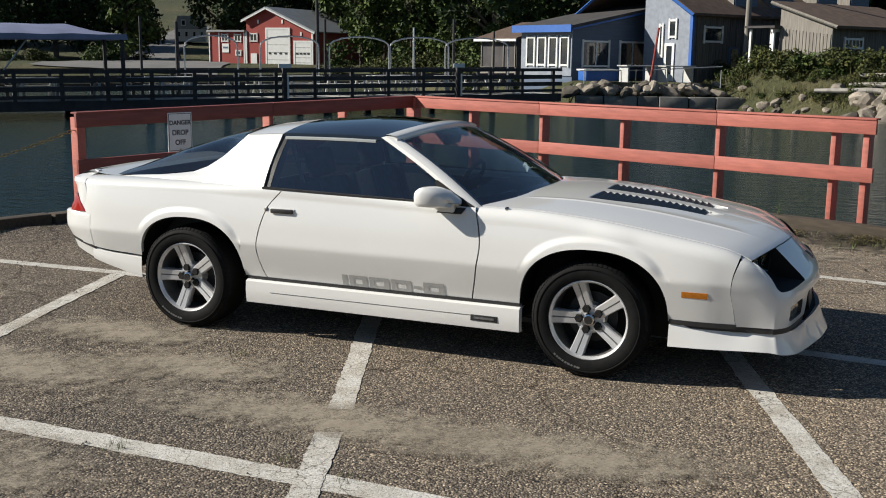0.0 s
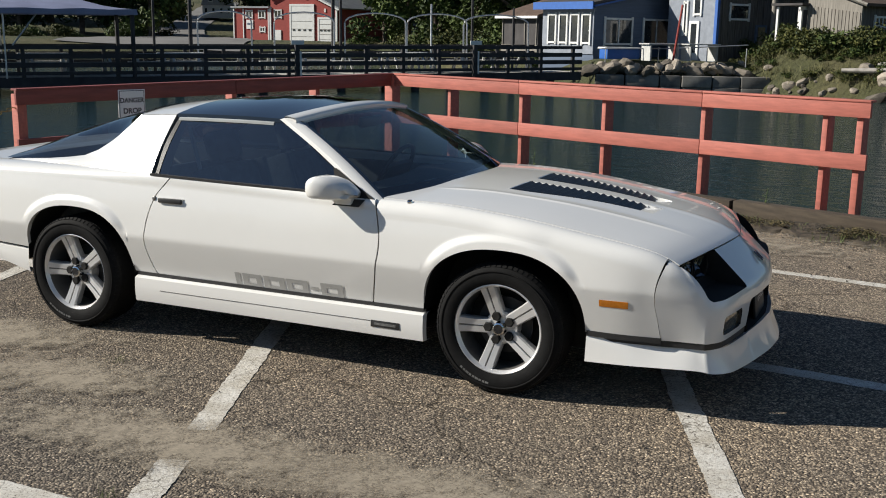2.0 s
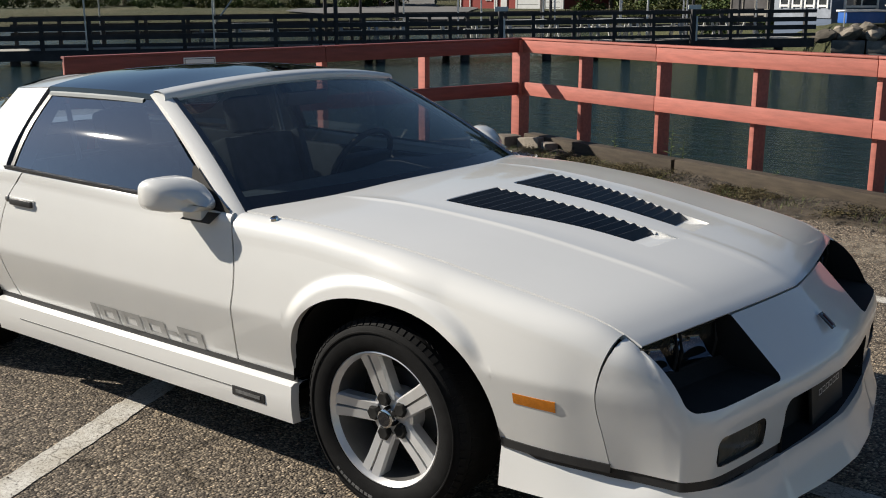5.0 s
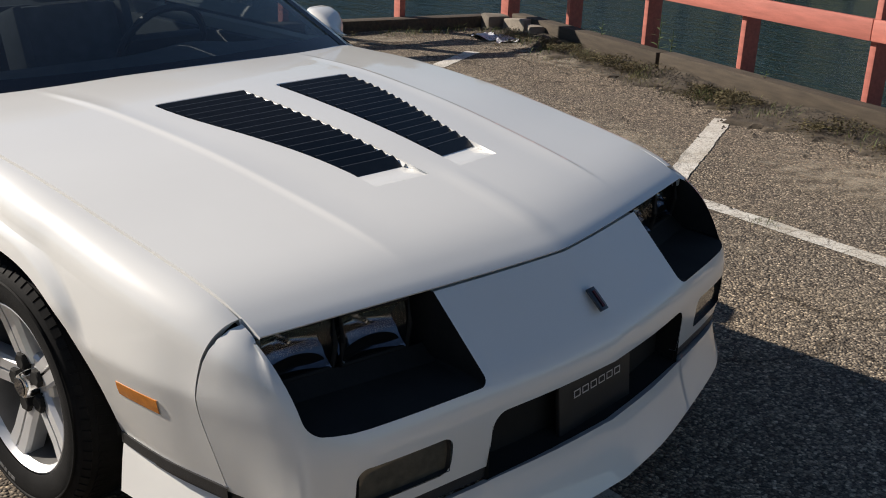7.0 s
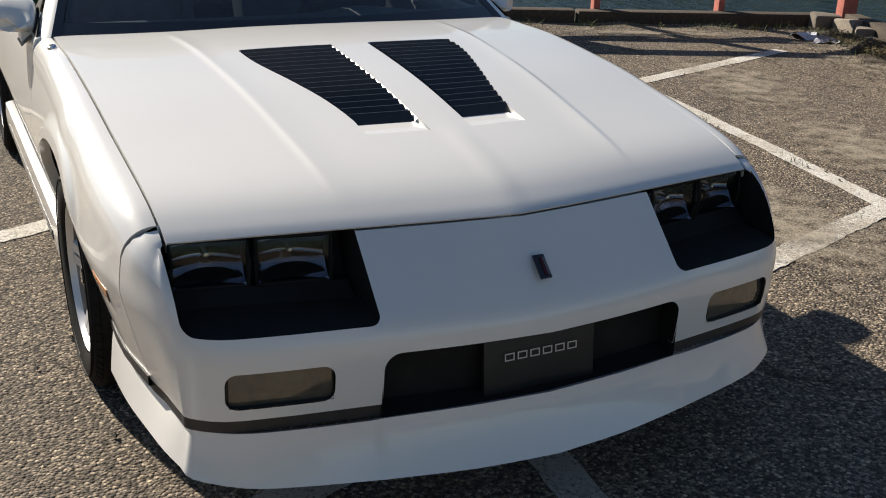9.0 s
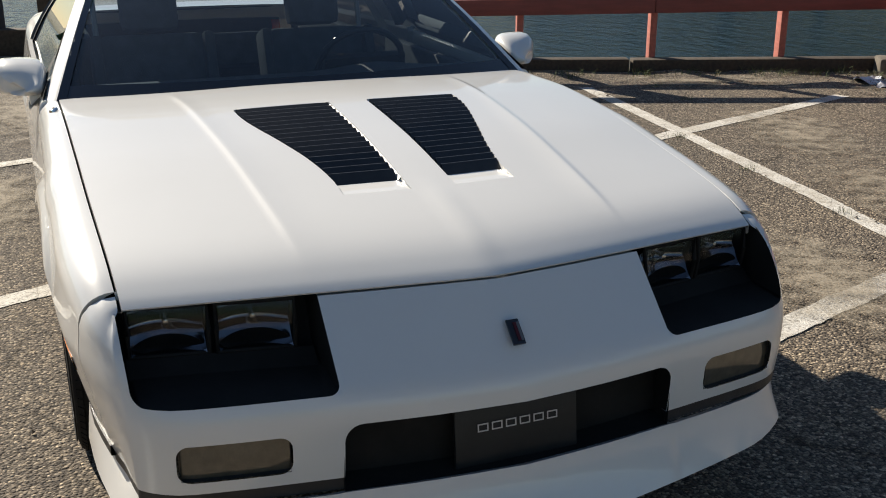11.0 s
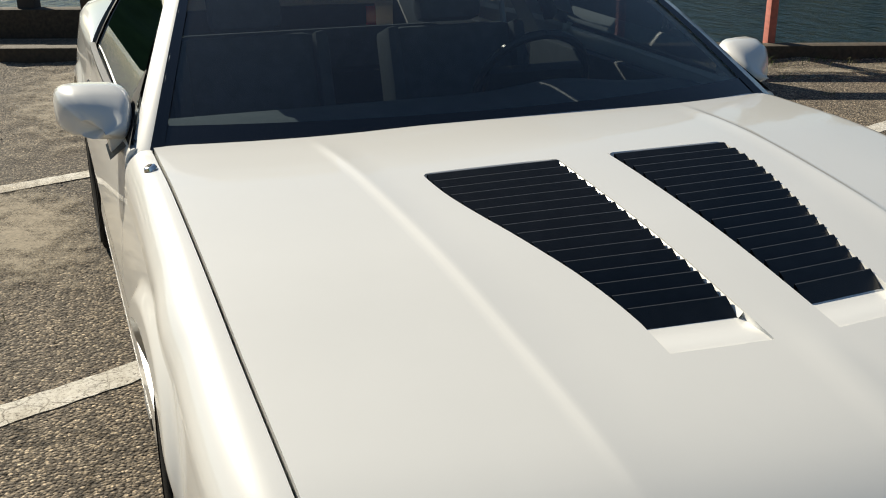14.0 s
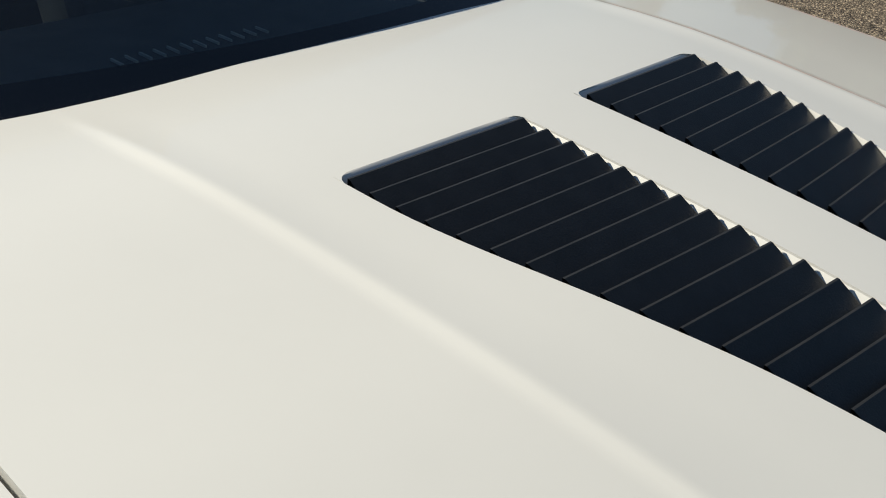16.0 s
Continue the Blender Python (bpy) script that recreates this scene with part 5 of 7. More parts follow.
    part("centre_cap", lathe([(0.0, -0.104), (0.022, -0.104), (0.03, -0.1), (0.033, -0.09), (0.036, -0.06)], "y", 28), CHROME, hub)
    part("cap_face", lathe([(0.0, -0.1055), (0.023, -0.1055), (0.024, -0.104)], "y", 24), BLACK_GLOSS, hub)


for x in (1.292, -1.298):
    for s in (1, -1):
        wheel(x, s)

# small fittings: wipers, aerial socket, washer jets
for y0, y1 in ((-0.62, -0.05), (0.02, 0.6)):
    pts = [Vector((0.79 - 0.16 * (y / 0.775) ** 2, y, 0.896)) for y in spaced(y0, y1, 8)]
    wiper = part("wiper", tube(pts, 0.008, 6), BLACK_TRIM, car, "black windshield wiper")
    part("wiper_arm", tube([pts[0] + Vector((0.03, 0, -0.008)), pts[4] + Vector((0.004, 0, 0.012))], 0.007, 6), BLACK_TRIM, wiper)
part("aerial_socket", lathe([(0.0, 0.004), (0.008, 0.005), (0.013, 0.003), (0.015, -0.004)], "z", 18), CHROME, car, "small aerial socket").matrix_local = pose(0.805, -0.848, 0.894, 20, 0, 0)
part("aerial_hole", lathe([(0.0, 0.006), (0.007, 0.006), (0.008, 0.003)], "z", 14), BLACK_MATT, car).matrix_local = pose(0.805, -0.848, 0.894, 20, 0, 0)

# ---- the far side of the harbour; X to the right, Y away, from where the walk begins ----
BG = Matrix.Translation((2.62, -6.27, 0)) @ Matrix.Rotation(radians(22.0), 4, "Z")
BARN_RED = mat("barn_red", (0.3, 0.045, 0.035), 0.75, 0, 0.12, 2, 0.4, 12, stretch=(1, 1, 8))
WHITE_TRIM = mat("white_trim", (0.72, 0.72, 0.7), 0.6, 0, 0.06, 3)
METAL_ROOF = mat("metal_roof", (0.34, 0.35, 0.36), 0.45, 0.3, 0.12, 1.5)
SHINGLE = mat("brown_shingle", (0.11, 0.072, 0.052), 0.9, 0, 0.25, 3, 0.6, 12)
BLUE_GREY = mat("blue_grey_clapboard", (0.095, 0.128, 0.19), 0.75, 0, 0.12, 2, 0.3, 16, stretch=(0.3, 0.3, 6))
# Shingle kept pale to carry the sun on the quay walls.
SUNLIT_SHINGLE = mat("sunlit_pale_shingle", (0.25, 0.275, 0.32), 0.8, 0, 0.14, 4, 0.5, 14)
BLUE_TRIM = mat("bright_blue_trim", (0.028, 0.115, 0.4), 0.5, 0, 0.08)
# Weathered boards in two tones: walls' shade in the first, sun in the second.
BOARD_GREY = mat("weathered_shaded_boards", (0.135, 0.12, 0.105), 0.85, 0, 0.4, 2.5, 0.5, 12, stretch=(6, 6, 0.5))
PALE_BOARD = mat("pale_weathered_sunlit_boards", (0.24, 0.22, 0.19), 0.85, 0, 0.25, 2.5, 0.5, 12, stretch=(6, 6, 0.5))
ROOF_DARK = mat("dark_roof", (0.06, 0.055, 0.055), 0.85, 0, 0.25, 2)
PANE = mat("window_pane", (0.03, 0.035, 0.04), 0.06, 0, 0.2, coat=0.6)
PIPE = mat("galvanised_pipe", (0.55, 0.56, 0.57), 0.4, 0.6, 0.1)
TARP = mat("blue_grey_tarp", (0.2, 0.22, 0.33), 0.6, 0, 0.12, 1.5, 0.2, 6)
PIER_WOOD = mat("pier_wood", (0.04, 0.038, 0.04), 0.8, 0, 0.3, 3, 0.4, 20)
DECK_WOOD = mat("deck_boards", (0.42, 0.41, 0.38), 0.8, 0, 0.2, 2, 0.3, 20)
TABLE_WOOD = mat("table_wood", (0.5, 0.5, 0.48), 0.7, 0, 0.15, 3)
GRANITE = mat("granite_block", (0.23, 0.22, 0.2), 0.85, 0, 0.3, 2.5, 0.7, 9, rand=0.35)
BARK = mat("bark", (0.11, 0.085, 0.065), 0.9, 0, 0.3, 4, 0.6, 14)
BIRCH = mat("birch_bark", (0.36, 0.335, 0.3), 0.8, 0, 0.25, 5)
GRASS_BLADE = mat("dry_grass", (0.16, 0.15, 0.06), 0.85, 0, 0.4, 3)
ROAD_GREY = mat("far_road", (0.17, 0.165, 0.16), 0.9, 0, 0.15, 0.6)


def leaf_mat(name, dark, light):
    m, nt, b = principled(name)
    g = nt.nodes.new("ShaderNodeNewGeometry")
    col = ramp(nt, g.outputs["Random Per Island"], [(0, dark), (1, light)])
    nt.links.new(mix_rgb(nt, 1.0, col, ramp(nt, noise_tex(nt, 0.5, 3), [(0.3, (0.6, 0.65, 0.6)), (0.7, (1, 1, 1))]), "MULTIPLY"), b.inputs["Base Color"])
    b.inputs["Roughness"].default_value = 0.65
    b.inputs["Specular IOR Level"].default_value = 0.25
    b.inputs["Subsurface Weight"].default_value = 0.0
    return m


LEAF_DARK = leaf_mat("dark_foliage", (0.013, 0.025, 0.009), (0.055, 0.092, 0.025))
LEAF_MID = leaf_mat("foliage", (0.024, 0.046, 0.012), (0.13, 0.17, 0.04))
LEAF_BUSH = leaf_mat("bush_foliage", (0.026, 0.042, 0.011), (0.14, 0.135, 0.036))


def terrain_mat():
    m, nt, b = principled("bank_grass")
    big = ramp(nt, noise_tex(nt, 0.12, 5, 0.6), [(0.3, (0.045, 0.06, 0.02)), (0.55, (0.085, 0.085, 0.032)), (0.75, (0.15, 0.125, 0.062))])
    fine = ramp(nt, noise_tex(nt, 5, 5, 0.7), [(0.25, (0.5, 0.5, 0.5)), (0.75, (1.1, 1.1, 1.05))])
    nt.links.new(mix_rgb(nt, 1.0, big, fine, "MULTIPLY"), b.inputs["Base Color"])
    b.inputs["Roughness"].default_value = 0.9
    bump = nt.nodes.new("ShaderNodeBump")
    bump.inputs["Strength"].default_value, bump.inputs["Distance"].default_value = 0.9, 0.2
    nt.links.new(noise_tex(nt, 6, 6, 0.7), bump.inputs["Height"])
    nt.links.new(bump.outputs["Normal"], b.inputs["Normal"])
    return m


def shore(X):
    return interp(X, [(-300, 40), (-90, 60), (-30, 76), (-8, 76), (0, 62), (4, 52), (6, 47.3), (12, 46.5), (14, 43), (18, 38), (26, 33), (40, 26), (70, 10), (300, -60)])


def bank(X, D):
    """Height of the far bank."""
    d = D - shore(X)
    if d < 0:
        return -2.2
    z = interp(d, [(0, -0.8), (1.0, -0.1), (3.0, 0.5), (8, 0.75), (25, 0.9), (50, 2.6), (90, 7), (200, 22), (600, 60)])
    z += smooth(12.3, 14.5, X) * smooth(30, 24, X) * smooth(0.5, 5.0, d) * smooth(12, 6, d) * 0.75
    z += smooth(5.0, 6.2, X) * smooth(12.8, 12.0, X) * smooth(0.0, 0.4, d) * smooth(3.5, 1, d) * 0.5
    return z + 0.12 * noise.noise((X * 0.4, D * 0.4, 0)) * smooth(0, 4, d)


Xs = [-300, -200, -140, -100] + spaced(-80, -10, 28) + spaced(-8, 30, 76) + [34, 40, 50, 70, 110, 180, 300]
ds = [-0.6, 0.0, 0.5, 1.0, 1.6, 2.3, 3, 4, 5, 6, 8, 10, 13, 17, 22, 30, 40, 52, 70, 95, 130, 200, 330, 600]
rows = [[BG @ Vector((X, shore(X) + d, bank(X, shore(X) + d))) for X in Xs] for d in ds]
thing("far_bank", grid(rows), terrain_mat(), "grassy wooded far bank of the harbour", "ground", kind="structure")
LANE = [(80, -24, 7), (88, -24, 6), (97, -26.5, 3.2), (108, -29.5, 2.4), (122, -32, 2.2), (150, -35, 2.2)]
rows = []
for D in spaced(79, 150, 60):
    X, hw = interp(D, [(q[0], q[1]) for q in LANE]), interp(D, [(q[0], q[2]) for q in LANE])
    rows.append([BG @ Vector((X + w, D, bank(X + w, D) + 0.09)) for w in spaced(-hw, hw, 12)])
thing("road", grid(rows), ROAD_GREY, "pale grey lane climbing behind the red barn", "road", kind="structure")


def far_thing(name, X, D, z, turn, label, category, group=""):
    return empty(name, BG @ pose(X, D, z, 0, 0, turn), label, category, group)


def pbox(name, size, at, parent, material, label="", bevel=0.0, turn=0):
    return part(name, box(size, m=pose(*at, 0, 0, turn), bevel=bevel), material, parent, label)


def framed_window(parent, along, pos, z, w, h, mull=1, name="window", frame=WHITE_TRIM):
    """A window on a wall: along 'x' the wall lies in y = pos[1], along 'y' in x = pos[0]; it looks to the negative side."""
    x, y = pos
    sz = (lambda a, d, c: (a, d, c)) if along == "x" else (lambda a, d, c: (d, a, c))
    off = (lambda a, d: (x + a, y - d)) if along == "x" else (lambda a, d: (x - d, y + a))
    p = pbox(name, sz(w, 0.04, h), (*off(0, 0.012), z), parent, PANE)
    for a, c, ww, hh in ((-w / 2, 0, 0.09, h + 0.18), (w / 2, 0, 0.09, h + 0.18), (0, -h / 2, w, 0.09), (0, h / 2, w, 0.09)):
        pbox("window_frame", sz(ww, 0.07, hh), (*off(a, 0.035), z + c), p, frame)
    for k in range(mull):
        a = w * ((k + 1) / (mull + 1) - 0.5)
        pbox("mullion", sz(0.06, 0.06, h), (*off(a, 0.03), z), p, frame)
    return p


# pier
A, B_ = Vector((-22.0, 33.0)), Vector((5.0, 46.2))
dirp = (B_ - A).normalized()
pier = empty("pier", BG @ Matrix.Translation((A.x, A.y, -0.22)) @ Matrix.Rotation(math.atan2(dirp.y, dirp.x), 4, "Z") @ Matrix.Rotation(radians(-0.5), 4, "Y"), "long dark timber pier with plank railing over the water", "pier")
LEN = (B_ - A).length
Zd = 0.08
pbox("deck", (LEN, 4.0, 0.12), (LEN / 2, 2.0, Zd - 0.06), pier, DECK_WOOD)
pbox("edge_beam", (LEN, 0.14, 0.34), (LEN / 2, -0.05, Zd - 0.17), pier, PIER_WOOD)
k = 0
x = 0.2
while x < LEN:
    pbox("rail_post", (0.13, 0.13, 1.08), (x, -0.06, Zd + 0.5), pier, PIER_WOOD)
    pbox("rail_post", (0.13, 0.13, 1.08), (x, 3.95, Zd + 0.5), pier, PIER_WOOD)
    x += 1.55
for zz, hh in ((1.02, 0.13), (0.72, 0.17), (0.42, 0.17), (0.14, 0.12)):
    pbox("rail", (LEN, 0.05, hh), (LEN / 2, -0.14, Zd + zz), pier, PIER_WOOD)
    if zz != 0.14:
        pbox("rail", (LEN, 0.05, hh * 0.8), (LEN / 2, 4.03, Zd + zz), pier, PIER_WOOD)
x = 0.8
while x < LEN:
    for y in (0.15, 3.7):
        part("pile", lathe([(0.0, Zd - 0.1), (0.17, Zd - 0.1), (0.19, -2.0)], "z", 10, at=(x, y, 0)), DARK_WOOD, pier)
    x += 3.1
part("end_beam", box((0.2, 4.0, 0.3), (LEN - 0.1, 2.0, Zd - 0.15)), PIER_WOOD, pier)


def along_pier(px, off=0.0):
    """Way along the pier at which a direction from the start of the walk meets it."""
    o = A + Vector((-dirp.y, dirp.x)) * off
    t = (px * o.y - o.x) / (dirp.x - px * dirp.y)
    return t


for px in (-0.1535, 0.0095):
    t = along_pier(px)
    gp = empty("gate_post", pier.matrix_world @ pose(t, -0.25, Zd - 0.12), "white-topped post on the pier railing", "post", "gate posts")
    part("post", box((0.16, 0.16, 1.35), (0, 0, 0.67), bevel=0.01), PIER_WOOD, gp)
    part("notice", box((0.5, 0.04, 0.16), (0, -0.1, 1.33), bevel=0.006), WHITE_TRIM, gp, "small white notice board")
    part("white_edge", box((0.06, 0.03, 0.9), (0.11, -0.1, 0.55)), WHITE_TRIM, gp)


def picnic_table():
    t = empty("picnic_table", Matrix(), "pale weathered wooden picnic table with attached benches", "table", "tables on the pier")
    for i in range(5):
        part("plank", box((1.8, 0.14, 0.04), (0, -0.3 + 0.15 * i, 0.74)), TABLE_WOOD, t)
    for y in (-0.72, 0.72):
        part("bench", box((1.8, 0.26, 0.04), (0, y, 0.44)), TABLE_WOOD, t)
    for x in (-0.65, 0.65):
        for s in (-1, 1):
            part("leg", box((0.09, 0.05, 0.86), m=pose(x, 0.42 * s, 0.37, 28 * s, 0, 0)), TABLE_WOOD, t)
        part("brace", box((0.05, 1.6, 0.09), (x + 0.06, 0, 0.4)), TABLE_WOOD, t)
    return t


tb = picnic_table()
spots = [(7.6, 1.3), (10.2, 1.0), (12.6, 1.6), (15.0, 1.1), (17.6, 1.4), (19.2, 2.8), (20.6, 1.2), (22.4, 1.5), (24.2, 1.1), (25.8, 1.6), (27.4, 1.2), (8.8, 2.9), (13.8, 2.9), (23.2, 2.9)]
for i, (x, y) in enumerate(spots):
    m = pier.matrix_world @ pose(x, y, Zd, 0, 0, random.uniform(-12, 12))
    if i == 0:
        tb.matrix_world = m
    else:
        copy_thing(tb, m)

# canopy over the pier's near end
can = empty("canopy", pier.matrix_world @ pose(5.2, 1.9, Zd + 0.28), "blue-grey tarpaulin canopy on pale poles over the pier", "canopy")
rows = []
for x in spaced(-8.0, 6.55, 16):
    e = smooth(6.6, 4.5, x)
    rows.append([(x, y, 2.05 + 0.38 * e * (1 - (y / 2.2) ** 2) + 0.02 * math.sin(x * 3)) for y in spaced(-2.2, 2.2, 8)])
    rows[-1] = [(x, -2.22, 1.86)] + rows[-1] + [(x, 2.22, 1.86)]
rows.append([(6.6, y, 1.86) for _, y, _ in rows[-1]])
part("cover", grid(rows), TARP, can)
for x in (-6.0, -2.0, 2.2, 6.4):
    for y in (-2.1, 2.1):
        part("pole", tube([(x, y, -0.3), (x, y, 2.0)], 0.075 if x > 6 else 0.03, 8), PIER_WOOD if x > 6 else PIPE, can)
part("brace", tube([(2.3, -1.8, 0.6), (3.3, -1.8, 1.9)], 0.03, 6), PIPE, can)

# bent pipe arches behind the railing, and bare poles
arches = [(-0.245, -0.195), (-0.174, -0.119), (-0.109, -0.053), (-0.052, 0.003), (0.0, 0.059)]
for a, b in arches:
    ta, tb_ = along_pier(a, 3.6), along_pier(b, 3.6)
    ob = empty("pipe_arch", pier.matrix_world @ pose((ta + tb_) / 2, 3.6, Zd), "bent white pipe arch standing on the pier", "frame", "pipe arches")
    h = (tb_ - ta) / 2
    pts = [(-h, 0, 0), (-h, 0, 1.95)] + [(h * c, 0, 1.95 + 0.42 * math.sqrt(max(0, 1 - c * c)) ** 0.9) for c in (-0.97, -0.85, -0.6, -0.3, 0, 0.3, 0.6, 0.85, 0.97)] + [(h, 0, 1.95), (h, 0, 0)]
    part("pipe", tube(pts, 0.035, 6), PIPE, ob)
for px, h, r, m_ in ((-0.286, 3.1, 0.06, PIER_WOOD), (-0.252, 2.9, 0.09, PIER_WOOD), (-0.12, 4.4, 0.09, PIER_WOOD), (-0.113, 3.1, 0.07, PIER_WOOD), (-0.03, 2.8, 0.05, PIPE), (0.0075, 3.2, 0.07, PIER_WOOD), (0.045, 2.7, 0.06, PIER_WOOD), (0.085, 3.2, 0.06, PIER_WOOD)):
    t = along_pier(px, 3.8)
    if t < LEN:
        ob = empty("pole", pier.matrix_world @ pose(t, 3.8, Zd), "bare upright pole on the pier", "pole", "pier poles")
        part("shaft", tube([(0, 0, -0.05), (0.02, 0, h)], [r, r * 0.8], 8), m_, ob)

# red barn
barn = far_thing("barn", -16.9, 90.5, 0.5, -24, "red wooden barn with white doors and grey metal roof", "building")
W, Lb, he, hl, ap = 6.5, 13.0, 2.95, 3.9, (2.15, 4.85)
part("wall", prism([(0, -0.6), (W, -0.6), (W, he), ap, (0, hl)], Lb), BARN_RED, barn)
for a, b in (((W + 0.35, he - 0.12), ap), (ap, (-0.3, hl - 0.12))):
    n_ = Vector((-(b[1] - a[1]), b[0] - a[0])).normalized()
    if n_.y < 0:
        n_ = -n_
    q = [(a[0], a[1] + 0.03), (b[0], b[1] + 0.03), (b[0] + n_.x * 0.14, b[1] + n_.y * 0.14), (a[0] + n_.x * 0.14, a[1] + n_.y * 0.14)]
    part("roof", prism(q, Lb + 0.6, m=Matrix.Translation((0, -0.3, 0))), METAL_ROOF, barn)
    part("rake_trim", prism([(x, z - 0.12) for x, z in q], 0.08, m=Matrix.Translation((0, -0.36, 0))), WHITE_TRIM, barn)
for x in (0.0, W):
    pbox("corner_trim", (0.16, 0.12, he + 0.5), (x, -0.03, he / 2 - 0.2), barn, WHITE_TRIM)
for x0, x1, z1 in ((2.1, 4.2, 3.1), (4.85, 6.3, 2.05)):
    d = pbox("garage_door", (x1 - x0, 0.08, z1), ((x0 + x1) / 2, -0.03, z1 / 2), barn, WHITE_TRIM)
    for i in range(4):
        pbox("door_pane", (0.22, 0.03, 0.12), (lerp(x0, x1, (i + 0.5) / 4), -0.085, 1.15), d, PANE)
    for k in range(1, 5):
        pbox("panel_joint", (x1 - x0, 0.012, 0.025), ((x0 + x1) / 2, -0.075, z1 * k / 5), d, BOARD_GREY)
    for xx in (x0 - 0.08, x1 + 0.08):
        pbox("door_trim", (0.16, 0.1, z1 + 0.15), (xx, -0.04, z1 / 2), barn, WHITE_TRIM)
    pbox("door_trim", (x1 - x0 + 0.32, 0.1, 0.16), ((x0 + x1) / 2, -0.042, z1 + 0.08), barn, WHITE_TRIM)
pbox("side_door", (0.62, 0.08, 1.15), (0.75, -0.03, 0.55), barn, WHITE_TRIM)
framed_window(barn, "x", (0.75, -0.0), 2.45, 0.7, 0.6)
for x, z in ((1.2, 3.75), (3.6, 3.75), (5.4, 2.75)):
    pbox("vent", (0.16, 0.06, 0.3), (x, -0.02, z), barn, WHITE_TRIM)
annex = far_thing("barn_annex", -20.35, 92.0, 0.5, -24, "low red wooden annex with white windows beside the barn", "building")
part("wall", prism([(0, -0.6), (3.6, -0.6), (3.6, 2.95), (0, 2.85)], 5.0), BARN_RED, annex)
pbox("roof", (3.9, 5.4, 0.14), (1.8, 2.4, 2.98), annex, METAL_ROOF)
for x in (0.0, 1.0, 3.58):
    pbox("corner_trim", (0.1, 0.1, 2.9), (x, -0.03, 1.4), annex, WHITE_TRIM)
for x in (1.6, 2.9):
    framed_window(annex, "x", (x, 0), 2.4, 0.65, 0.55)
pbox("notice", (0.7, 0.05, 0.75), (1.65, -0.03, 1.55), annex, WHITE_TRIM, "white notice board")
pbox("notice_bar", (0.5, 0.02, 0.14), (1.65, -0.065, 1.6), annex, BLUE_GREY)
framed_window(annex, "x", (2.95, 0), 1.15, 0.5, 0.35)

house = far_thing("far_house", -29.9, 125.0, 3.0, 10, "distant white house with grey mansard roof", "house")
part("wall", box((3.4, 3.0, 1.5), (0, 1.5, 0.6)), WHITE_TRIM, house)
part("roof", prism([(-1.85, 1.3), (1.85, 1.3), (1.4, 2.8), (-1.4, 2.8)], 3.2, m=Matrix.Translation((0, -0.1, 0))), METAL_ROOF, house)
for x in (-1.3, -0.45, 0.45, 1.3):
    framed_window(house, "x", (x, 0), 0.7, 0.35, 0.6, 0)
for x in (-0.75, 0.65):
    dm = pbox("dormer", (0.55, 0.6, 0.75), (x, 0.1, 2.0), house, WHITE_TRIM)
    pbox("pane", (0.35, 0.05, 0.5), (x, -0.22, 2.0), dm, PANE)

# buildings on the quay: local x runs along their shaded faces, y along their sunlit ones
TURN_B = 36.87




cafe = far_thing("quay_cafe", 5.95, 50.0, 0.8, TURN_B, "low blue-grey quay building with white windows and blue fascia", "building")
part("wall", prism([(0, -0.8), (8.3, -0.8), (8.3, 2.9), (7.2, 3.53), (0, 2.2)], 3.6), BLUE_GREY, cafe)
q = [(-0.35, 2.2), (7.3, 3.6), (7.3, 3.74), (-0.35, 2.34)]
part("roof", prism(q, 4.2, m=Matrix.Translation((0, -0.3, 0))), ROOF_DARK, cafe)
part("verge", prism([(-0.35, 2.12), (7.3, 3.52), (7.3, 3.6), (-0.35, 2.2)], 0.05, m=Matrix.Translation((0, -0.33, 0))), BLUE_TRIM, cafe)
pbox("fascia", (0.08, 4.2, 0.34), (-0.4, 1.8, 2.2), cafe, BLUE_TRIM, "bright blue fascia board")
# paler skin on the sun side: its sunlight is put into the colour
pbox("sun_wall", (0.05, 3.6, 2.1), (-0.03, 1.8, 1.05), cafe, SUNLIT_SHINGLE)
for y in (0.45, 1.25, 2.05, 2.85):
    framed_window(cafe, "y", (-0.06, y), 1.15, 0.55, 1.3, 0)
for x in (1.5, 4.0):
    framed_window(cafe, "x", (x, 0), 1.05, 1.75, 1.15, 1)
pbox("door", (0.75, 0.06, 1.75), (6.0, -0.02, 0.85), cafe, BLUE_GREY)
pbox("door_pane", (0.5, 0.03, 1.0), (6.0, -0.06, 1.1), cafe, PANE)
for x in (5.58, 6.42):
    pbox("door_trim", (0.08, 0.08, 1.8), (x, -0.03, 0.9), cafe, WHITE_TRIM)
porch = far_thing("porch", 3.6, 54.0, 0.75, TURN_B, "dark screened porch with brown roof", "building")
part("wall", box((2.0, 2.9, 1.7), (1.0, 1.45, 0.85)), ROOF_DARK, porch)
part("sill", box((0.06, 2.9, 0.35), (-0.03, 1.45, 0.2)), PALE_BOARD, porch)
part("roof", prism([(-0.3, 1.7), (3.0, 2.6), (3.0, 2.75), (-0.3, 1.85)], 3.4, m=Matrix.Translation((0, -0.3, 0))), SHINGLE, porch)
pbox("fascia", (0.06, 3.4, 0.12), (-0.32, 1.4, 1.74), porch, WHITE_TRIM)
for y in (0.1, 1.0, 1.9, 2.8):
    pbox("screen_post", (0.05, 0.05, 1.4), (-0.03, y, 1.0), porch, PALE_BOARD)

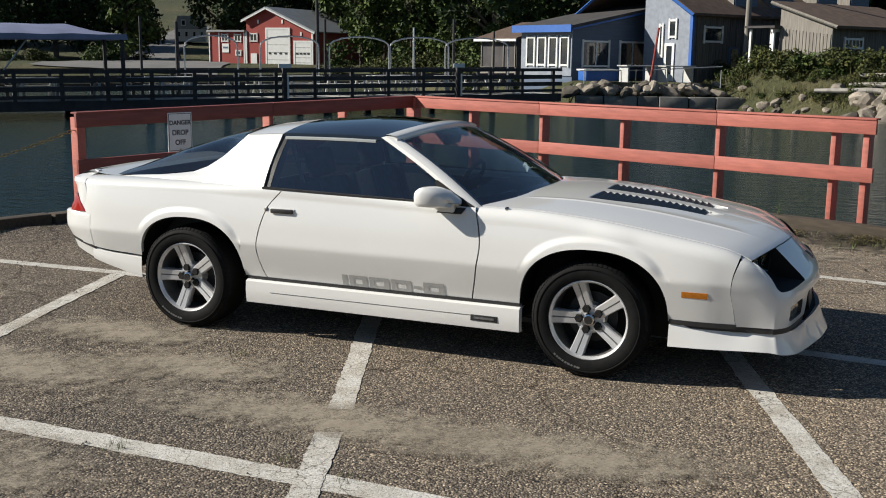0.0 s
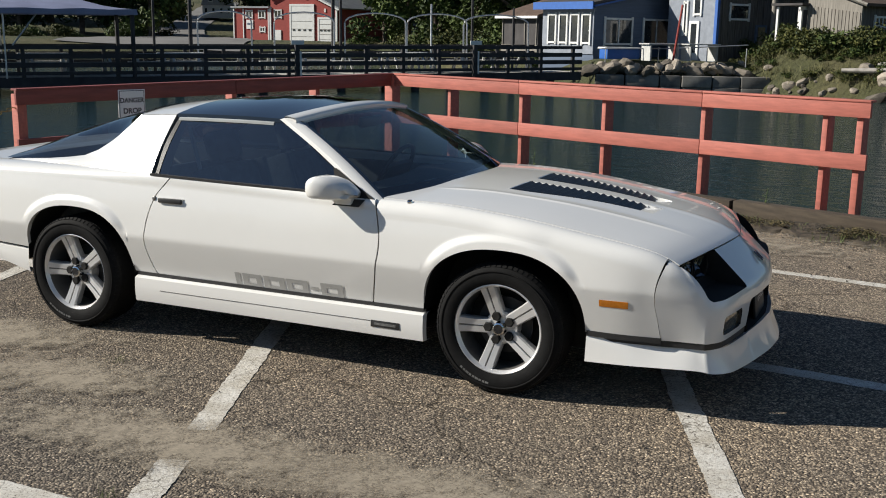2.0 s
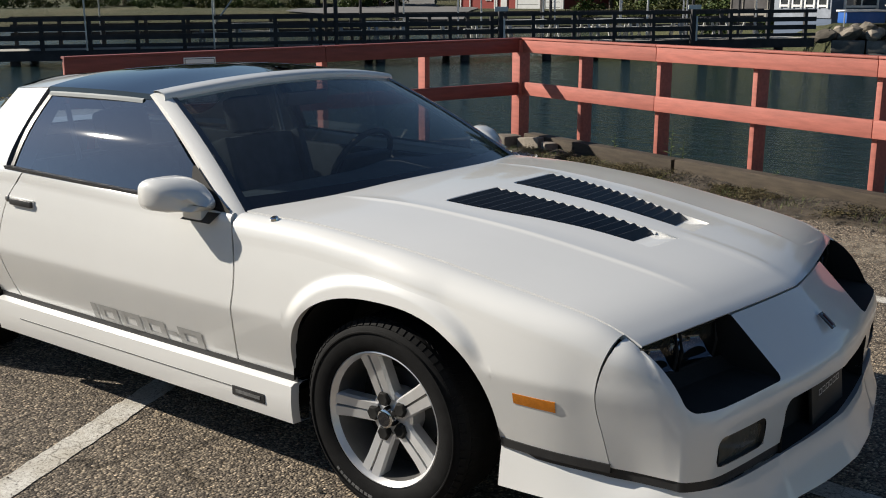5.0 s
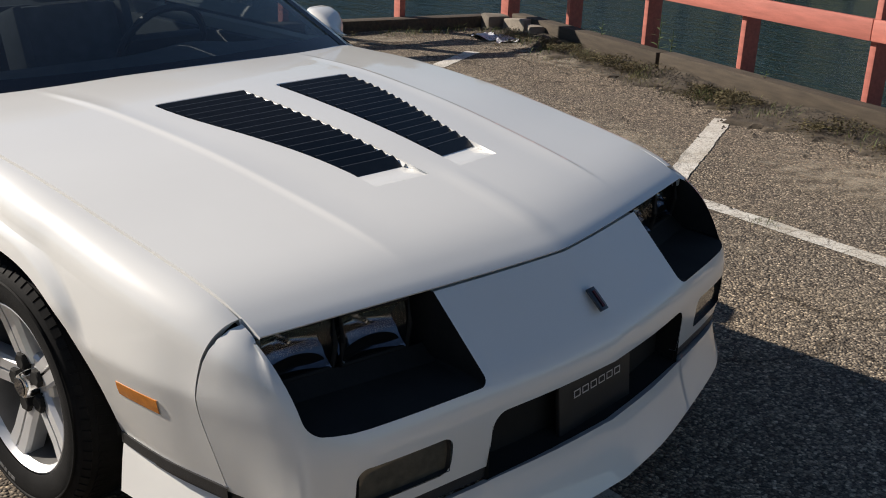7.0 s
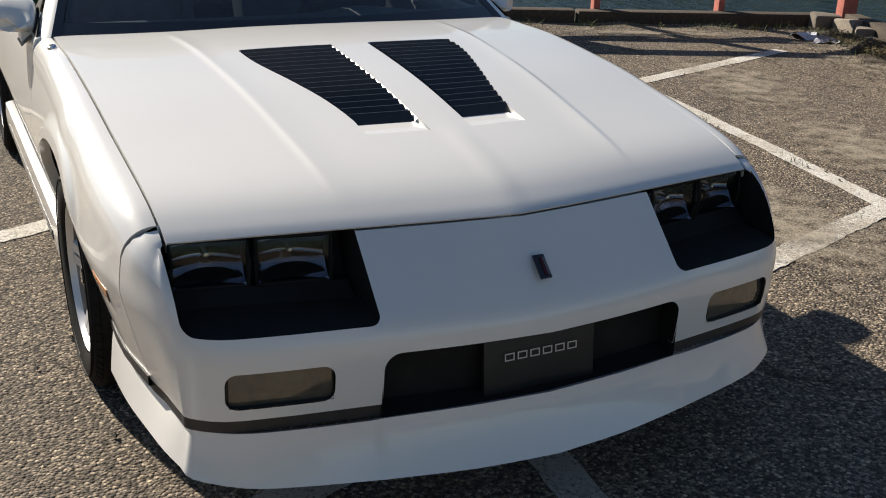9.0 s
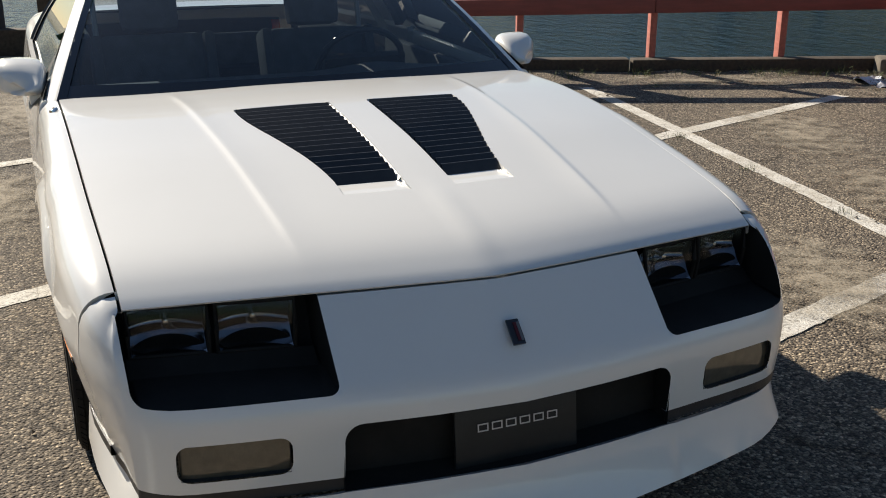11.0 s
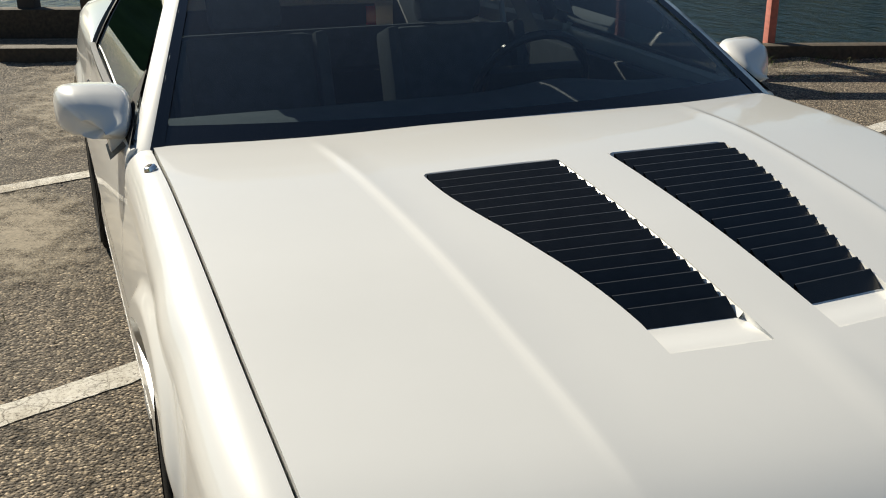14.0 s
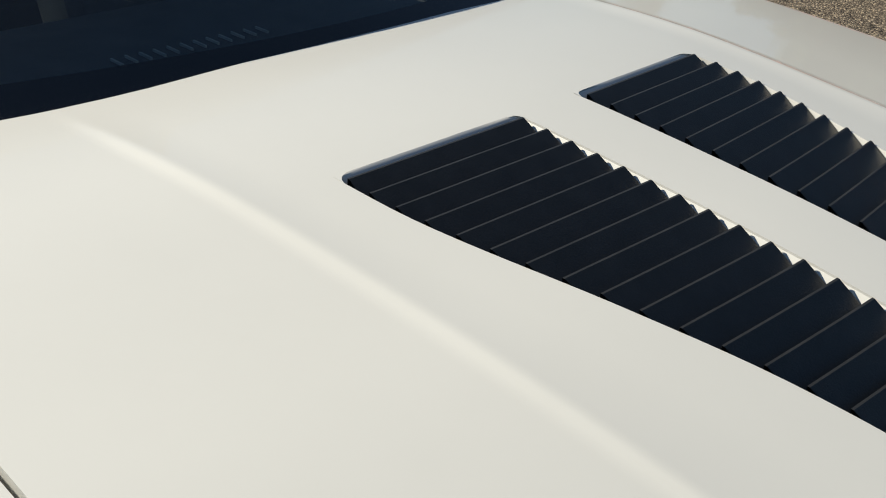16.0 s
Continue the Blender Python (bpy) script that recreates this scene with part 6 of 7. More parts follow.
hall = far_thing("quay_hall", 11.3, 49.2, 0.75, TURN_B, "grey quay building with shingled gable and brown roof", "building")
Wh, eave, rise = 2.9, 3.05, 0.6
# pale shingle on the sunlit gable, dark boards in shade: light in colour
part("sunlit_gable_wall", prism([(0, -0.8), (Wh, -0.8), (Wh, eave - 0.12 + Wh * rise), (0, eave - 0.12)], 0.15, m=Matrix(((0, 1, 0, 0), (1, 0, 0, 0), (0, 0, 1, 0), (0, 0, 0, 1)))), SUNLIT_SHINGLE, hall)
part("shaded_long_wall", box((15.0, 0.15, eave + 0.6), (7.6, 0.08, (eave - 1.0) / 2)), BOARD_GREY, hall)
for y0, y1 in ((-0.3, 3.7), (7.7, 3.7)):
    z1 = eave + 3.7 * rise
    z0 = z1 - 4.0 * rise
    o = [(-0.25, y0, z0), (15.4, y0, z0), (15.4, y1, z1), (-0.25, y1, z1)]
    bm = bmesh.new()
    top = [bm.verts.new((x, y, z + 0.12)) for x, y, z in o]
    low = [bm.verts.new(p) for p in o]
    bm.faces.new(top)
    bm.faces.new(low)
    for i in range(4):
        bm.faces.new((top[i], top[(i + 1) % 4], low[(i + 1) % 4], low[i]))
    part("roof", bm, SHINGLE, hall)
    part("barge_board", tube([(-0.28, y0, z0), (-0.28, y1, z1)], 0.08, 4), BLUE_TRIM, hall)
pbox("corner_board", (0.16, 0.16, eave), (-0.02, -0.04, eave / 2), hall, BLUE_TRIM)
framed_window(hall, "y", (0, 1.1), 2.3, 0.42, 0.75, 0)
d = pbox("door", (0.06, 0.6, 1.75), (-0.03, 1.25, 0.75), hall, WHITE_TRIM)
pbox("door_pane", (0.03, 0.3, 1.3), (-0.07, 1.25, 0.85), d, PANE)
framed_window(hall, "y", (0, 1.8), 1.75, 0.2, 1.4, 0)
framed_window(hall, "x", (1.5, 0), 2.05, 1.3, 0.65, 0)
pbox("back_door", (0.8, 0.06, 1.5), (3.1, -0.02, 0.75), hall, BLUE_GREY)
pbox("door_pane", (0.5, 0.03, 0.9), (3.1, -0.06, 0.95), hall, PANE)
for x in (4.5, 7.4, 11.2, 14.2):
    dm = pbox("dormer", (1.7, 1.6, 1.3), (x, 1.3, 4.1), hall, BLUE_GREY)
    # pale panel stands for the sun on this side of the dormer
    pbox("dormer_lit_side", (0.05, 1.5, 1.25), (x - 0.88, 1.3, 4.1), dm, PALE_BOARD)
for i in range(18):
    pbox("batten", (0.05, 0.03, eave - 0.2), (0.35 + i * 0.48, -0.015, eave / 2 - 0.1), hall, BOARD_GREY)
stoop = far_thing("stoop", 14.4, 47.0, 0.9, TURN_B, "small white-posted wooden stoop", "porch")
for x, y in ((0, 0), (1.5, 0), (0, 1.2), (1.5, 1.2)):
    pbox("post", (0.1, 0.1, 2.2), (x, y, 1.0), stoop, WHITE_TRIM)
pbox("beam", (1.8, 0.1, 0.14), (0.75, 0.0, 2.05), stoop, WHITE_TRIM)
pbox("roof", (2.0, 1.6, 0.1), (0.75, 0.6, 2.2), stoop, ROOF_DARK)
pbox("rail", (1.5, 0.06, 0.08), (0.75, 0.0, 0.8), stoop, WHITE_TRIM)
part("drain_pipe", tube([(-0.5, 0.0, 0.0), (-0.1, 0.0, 1.1)], 0.05, 8), BLUE_TRIM, stoop)
upole = far_thing("utility_pole", 13.95, 49.6, 0.2, 0, "tall grey utility pole by the quay buildings", "pole")
part("shaft", tube([(0, 0, 0), (0.05, 0, 9.0)], [0.14, 0.11], 10), PALE_BOARD, upole)

shed = far_thing("shed", 16.25, 45.0, 1.1, TURN_B, "weathered wooden shed with sunlit-coloured gable and brown roof", "shed")
Ws = 2.6
# gable boards pale, front boards dark: sun and shade put into colour
part("sunlit_gable_wall", prism([(0, -0.8), (Ws, -0.8), (Ws, 2.9), (0, 1.95)], 0.12, m=Matrix(((0, 1, 0, 0), (1, 0, 0, 0), (0, 0, 1, 0), (0, 0, 0, 1)))), PALE_BOARD, shed)
part("shaded_front_wall", box((8.0, 0.12, 2.75), (4.05, 0.08, 0.57)), BOARD_GREY, shed)
rows = [[(x, y, z) for x in (-0.2, 8.2)] for y, z in ((-0.35, 1.9), (Ws + 0.4, 3.02), (Ws + 0.4, 3.14), (-0.35, 2.02), (-0.35, 1.9))]
part("roof", grid(rows), SHINGLE, shed)
part("rake", tube([(-0.2, -0.35, 1.95), (-0.2, Ws + 0.4, 3.06)], 0.07, 4), PALE_BOARD, shed)
framed_window(shed, "x", (1.6, 0.02), 1.3, 1.35, 0.38, 4)
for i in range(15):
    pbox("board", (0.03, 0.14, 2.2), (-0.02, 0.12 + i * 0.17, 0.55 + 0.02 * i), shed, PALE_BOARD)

# furniture and clutter by the quay wall
for X, D in ((8.6, 47.6), (10.4, 48.0)):
    b = far_thing("bench_table", X, D, 0.62, 30, "plain grey wooden table on the quay", "table", "quay tables")
    pbox("top", (1.8, 0.7, 0.05), (0, 0, 0.72), b, TABLE_WOOD)
    for x in (-0.75, 0.75):
        pbox("leg", (0.08, 0.6, 0.72), (x, 0, 0.36), b, TABLE_WOOD)
cart = far_thing("blue_bin", 6.9, 48.1, 0.62, 20, "blue tub with a pale lid by the cafe", "bin")
part("tub", box((1.6, 0.8, 0.45), (0, 0, 0.25), bevel=0.05), BLUE_TRIM, cart)
pbox("lid", (1.7, 0.9, 0.07), (0, 0, 0.51), cart, WHITE_TRIM)
mast = far_thing("mast", 9.0, 47.0, 0.0, 0, "thin leaning rust-red pole", "pole")
part("shaft", tube([(0, 0, 0), (0.35, 0, 3.0)], 0.05, 8), BARN_RED, mast)
hull = far_thing("handrail", 9.0, 47.3, 0.6, 0, "thin pale pipe handrail on the quay", "rail")
part("bar", tube([(-3.0, 0, 0.5), (0, 0.1, 0.55), (3.4, 0.3, 0.75)], 0.025, 6), PIPE, hull)
for x in (-2.8, -0.5, 1.6, 3.3):
    part("upright", tube([(x, 0.1, -0.2), (x, 0.1, 0.6)], 0.025, 6), PIPE, hull)


def boulder_mesh(seed, n=2):
    """An angular broken stone: a rough ball cut by a few planes."""
    rg = random.Random(seed)
    bm = bmesh.new()
    bmesh.ops.create_icosphere(bm, subdivisions=n, radius=0.5)
    cuts = [(Vector((rg.gauss(0, 1), rg.gauss(0, 1), rg.gauss(0, 1))).normalized(), rg.uniform(0.26, 0.42)) for _ in range(9)]
    for v in bm.verts:
        for nrm, far in cuts:
            over = v.co.dot(nrm) - far
            if over > 0:
                v.co -= nrm * over * 0.92
        v.co *= 1 + 0.1 * noise.noise(v.co * 5 + Vector((seed * 3.3, 0, 0)))
    bmesh.ops.recalc_face_normals(bm, faces=bm.faces)
    me = bpy.data.meshes.new("boulder")
    bm.to_mesh(me)
    bm.free()
    me.materials.append(STONE)
    me.shade_smooth()
    me.set_sharp_from_angle(angle=radians(18))
    return me


ROCKS = [boulder_mesh(i) for i in range(6)]
rng = random.Random(5)


def rock(m, label="grey granite boulder on the shore", name="boulder", group="shore boulders"):
    ob = new(name, ROCKS[rng.randrange(6)])
    ob.matrix_world = m @ pose(0, 0, 0, rng.uniform(0, 360), rng.uniform(-30, 30), rng.uniform(0, 360))
    return tagged(ob, label, "rock", group)


# quay wall of cut blocks with boulders on it
quay = far_thing("quay_wall", 5.7, 46.7, 0, -4, "rough quay wall of grey granite blocks", "wall")
quay["kind"] = "structure"
x = 0.0
while x < 7.2:
    w = rng.uniform(0.9, 1.5)
    for zz, hh in ((-0.95, 0.5), (-0.45, 0.48)):
        part("block", box((w - 0.05, 0.6, hh), (x + w / 2, rng.uniform(-0.06, 0.06), zz + hh / 2), bevel=0.05), GRANITE, quay)
    x += w
for i in range(52):
    X = rng.uniform(5.4, 12.3)
    sz = rng.uniform(0.3, 0.7)
    rock(BG @ Matrix.Translation((X, 46.5 + rng.uniform(-0.1, 0.9), 0.1 + rng.uniform(0, 0.35))) @ Matrix.Diagonal((sz * 1.6, sz, sz * 0.62, 1)))
for i in range(170):
    X = rng.uniform(12.3, 27) if i % 3 else rng.uniform(16, 22)
    d = abs(rng.gauss(0.4, 1.1))
    sz = rng.uniform(0.2, 0.75) * (0.7 + 0.5 * (X > 15))
    D = shore(X) + d
    rock(BG @ Matrix.Translation((X, D, bank(X, D) + sz * 0.15)) @ Matrix.Diagonal((sz * 1.25, sz, sz * 0.8, 1)))
for X, D, sz in ((16.8, 39.4, 1.5), (15.6, 40.8, 0.9), (18.4, 38.6, 1.2)):
    rock(BG @ Matrix.Translation((X, D, bank(X, D) + 0.25)) @ Matrix.Diagonal((sz * 1.2, sz, sz * 0.6, 1)), "large pale granite boulder on the shore")
for i, (X, D) in enumerate(((16.6, 41.2), (18.2, 40.9), (17.6, 40.6))):
    lg = far_thing("driftwood_log", X, D, bank(X, D) + 0.1, -34 - 6 * i, "bleached driftwood log lying on the bank", "log", "driftwood")
    part("trunk", tube([(-2.2, 0, 0.05), (0, 0.05, 0.1), (2.2, 0, 0.0)], [0.08, 0.13, 0.07], 9), BIRCH, lg)


# trees and bushes
def leaf_cloud(bm, centre, radius, n, size, rg, squash=0.8):
    """Small leaf clumps scattered through an uneven ball."""
    c = Vector(centre)
    for _ in range(n):
        d = Vector((rg.gauss(0, 1), rg.gauss(0, 1), rg.gauss(0, 1))).normalized()
        r = radius * (0.55 + 0.5 * rg.random()) * (1 + 0.35 * noise.noise(d * 2.2 + c))
        p = c + Vector((d.x * r, d.y * r, d.z * r * squash))
        u = Vector((rg.gauss(0, 1), rg.gauss(0, 1), rg.gauss(0, 1))).normalized()
        v = u.cross(d + Vector((0.01, 0.02, 0))).normalized()
        w = (d * 0.4 + v.cross(u)).normalized()
        s = size * rg.uniform(0.6, 1.3)
        q = [p + u * s, p + v * s * 0.55 + w * s * 0.25, p - u * s * 0.9, p - v * s * 0.55 + w * s * 0.2]
        bm.faces.new([bm.verts.new(t) for t in q])


def tree_parts(name, seed, h, spread, bark, leaf, leaf_size, clumps, per, crown_from=0.25):
    rg = random.Random(seed)
    t = empty(name, Matrix(), "", "tree")
    bm = bmesh.new()
    pts = [(0, 0, -0.5)]
    for i in range(1, 7):
        pts.append((rg.gauss(0, 0.02) * h * i / 6, rg.gauss(0, 0.02) * h * i / 6, h * 0.85 * i / 6))
    tube(pts, [h * 0.022 * (1 - 0.8 * i / 6) + 0.02 for i in range(7)], 8, bm)
    cr = bmesh.new()
    for k in range(clumps):
        f = crown_from + (1 - crown_from) * (k + 0.5) / clumps
        a = rg.uniform(0, 6.283)
        reach = spread * (1.15 - 0.75 * f) * rg.uniform(0.35, 1.0)
        tip = Vector((math.cos(a) * reach, math.sin(a) * reach, h * f))
        root = Vector(pts[min(6, max(1, int(f * 6)))]) * 0.9
        tube([root, root.lerp(tip, 0.6) + Vector((0, 0, 0.1)), tip], [h * 0.007, h * 0.004, 0.01], 5, bm)
        leaf_cloud(cr, tip, spread * rg.uniform(0.3, 0.5), per, leaf_size, rg)
    part("trunk", bm, bark, t)
    me = bpy.data.meshes.new("crown")
    cr.to_mesh(me)
    cr.free()
    me.materials.append(leaf)
    c = new("crown", me)
    c.parent = t
    return t


protos = [tree_parts("tree", 11, 15, 4.2, BARK, LEAF_DARK, 0.34, 26, 150, 0.12), tree_parts("tree", 12, 12, 3.6, BARK, LEAF_MID, 0.3, 24, 150, 0.1), tree_parts("tree", 13, 17, 3.8, BARK, LEAF_DARK, 0.34, 28, 140, 0.08)]
LABELS = ["tall dark broadleaf tree on the far bank", "green broadleaf tree on the far bank", "tall dark dense tree on the far bank"]
used = [False] * 3


def plant(kind, X, D, scale, label=None):
    if -0.262 < X / D < -0.21 and D < 126:
        X = -0.3 * D if rng.random() < 0.6 else -0.17 * D
    m = BG @ pose(X, D, bank(X, D), 0, 0, rng.uniform(0, 360)) @ Matrix.Diagonal((scale, scale, scale, 1))
    if not used[kind]:
        used[kind] = True
        protos[kind].matrix_world = m
        ob = protos[kind]
    else:
        ob = copy_thing(protos[kind], m)
        ob.scale = (scale,) * 3
    tagged(ob, label or LABELS[kind], "tree", "far trees")
    return ob


for i in range(30):
    X = -62 + i * 4.3 + rng.uniform(-1.5, 1.5)
    D = (118 if X < 0 else 88) + rng.uniform(-6, 10)
    if -36 < X < -26 and D < 150:
        D = 168
    plant(rng.choice((0, 2)), X, D, rng.uniform(0.85, 1.3))
for i in range(16):
    plant(rng.choice((0, 1, 2)), -58 + i * 2.6 + rng.uniform(-1, 1), 99 + rng.uniform(-4, 5), rng.uniform(0.6, 0.9)) if not 8 < i < 13 else plant(0, -75 + i * 9, 190, 1.6)
for X, D, s_ in ((-9.0, 98, 0.8), (-6.3, 80, 0.7), (-5.0, 86, 0.8), (-2.5, 78, 0.6), (-9.3, 96, 0.9), (0.5, 74, 0.5), (2.4, 70, 0.42), (3.6, 68, 0.4), (5.0, 72, 0.55), (-0.5, 82, 0.8)):
    plant(1, X, D, s_)
for i in range(14):
    plant(rng.choice((0, 2)), 0 + i * 3.2, 70 + rng.uniform(-3, 12), rng.uniform(0.8, 1.2))


def bush_mesh(seed, leaf, n=520, size=0.09):
    rg = random.Random(seed)
    bm = bmesh.new()
    for k in range(9):
        leaf_cloud(bm, (rg.gauss(0, 0.35), rg.gauss(0, 0.35), rg.uniform(0.25, 0.75)), rg.uniform(0.28, 0.5), n // 9, size, rg, 0.8)
    me = bpy.data.meshes.new("bush")
    bm.to_mesh(me)
    bm.free()
    me.materials.append(leaf)
    return me


BUSHES = [bush_mesh(1, LEAF_BUSH), bush_mesh(2, LEAF_BUSH), bush_mesh(3, LEAF_MID)]


def bush(X, D, s_, label="low green-yellow shrub on the bank"):
    ob = new("bush", BUSHES[rng.randrange(3)])
    ob.matrix_world = BG @ pose(X, D, bank(X, D) - 0.1, 0, 0, rng.uniform(0, 360)) @ Matrix.Diagonal((s_, s_, s_ * rng.uniform(0.7, 1.0), 1))
    tagged(ob, label, "shrub", "bank shrubs")


for i in range(150):
    X = rng.uniform(12.9, 27)
    d = rng.uniform(3.2, 6.6)
    bush(X, shore(X) + d, rng.uniform(0.6, 1.15) * (1.0 if X > 13.8 else 0.7))
for i in range(60):
    X = rng.uniform(12.2, 19)
    bush(X, shore(X) + rng.uniform(1.2, 3.4), rng.uniform(0.3, 0.55), "low dark grassy clump on the bank")
for i in range(34):
    X = rng.uniform(-9.5, 4)
    bush(X, shore(X) + rng.uniform(0.5, 6), rng.uniform(0.6, 1.6), "waterside shrub on the far bank")
for i in range(40):
    X = rng.uniform(-60, -27)
    bush(X, shore(X) + rng.uniform(10, 24), rng.uniform(0.7, 1.8), "shrub on the sunlit grassy bank")


def grass_patch(name, spots, h, material, label, per=40, lean=0.35):
    """Blades of grass as thin bent strips round the given (x, y, z, spread) spots."""
    verts, faces = [], []
    rg = random.Random(len(spots) * 7 + per)
    for x, y, z, sp in spots:
        for _ in range(per):
            px, py = x + rg.gauss(0, sp), y + rg.gauss(0, sp)
            a, hh = rg.uniform(0, 6.283), h * rg.uniform(0.4, 1.2)
            w = hh * 0.035
            dx, dy = math.cos(a) * hh * lean * rg.random(), math.sin(a) * hh * lean * rg.random()
            n0 = len(verts)
            ca, sa = -math.sin(a) * w, math.cos(a) * w
            verts += [(px - ca, py - sa, z), (px + ca, py + sa, z), (px + dx * 0.4 + ca * 0.7, py + dy * 0.4 + sa * 0.7, z + hh * 0.6), (px + dx * 0.4 - ca * 0.7, py + dy * 0.4 - sa * 0.7, z + hh * 0.6), (px + dx, py + dy, z + hh)]
            faces += [(n0, n0 + 1, n0 + 2, n0 + 3), (n0 + 3, n0 + 2, n0 + 4)]
    me = bpy.data.meshes.new(name)
    me.from_pydata(verts, [], faces)
    me.materials.append(material)
    return tagged(new(name, me), label, "grass", kind="stuff")


spots = []
for i in range(300):
    X = rng.uniform(12.2, 24)
    D = shore(X) + rng.uniform(0.8, 4.0)
    p = BG @ Vector((X, D, bank(X, D)))
    spots.append((p.x, p.y, p.z - 0.03, 0.2))
grass_patch("bank_grass", spots, 0.26, GRASS_BLADE, "dry grass on the rocky bank", 26, 0.9)


# added unseen backdrop behind the lot, which darkens low reflections in the car's glass
rows = []
for i in range(121):
    a = radians(188 + 168 * i / 120)
    r = []
    for k in range(9):
        f = k / 8
        h = (9.0 + 3.5 * noise.noise((a * 9, 0.0, 5.0)) + 2.2 * noise.noise((a * 31, f * 3, 1.0))) * math.sin(f * math.pi * 0.5) ** 0.7
        dist = 75 + 16 * f + 3.0 * noise.noise((a * 40, f * 6, 3.0))
        r.append((math.cos(a) * dist, math.sin(a) * dist, h * (1 if k else 0) - 0.05))
    rows.append(r)
thing("unseen_backdrop", grid(rows), LEAF_DARK, "added unseen dark backdrop on the land side of the lot", "woods", kind="structure")


# ---- weeds, chain and stones at the lot's edge ----
WEED = mat("weed_green", (0.09, 0.12, 0.03), 0.8, 0, 0.4, 9)
lot_rng = random.Random(21)
dry, green = [], []
for i in range(70):
    u = lot_rng.uniform(0.3, 6.8)
    p = LOT @ Vector((u, -0.28 - abs(lot_rng.gauss(0, 0.14)), 0.02))
    (dry if i % 3 else green).append((p.x, p.y, 0.02, 0.07))
for i in range(26):
    v = -lot_rng.uniform(0.3, 7.5)
    p = LOT @ Vector((0.28 + abs(lot_rng.gauss(0, 0.06)), v, 0.02))
    (dry if i % 2 else green).append((p.x, p.y, 0.02, 0.06))
grass_patch("weeds", dry, 0.05, GRASS_BLADE, "dry straw-coloured weeds along the quay edge", 40, 1.6)
grass_patch("weeds", green, 0.07, WEED, "low green weeds along the quay edge", 40, 1.5)
SOIL = mat("dry_soil", (0.07, 0.055, 0.038), 0.95, 0, 0.6, 12, 1.0, 90)
rows = []
for i in range(220):
    u = 0.35 + 6.6 * i / 219
    w = 0.56 + 0.3 * noise.noise((u * 1.3, 4.0, 0)) + 0.2 * noise.noise((u * 5, 1.0, 0)) + 0.08 * noise.noise((u * 17, 1.0, 0))
    r = []
    for k in range(9):
        f = k / 8
        h = 0.006 * (1 - f) ** 1.5 + 0.022 * max(-0.2, noise.noise((u * 7, f * 6, 2))) - (0.04 if k == 8 else 0.0)
        p = LOT @ Vector((u, -0.12 - w * f, max(0, heave(u, -0.12 - w * f)) + 0.012 + h))
        r.append((p.x, p.y, p.z))
    rows.append(r)
thing("soil_strip", grid(rows), SOIL, "dry brown soil and grit heaped along the quay edge", "soil", kind="stuff")
WEED_BROWN = leaf_mat("dry_weed", (0.055, 0.046, 0.022), (0.19, 0.15, 0.075))
CLUMPS = [bush_mesh(21, WEED_BROWN, 420, 0.075), bush_mesh(22, WEED_BROWN, 420, 0.06), bush_mesh(23, WEED_BROWN, 300, 0.05)]
for i in range(64):
    u = lot_rng.choice((2.2, 2.5, 3.4, 3.7, 4.6, 5.4, 6.2, 1.5, 0.9)) + lot_rng.gauss(0, 0.16)
    s_ = lot_rng.uniform(0.07, 0.15)
    ob = new("weed_clump", CLUMPS[lot_rng.randrange(3)])
    ob.matrix_world = LOT @ pose(u, -0.27 - abs(lot_rng.gauss(0, 0.15)), 0.03, 0, 0, lot_rng.uniform(0, 360)) @ Matrix.Diagonal((s_ * 1.7, s_, s_ * 0.6, 1))
    tagged(ob, "low brown-green weed clump along the quay edge", "weed", "quay weeds", "stuff")
tufts = [(-0.65, -1.31), (0.42, -2.6), (-1.13, -2.66), (1.28, -2.72), (0.75, -2.68), (-1.5, 3.08), (0.3, 2.83), (-0.6, 2.95), (1.6, 2.64), (-0.35, -2.74), (-2.6, 3.9), (-3.2, 4.0)]
grass_patch("crack_weeds", [(x, y, 0.004, 0.03) for x, y in tufts], 0.035, WEED, "tiny weeds growing in the asphalt cracks", 40, 1.2)


def tall_weed(u, v, h):
    w = empty("tall_weed", LOT @ pose(u, v, 0.0), "tall thin leafy weed at the quay edge", "weed", "tall weeds")
    part("stem", tube([(0, 0, -0.03), (0.01, 0.01, h * 0.5), (0.03, 0.0, h)], [0.005, 0.004, 0.002], 6), WEED, w)
    for i in range(14):
        z, a = h * (0.2 + 0.8 * i / 14), i * 2.4
        l = 0.09 * (1.2 - i / 16)
        c, s_ = math.cos(a), math.sin(a)
        bm = grid([[(0.01 + c * l * t - s_ * w2 * l * 0.16, s_ * l * t + c * w2 * l * 0.16, z + l * 0.5 * t - 0.3 * l * t * t) for w2 in ((-1, 1) if 0 < t < 1 else (-0.15, 0.15))] for t in (0, 0.4, 0.75, 1)])
        part("leaf", bm, WEED, w)


for u, v, h in ((2.35, -0.02, 0.45), (2.45, 0.03, 0.33), (1.6, -0.05, 0.3), (5.2, -0.04, 0.32), (3.6, -0.05, 0.22)):
    tall_weed(u, v, h)

# chain from the fence's end post
chain = empty("chain", LOT, "rusty yellow chain hanging from the end post", "chain")
RUST = mat("rusty_chain", (0.3, 0.21, 0.06), 0.6, 0.5, 0.3, 30)
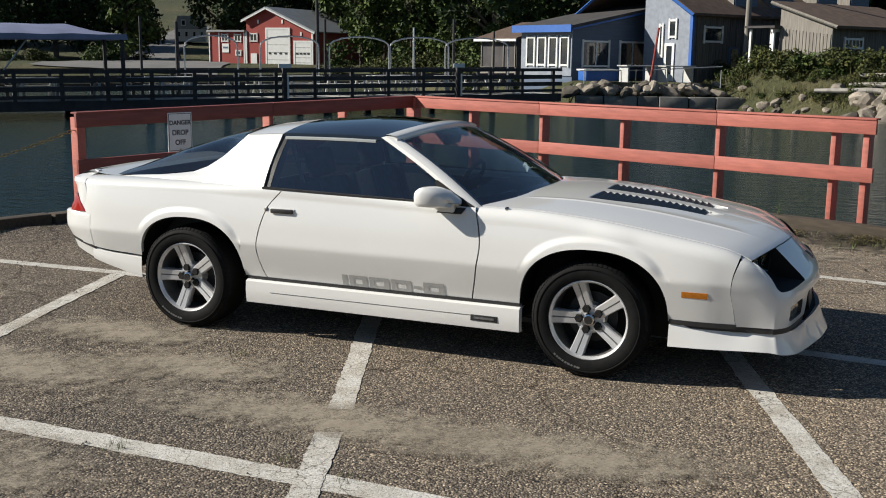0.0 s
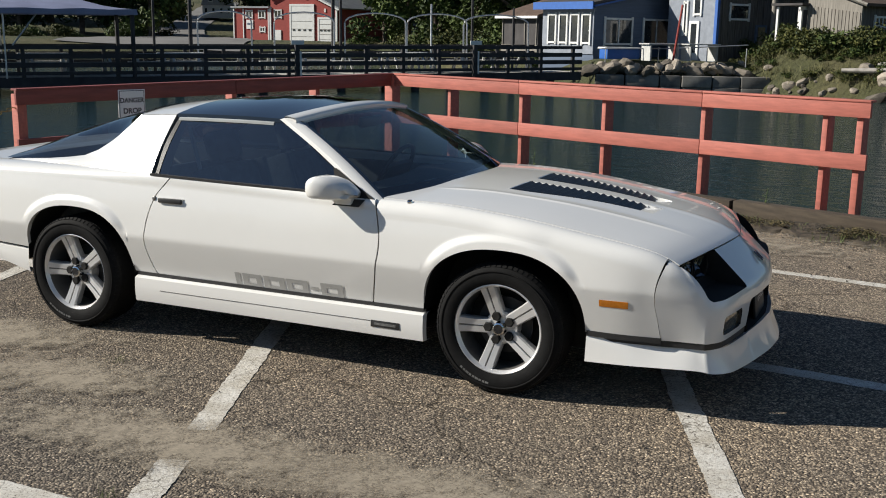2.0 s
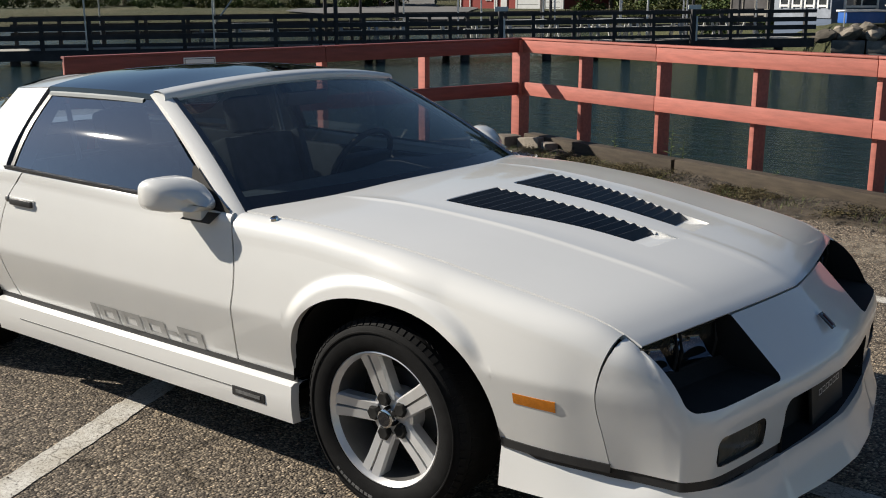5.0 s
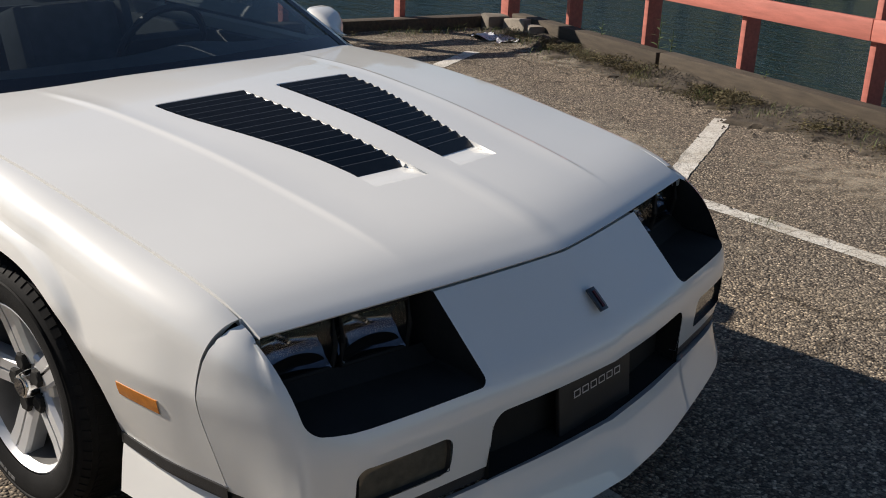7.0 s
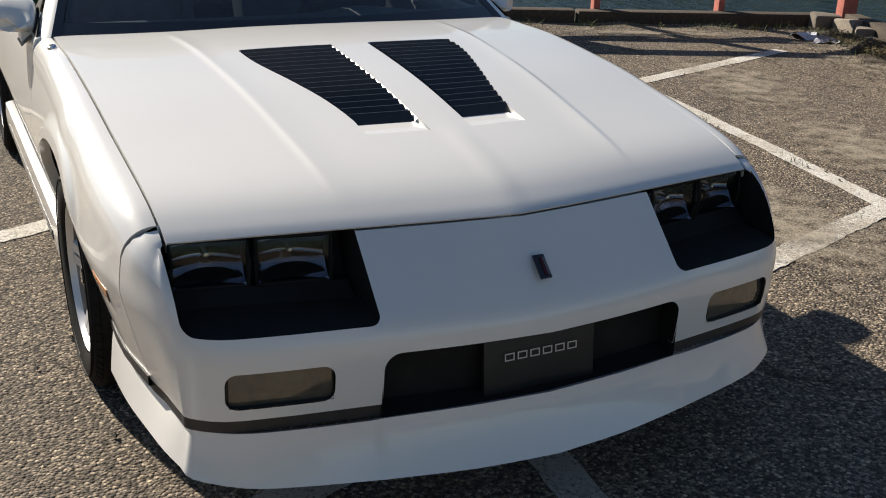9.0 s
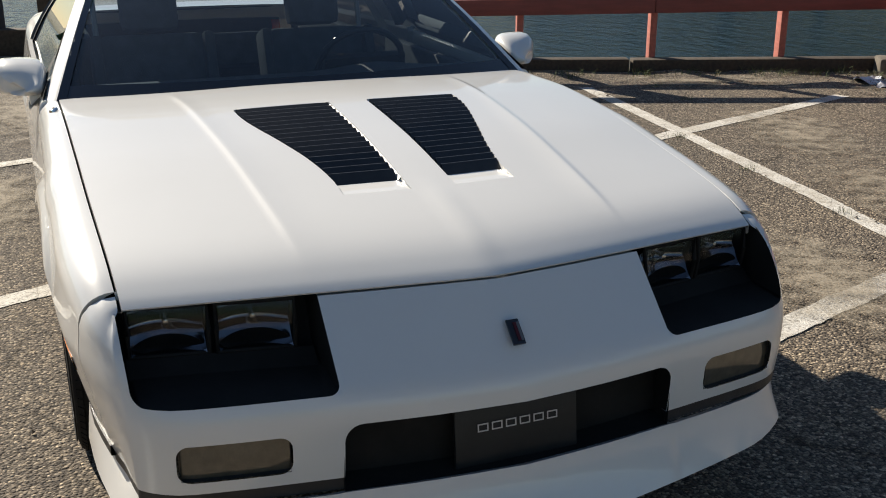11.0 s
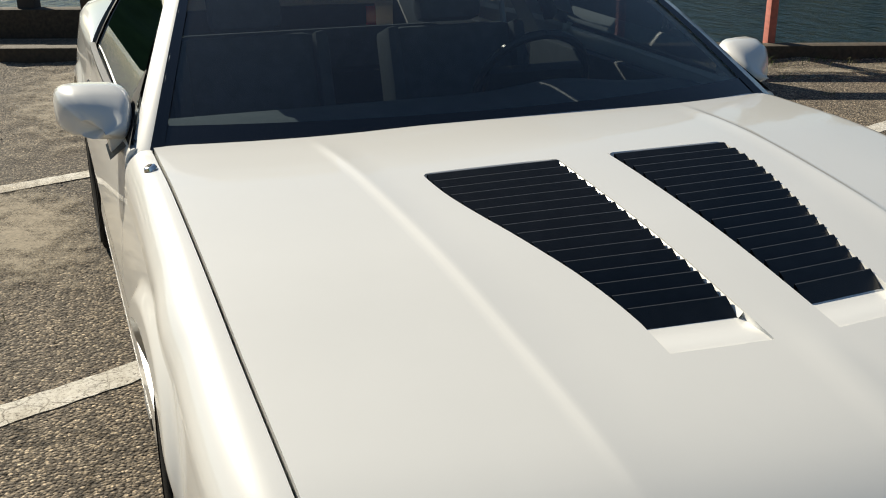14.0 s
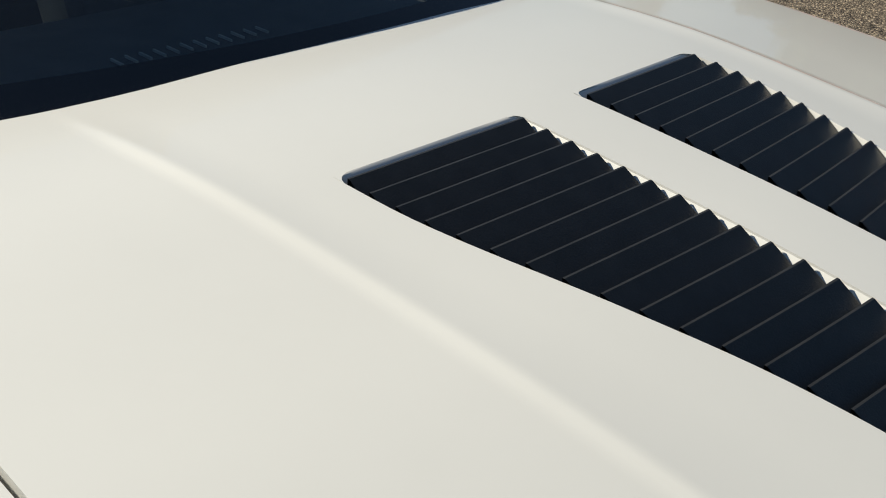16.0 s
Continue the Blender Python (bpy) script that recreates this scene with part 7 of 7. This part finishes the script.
for i in range(60):
    t = i / 60
    v = -4.86 - 2.9 * t
    z = 0.93 - 0.42 * t + 0.18 * t * t - 0.16 * math.sin(math.pi * t)
    ring_pts = [(0.026 * math.cos(a), 0.014 * math.sin(a), 0) for a in spaced(0, 2 * math.pi, 10)]
    part("link", tube(ring_pts, 0.0045, 5), RUST, chain).matrix_local = pose(-0.03, v, z, 90 if i % 2 else 0, 0, 90) @ pose(0, 0, 0, 0, 8, 0)
stake = empty("chain_post", LOT @ pose(-0.03, -7.8, 0), "short weathered post holding the chain", "post")
part("post", box((0.1, 0.1, 0.75), (0, 0, 0.36), bevel=0.008), GREY_WOOD, stake)

# flattened pale litter and broken kerb stones in the corner
thing("litter_sheet", grid([[tuple(LOT @ Vector((0.75 + 0.5 * a, -0.62 + 0.24 * b + 0.05 * math.sin(7 * a), 0.035 + 0.035 * noise.noise((a * 4, b * 4, 0))))) for b in spaced(-0.5, 0.5, 8)] for a in spaced(-0.5, 0.5, 12)]), mat("pale_plastic", (0.6, 0.62, 0.66), 0.4, 0, 0.2, 12), "crumpled pale plastic sheet on the asphalt", "litter")
for u, v, sx, sy, sz, turn in ((0.45, -0.17, 0.34, 0.14, 0.17, 6), (0.78, -0.2, 0.16, 0.15, 0.16, -16), (0.2, -0.3, 0.16, 0.26, 0.18, 5)):
    bm = box((sx, sy, sz), (0, 0, sz / 2 - 0.02), bevel=0.03)
    for vv in bm.verts:
        vv.co += Vector((noise.noise(vv.co * 9), noise.noise(vv.co * 9 + Vector((3, 0, 0))), noise.noise(vv.co * 9 + Vector((0, 5, 0))))) * 0.025
    ob = thing("kerb_stone", bm, STONE, "broken brown kerb stone at the fence corner", "stone", "kerb stones")
    ob.matrix_world = LOT @ pose(u, v, 0, 0, 0, turn)
for u, v, s_ in ((6.6, -0.15, 0.34), (6.95, -0.5, 0.5), (7.3, -0.1, 0.42), (7.6, -0.6, 0.3), (8.2, -0.2, 0.55), (6.75, 0.25, 0.5), (7.5, 0.4, 0.7)):
    rock(LOT @ Matrix.Translation((u, v, s_ * 0.2 - (0.3 if v > 0.2 else 0))) @ Matrix.Diagonal((s_ * 1.2, s_, s_ * 0.7, 1)), "rounded tan rock at the lot's edge")
verts, faces = [], []
for i in range(3600):
    u, v = (lot_rng.uniform(0.3, 7), -0.2 - abs(lot_rng.gauss(0, 0.3))) if i % 5 else (lot_rng.uniform(-1.0, 8), -lot_rng.uniform(0.2, 10))
    p = LOT @ Vector((max(u, 0.3), v, max(0.0, heave(max(u, 0.3), v)) + (0.03 if v > -0.5 else 0.006)))
    r = lot_rng.uniform(0.004, 0.012) * (1.5 if lot_rng.random() < 0.1 else 1)
    n0 = len(verts)
    verts += [(p.x + r, p.y, p.z), (p.x - r * 0.5, p.y + r * 0.8, p.z), (p.x - r * 0.6, p.y - r * 0.8, p.z), (p.x, p.y, p.z + r)]
    faces += [(n0, n0 + 1, n0 + 3), (n0 + 1, n0 + 2, n0 + 3), (n0 + 2, n0, n0 + 3)]
me = bpy.data.meshes.new("pebbles")
me.from_pydata(verts, [], faces)
me.materials.append(STONE)
tagged(new("pebbles", me), "loose grit and pebbles on the asphalt", "pebbles", kind="stuff")
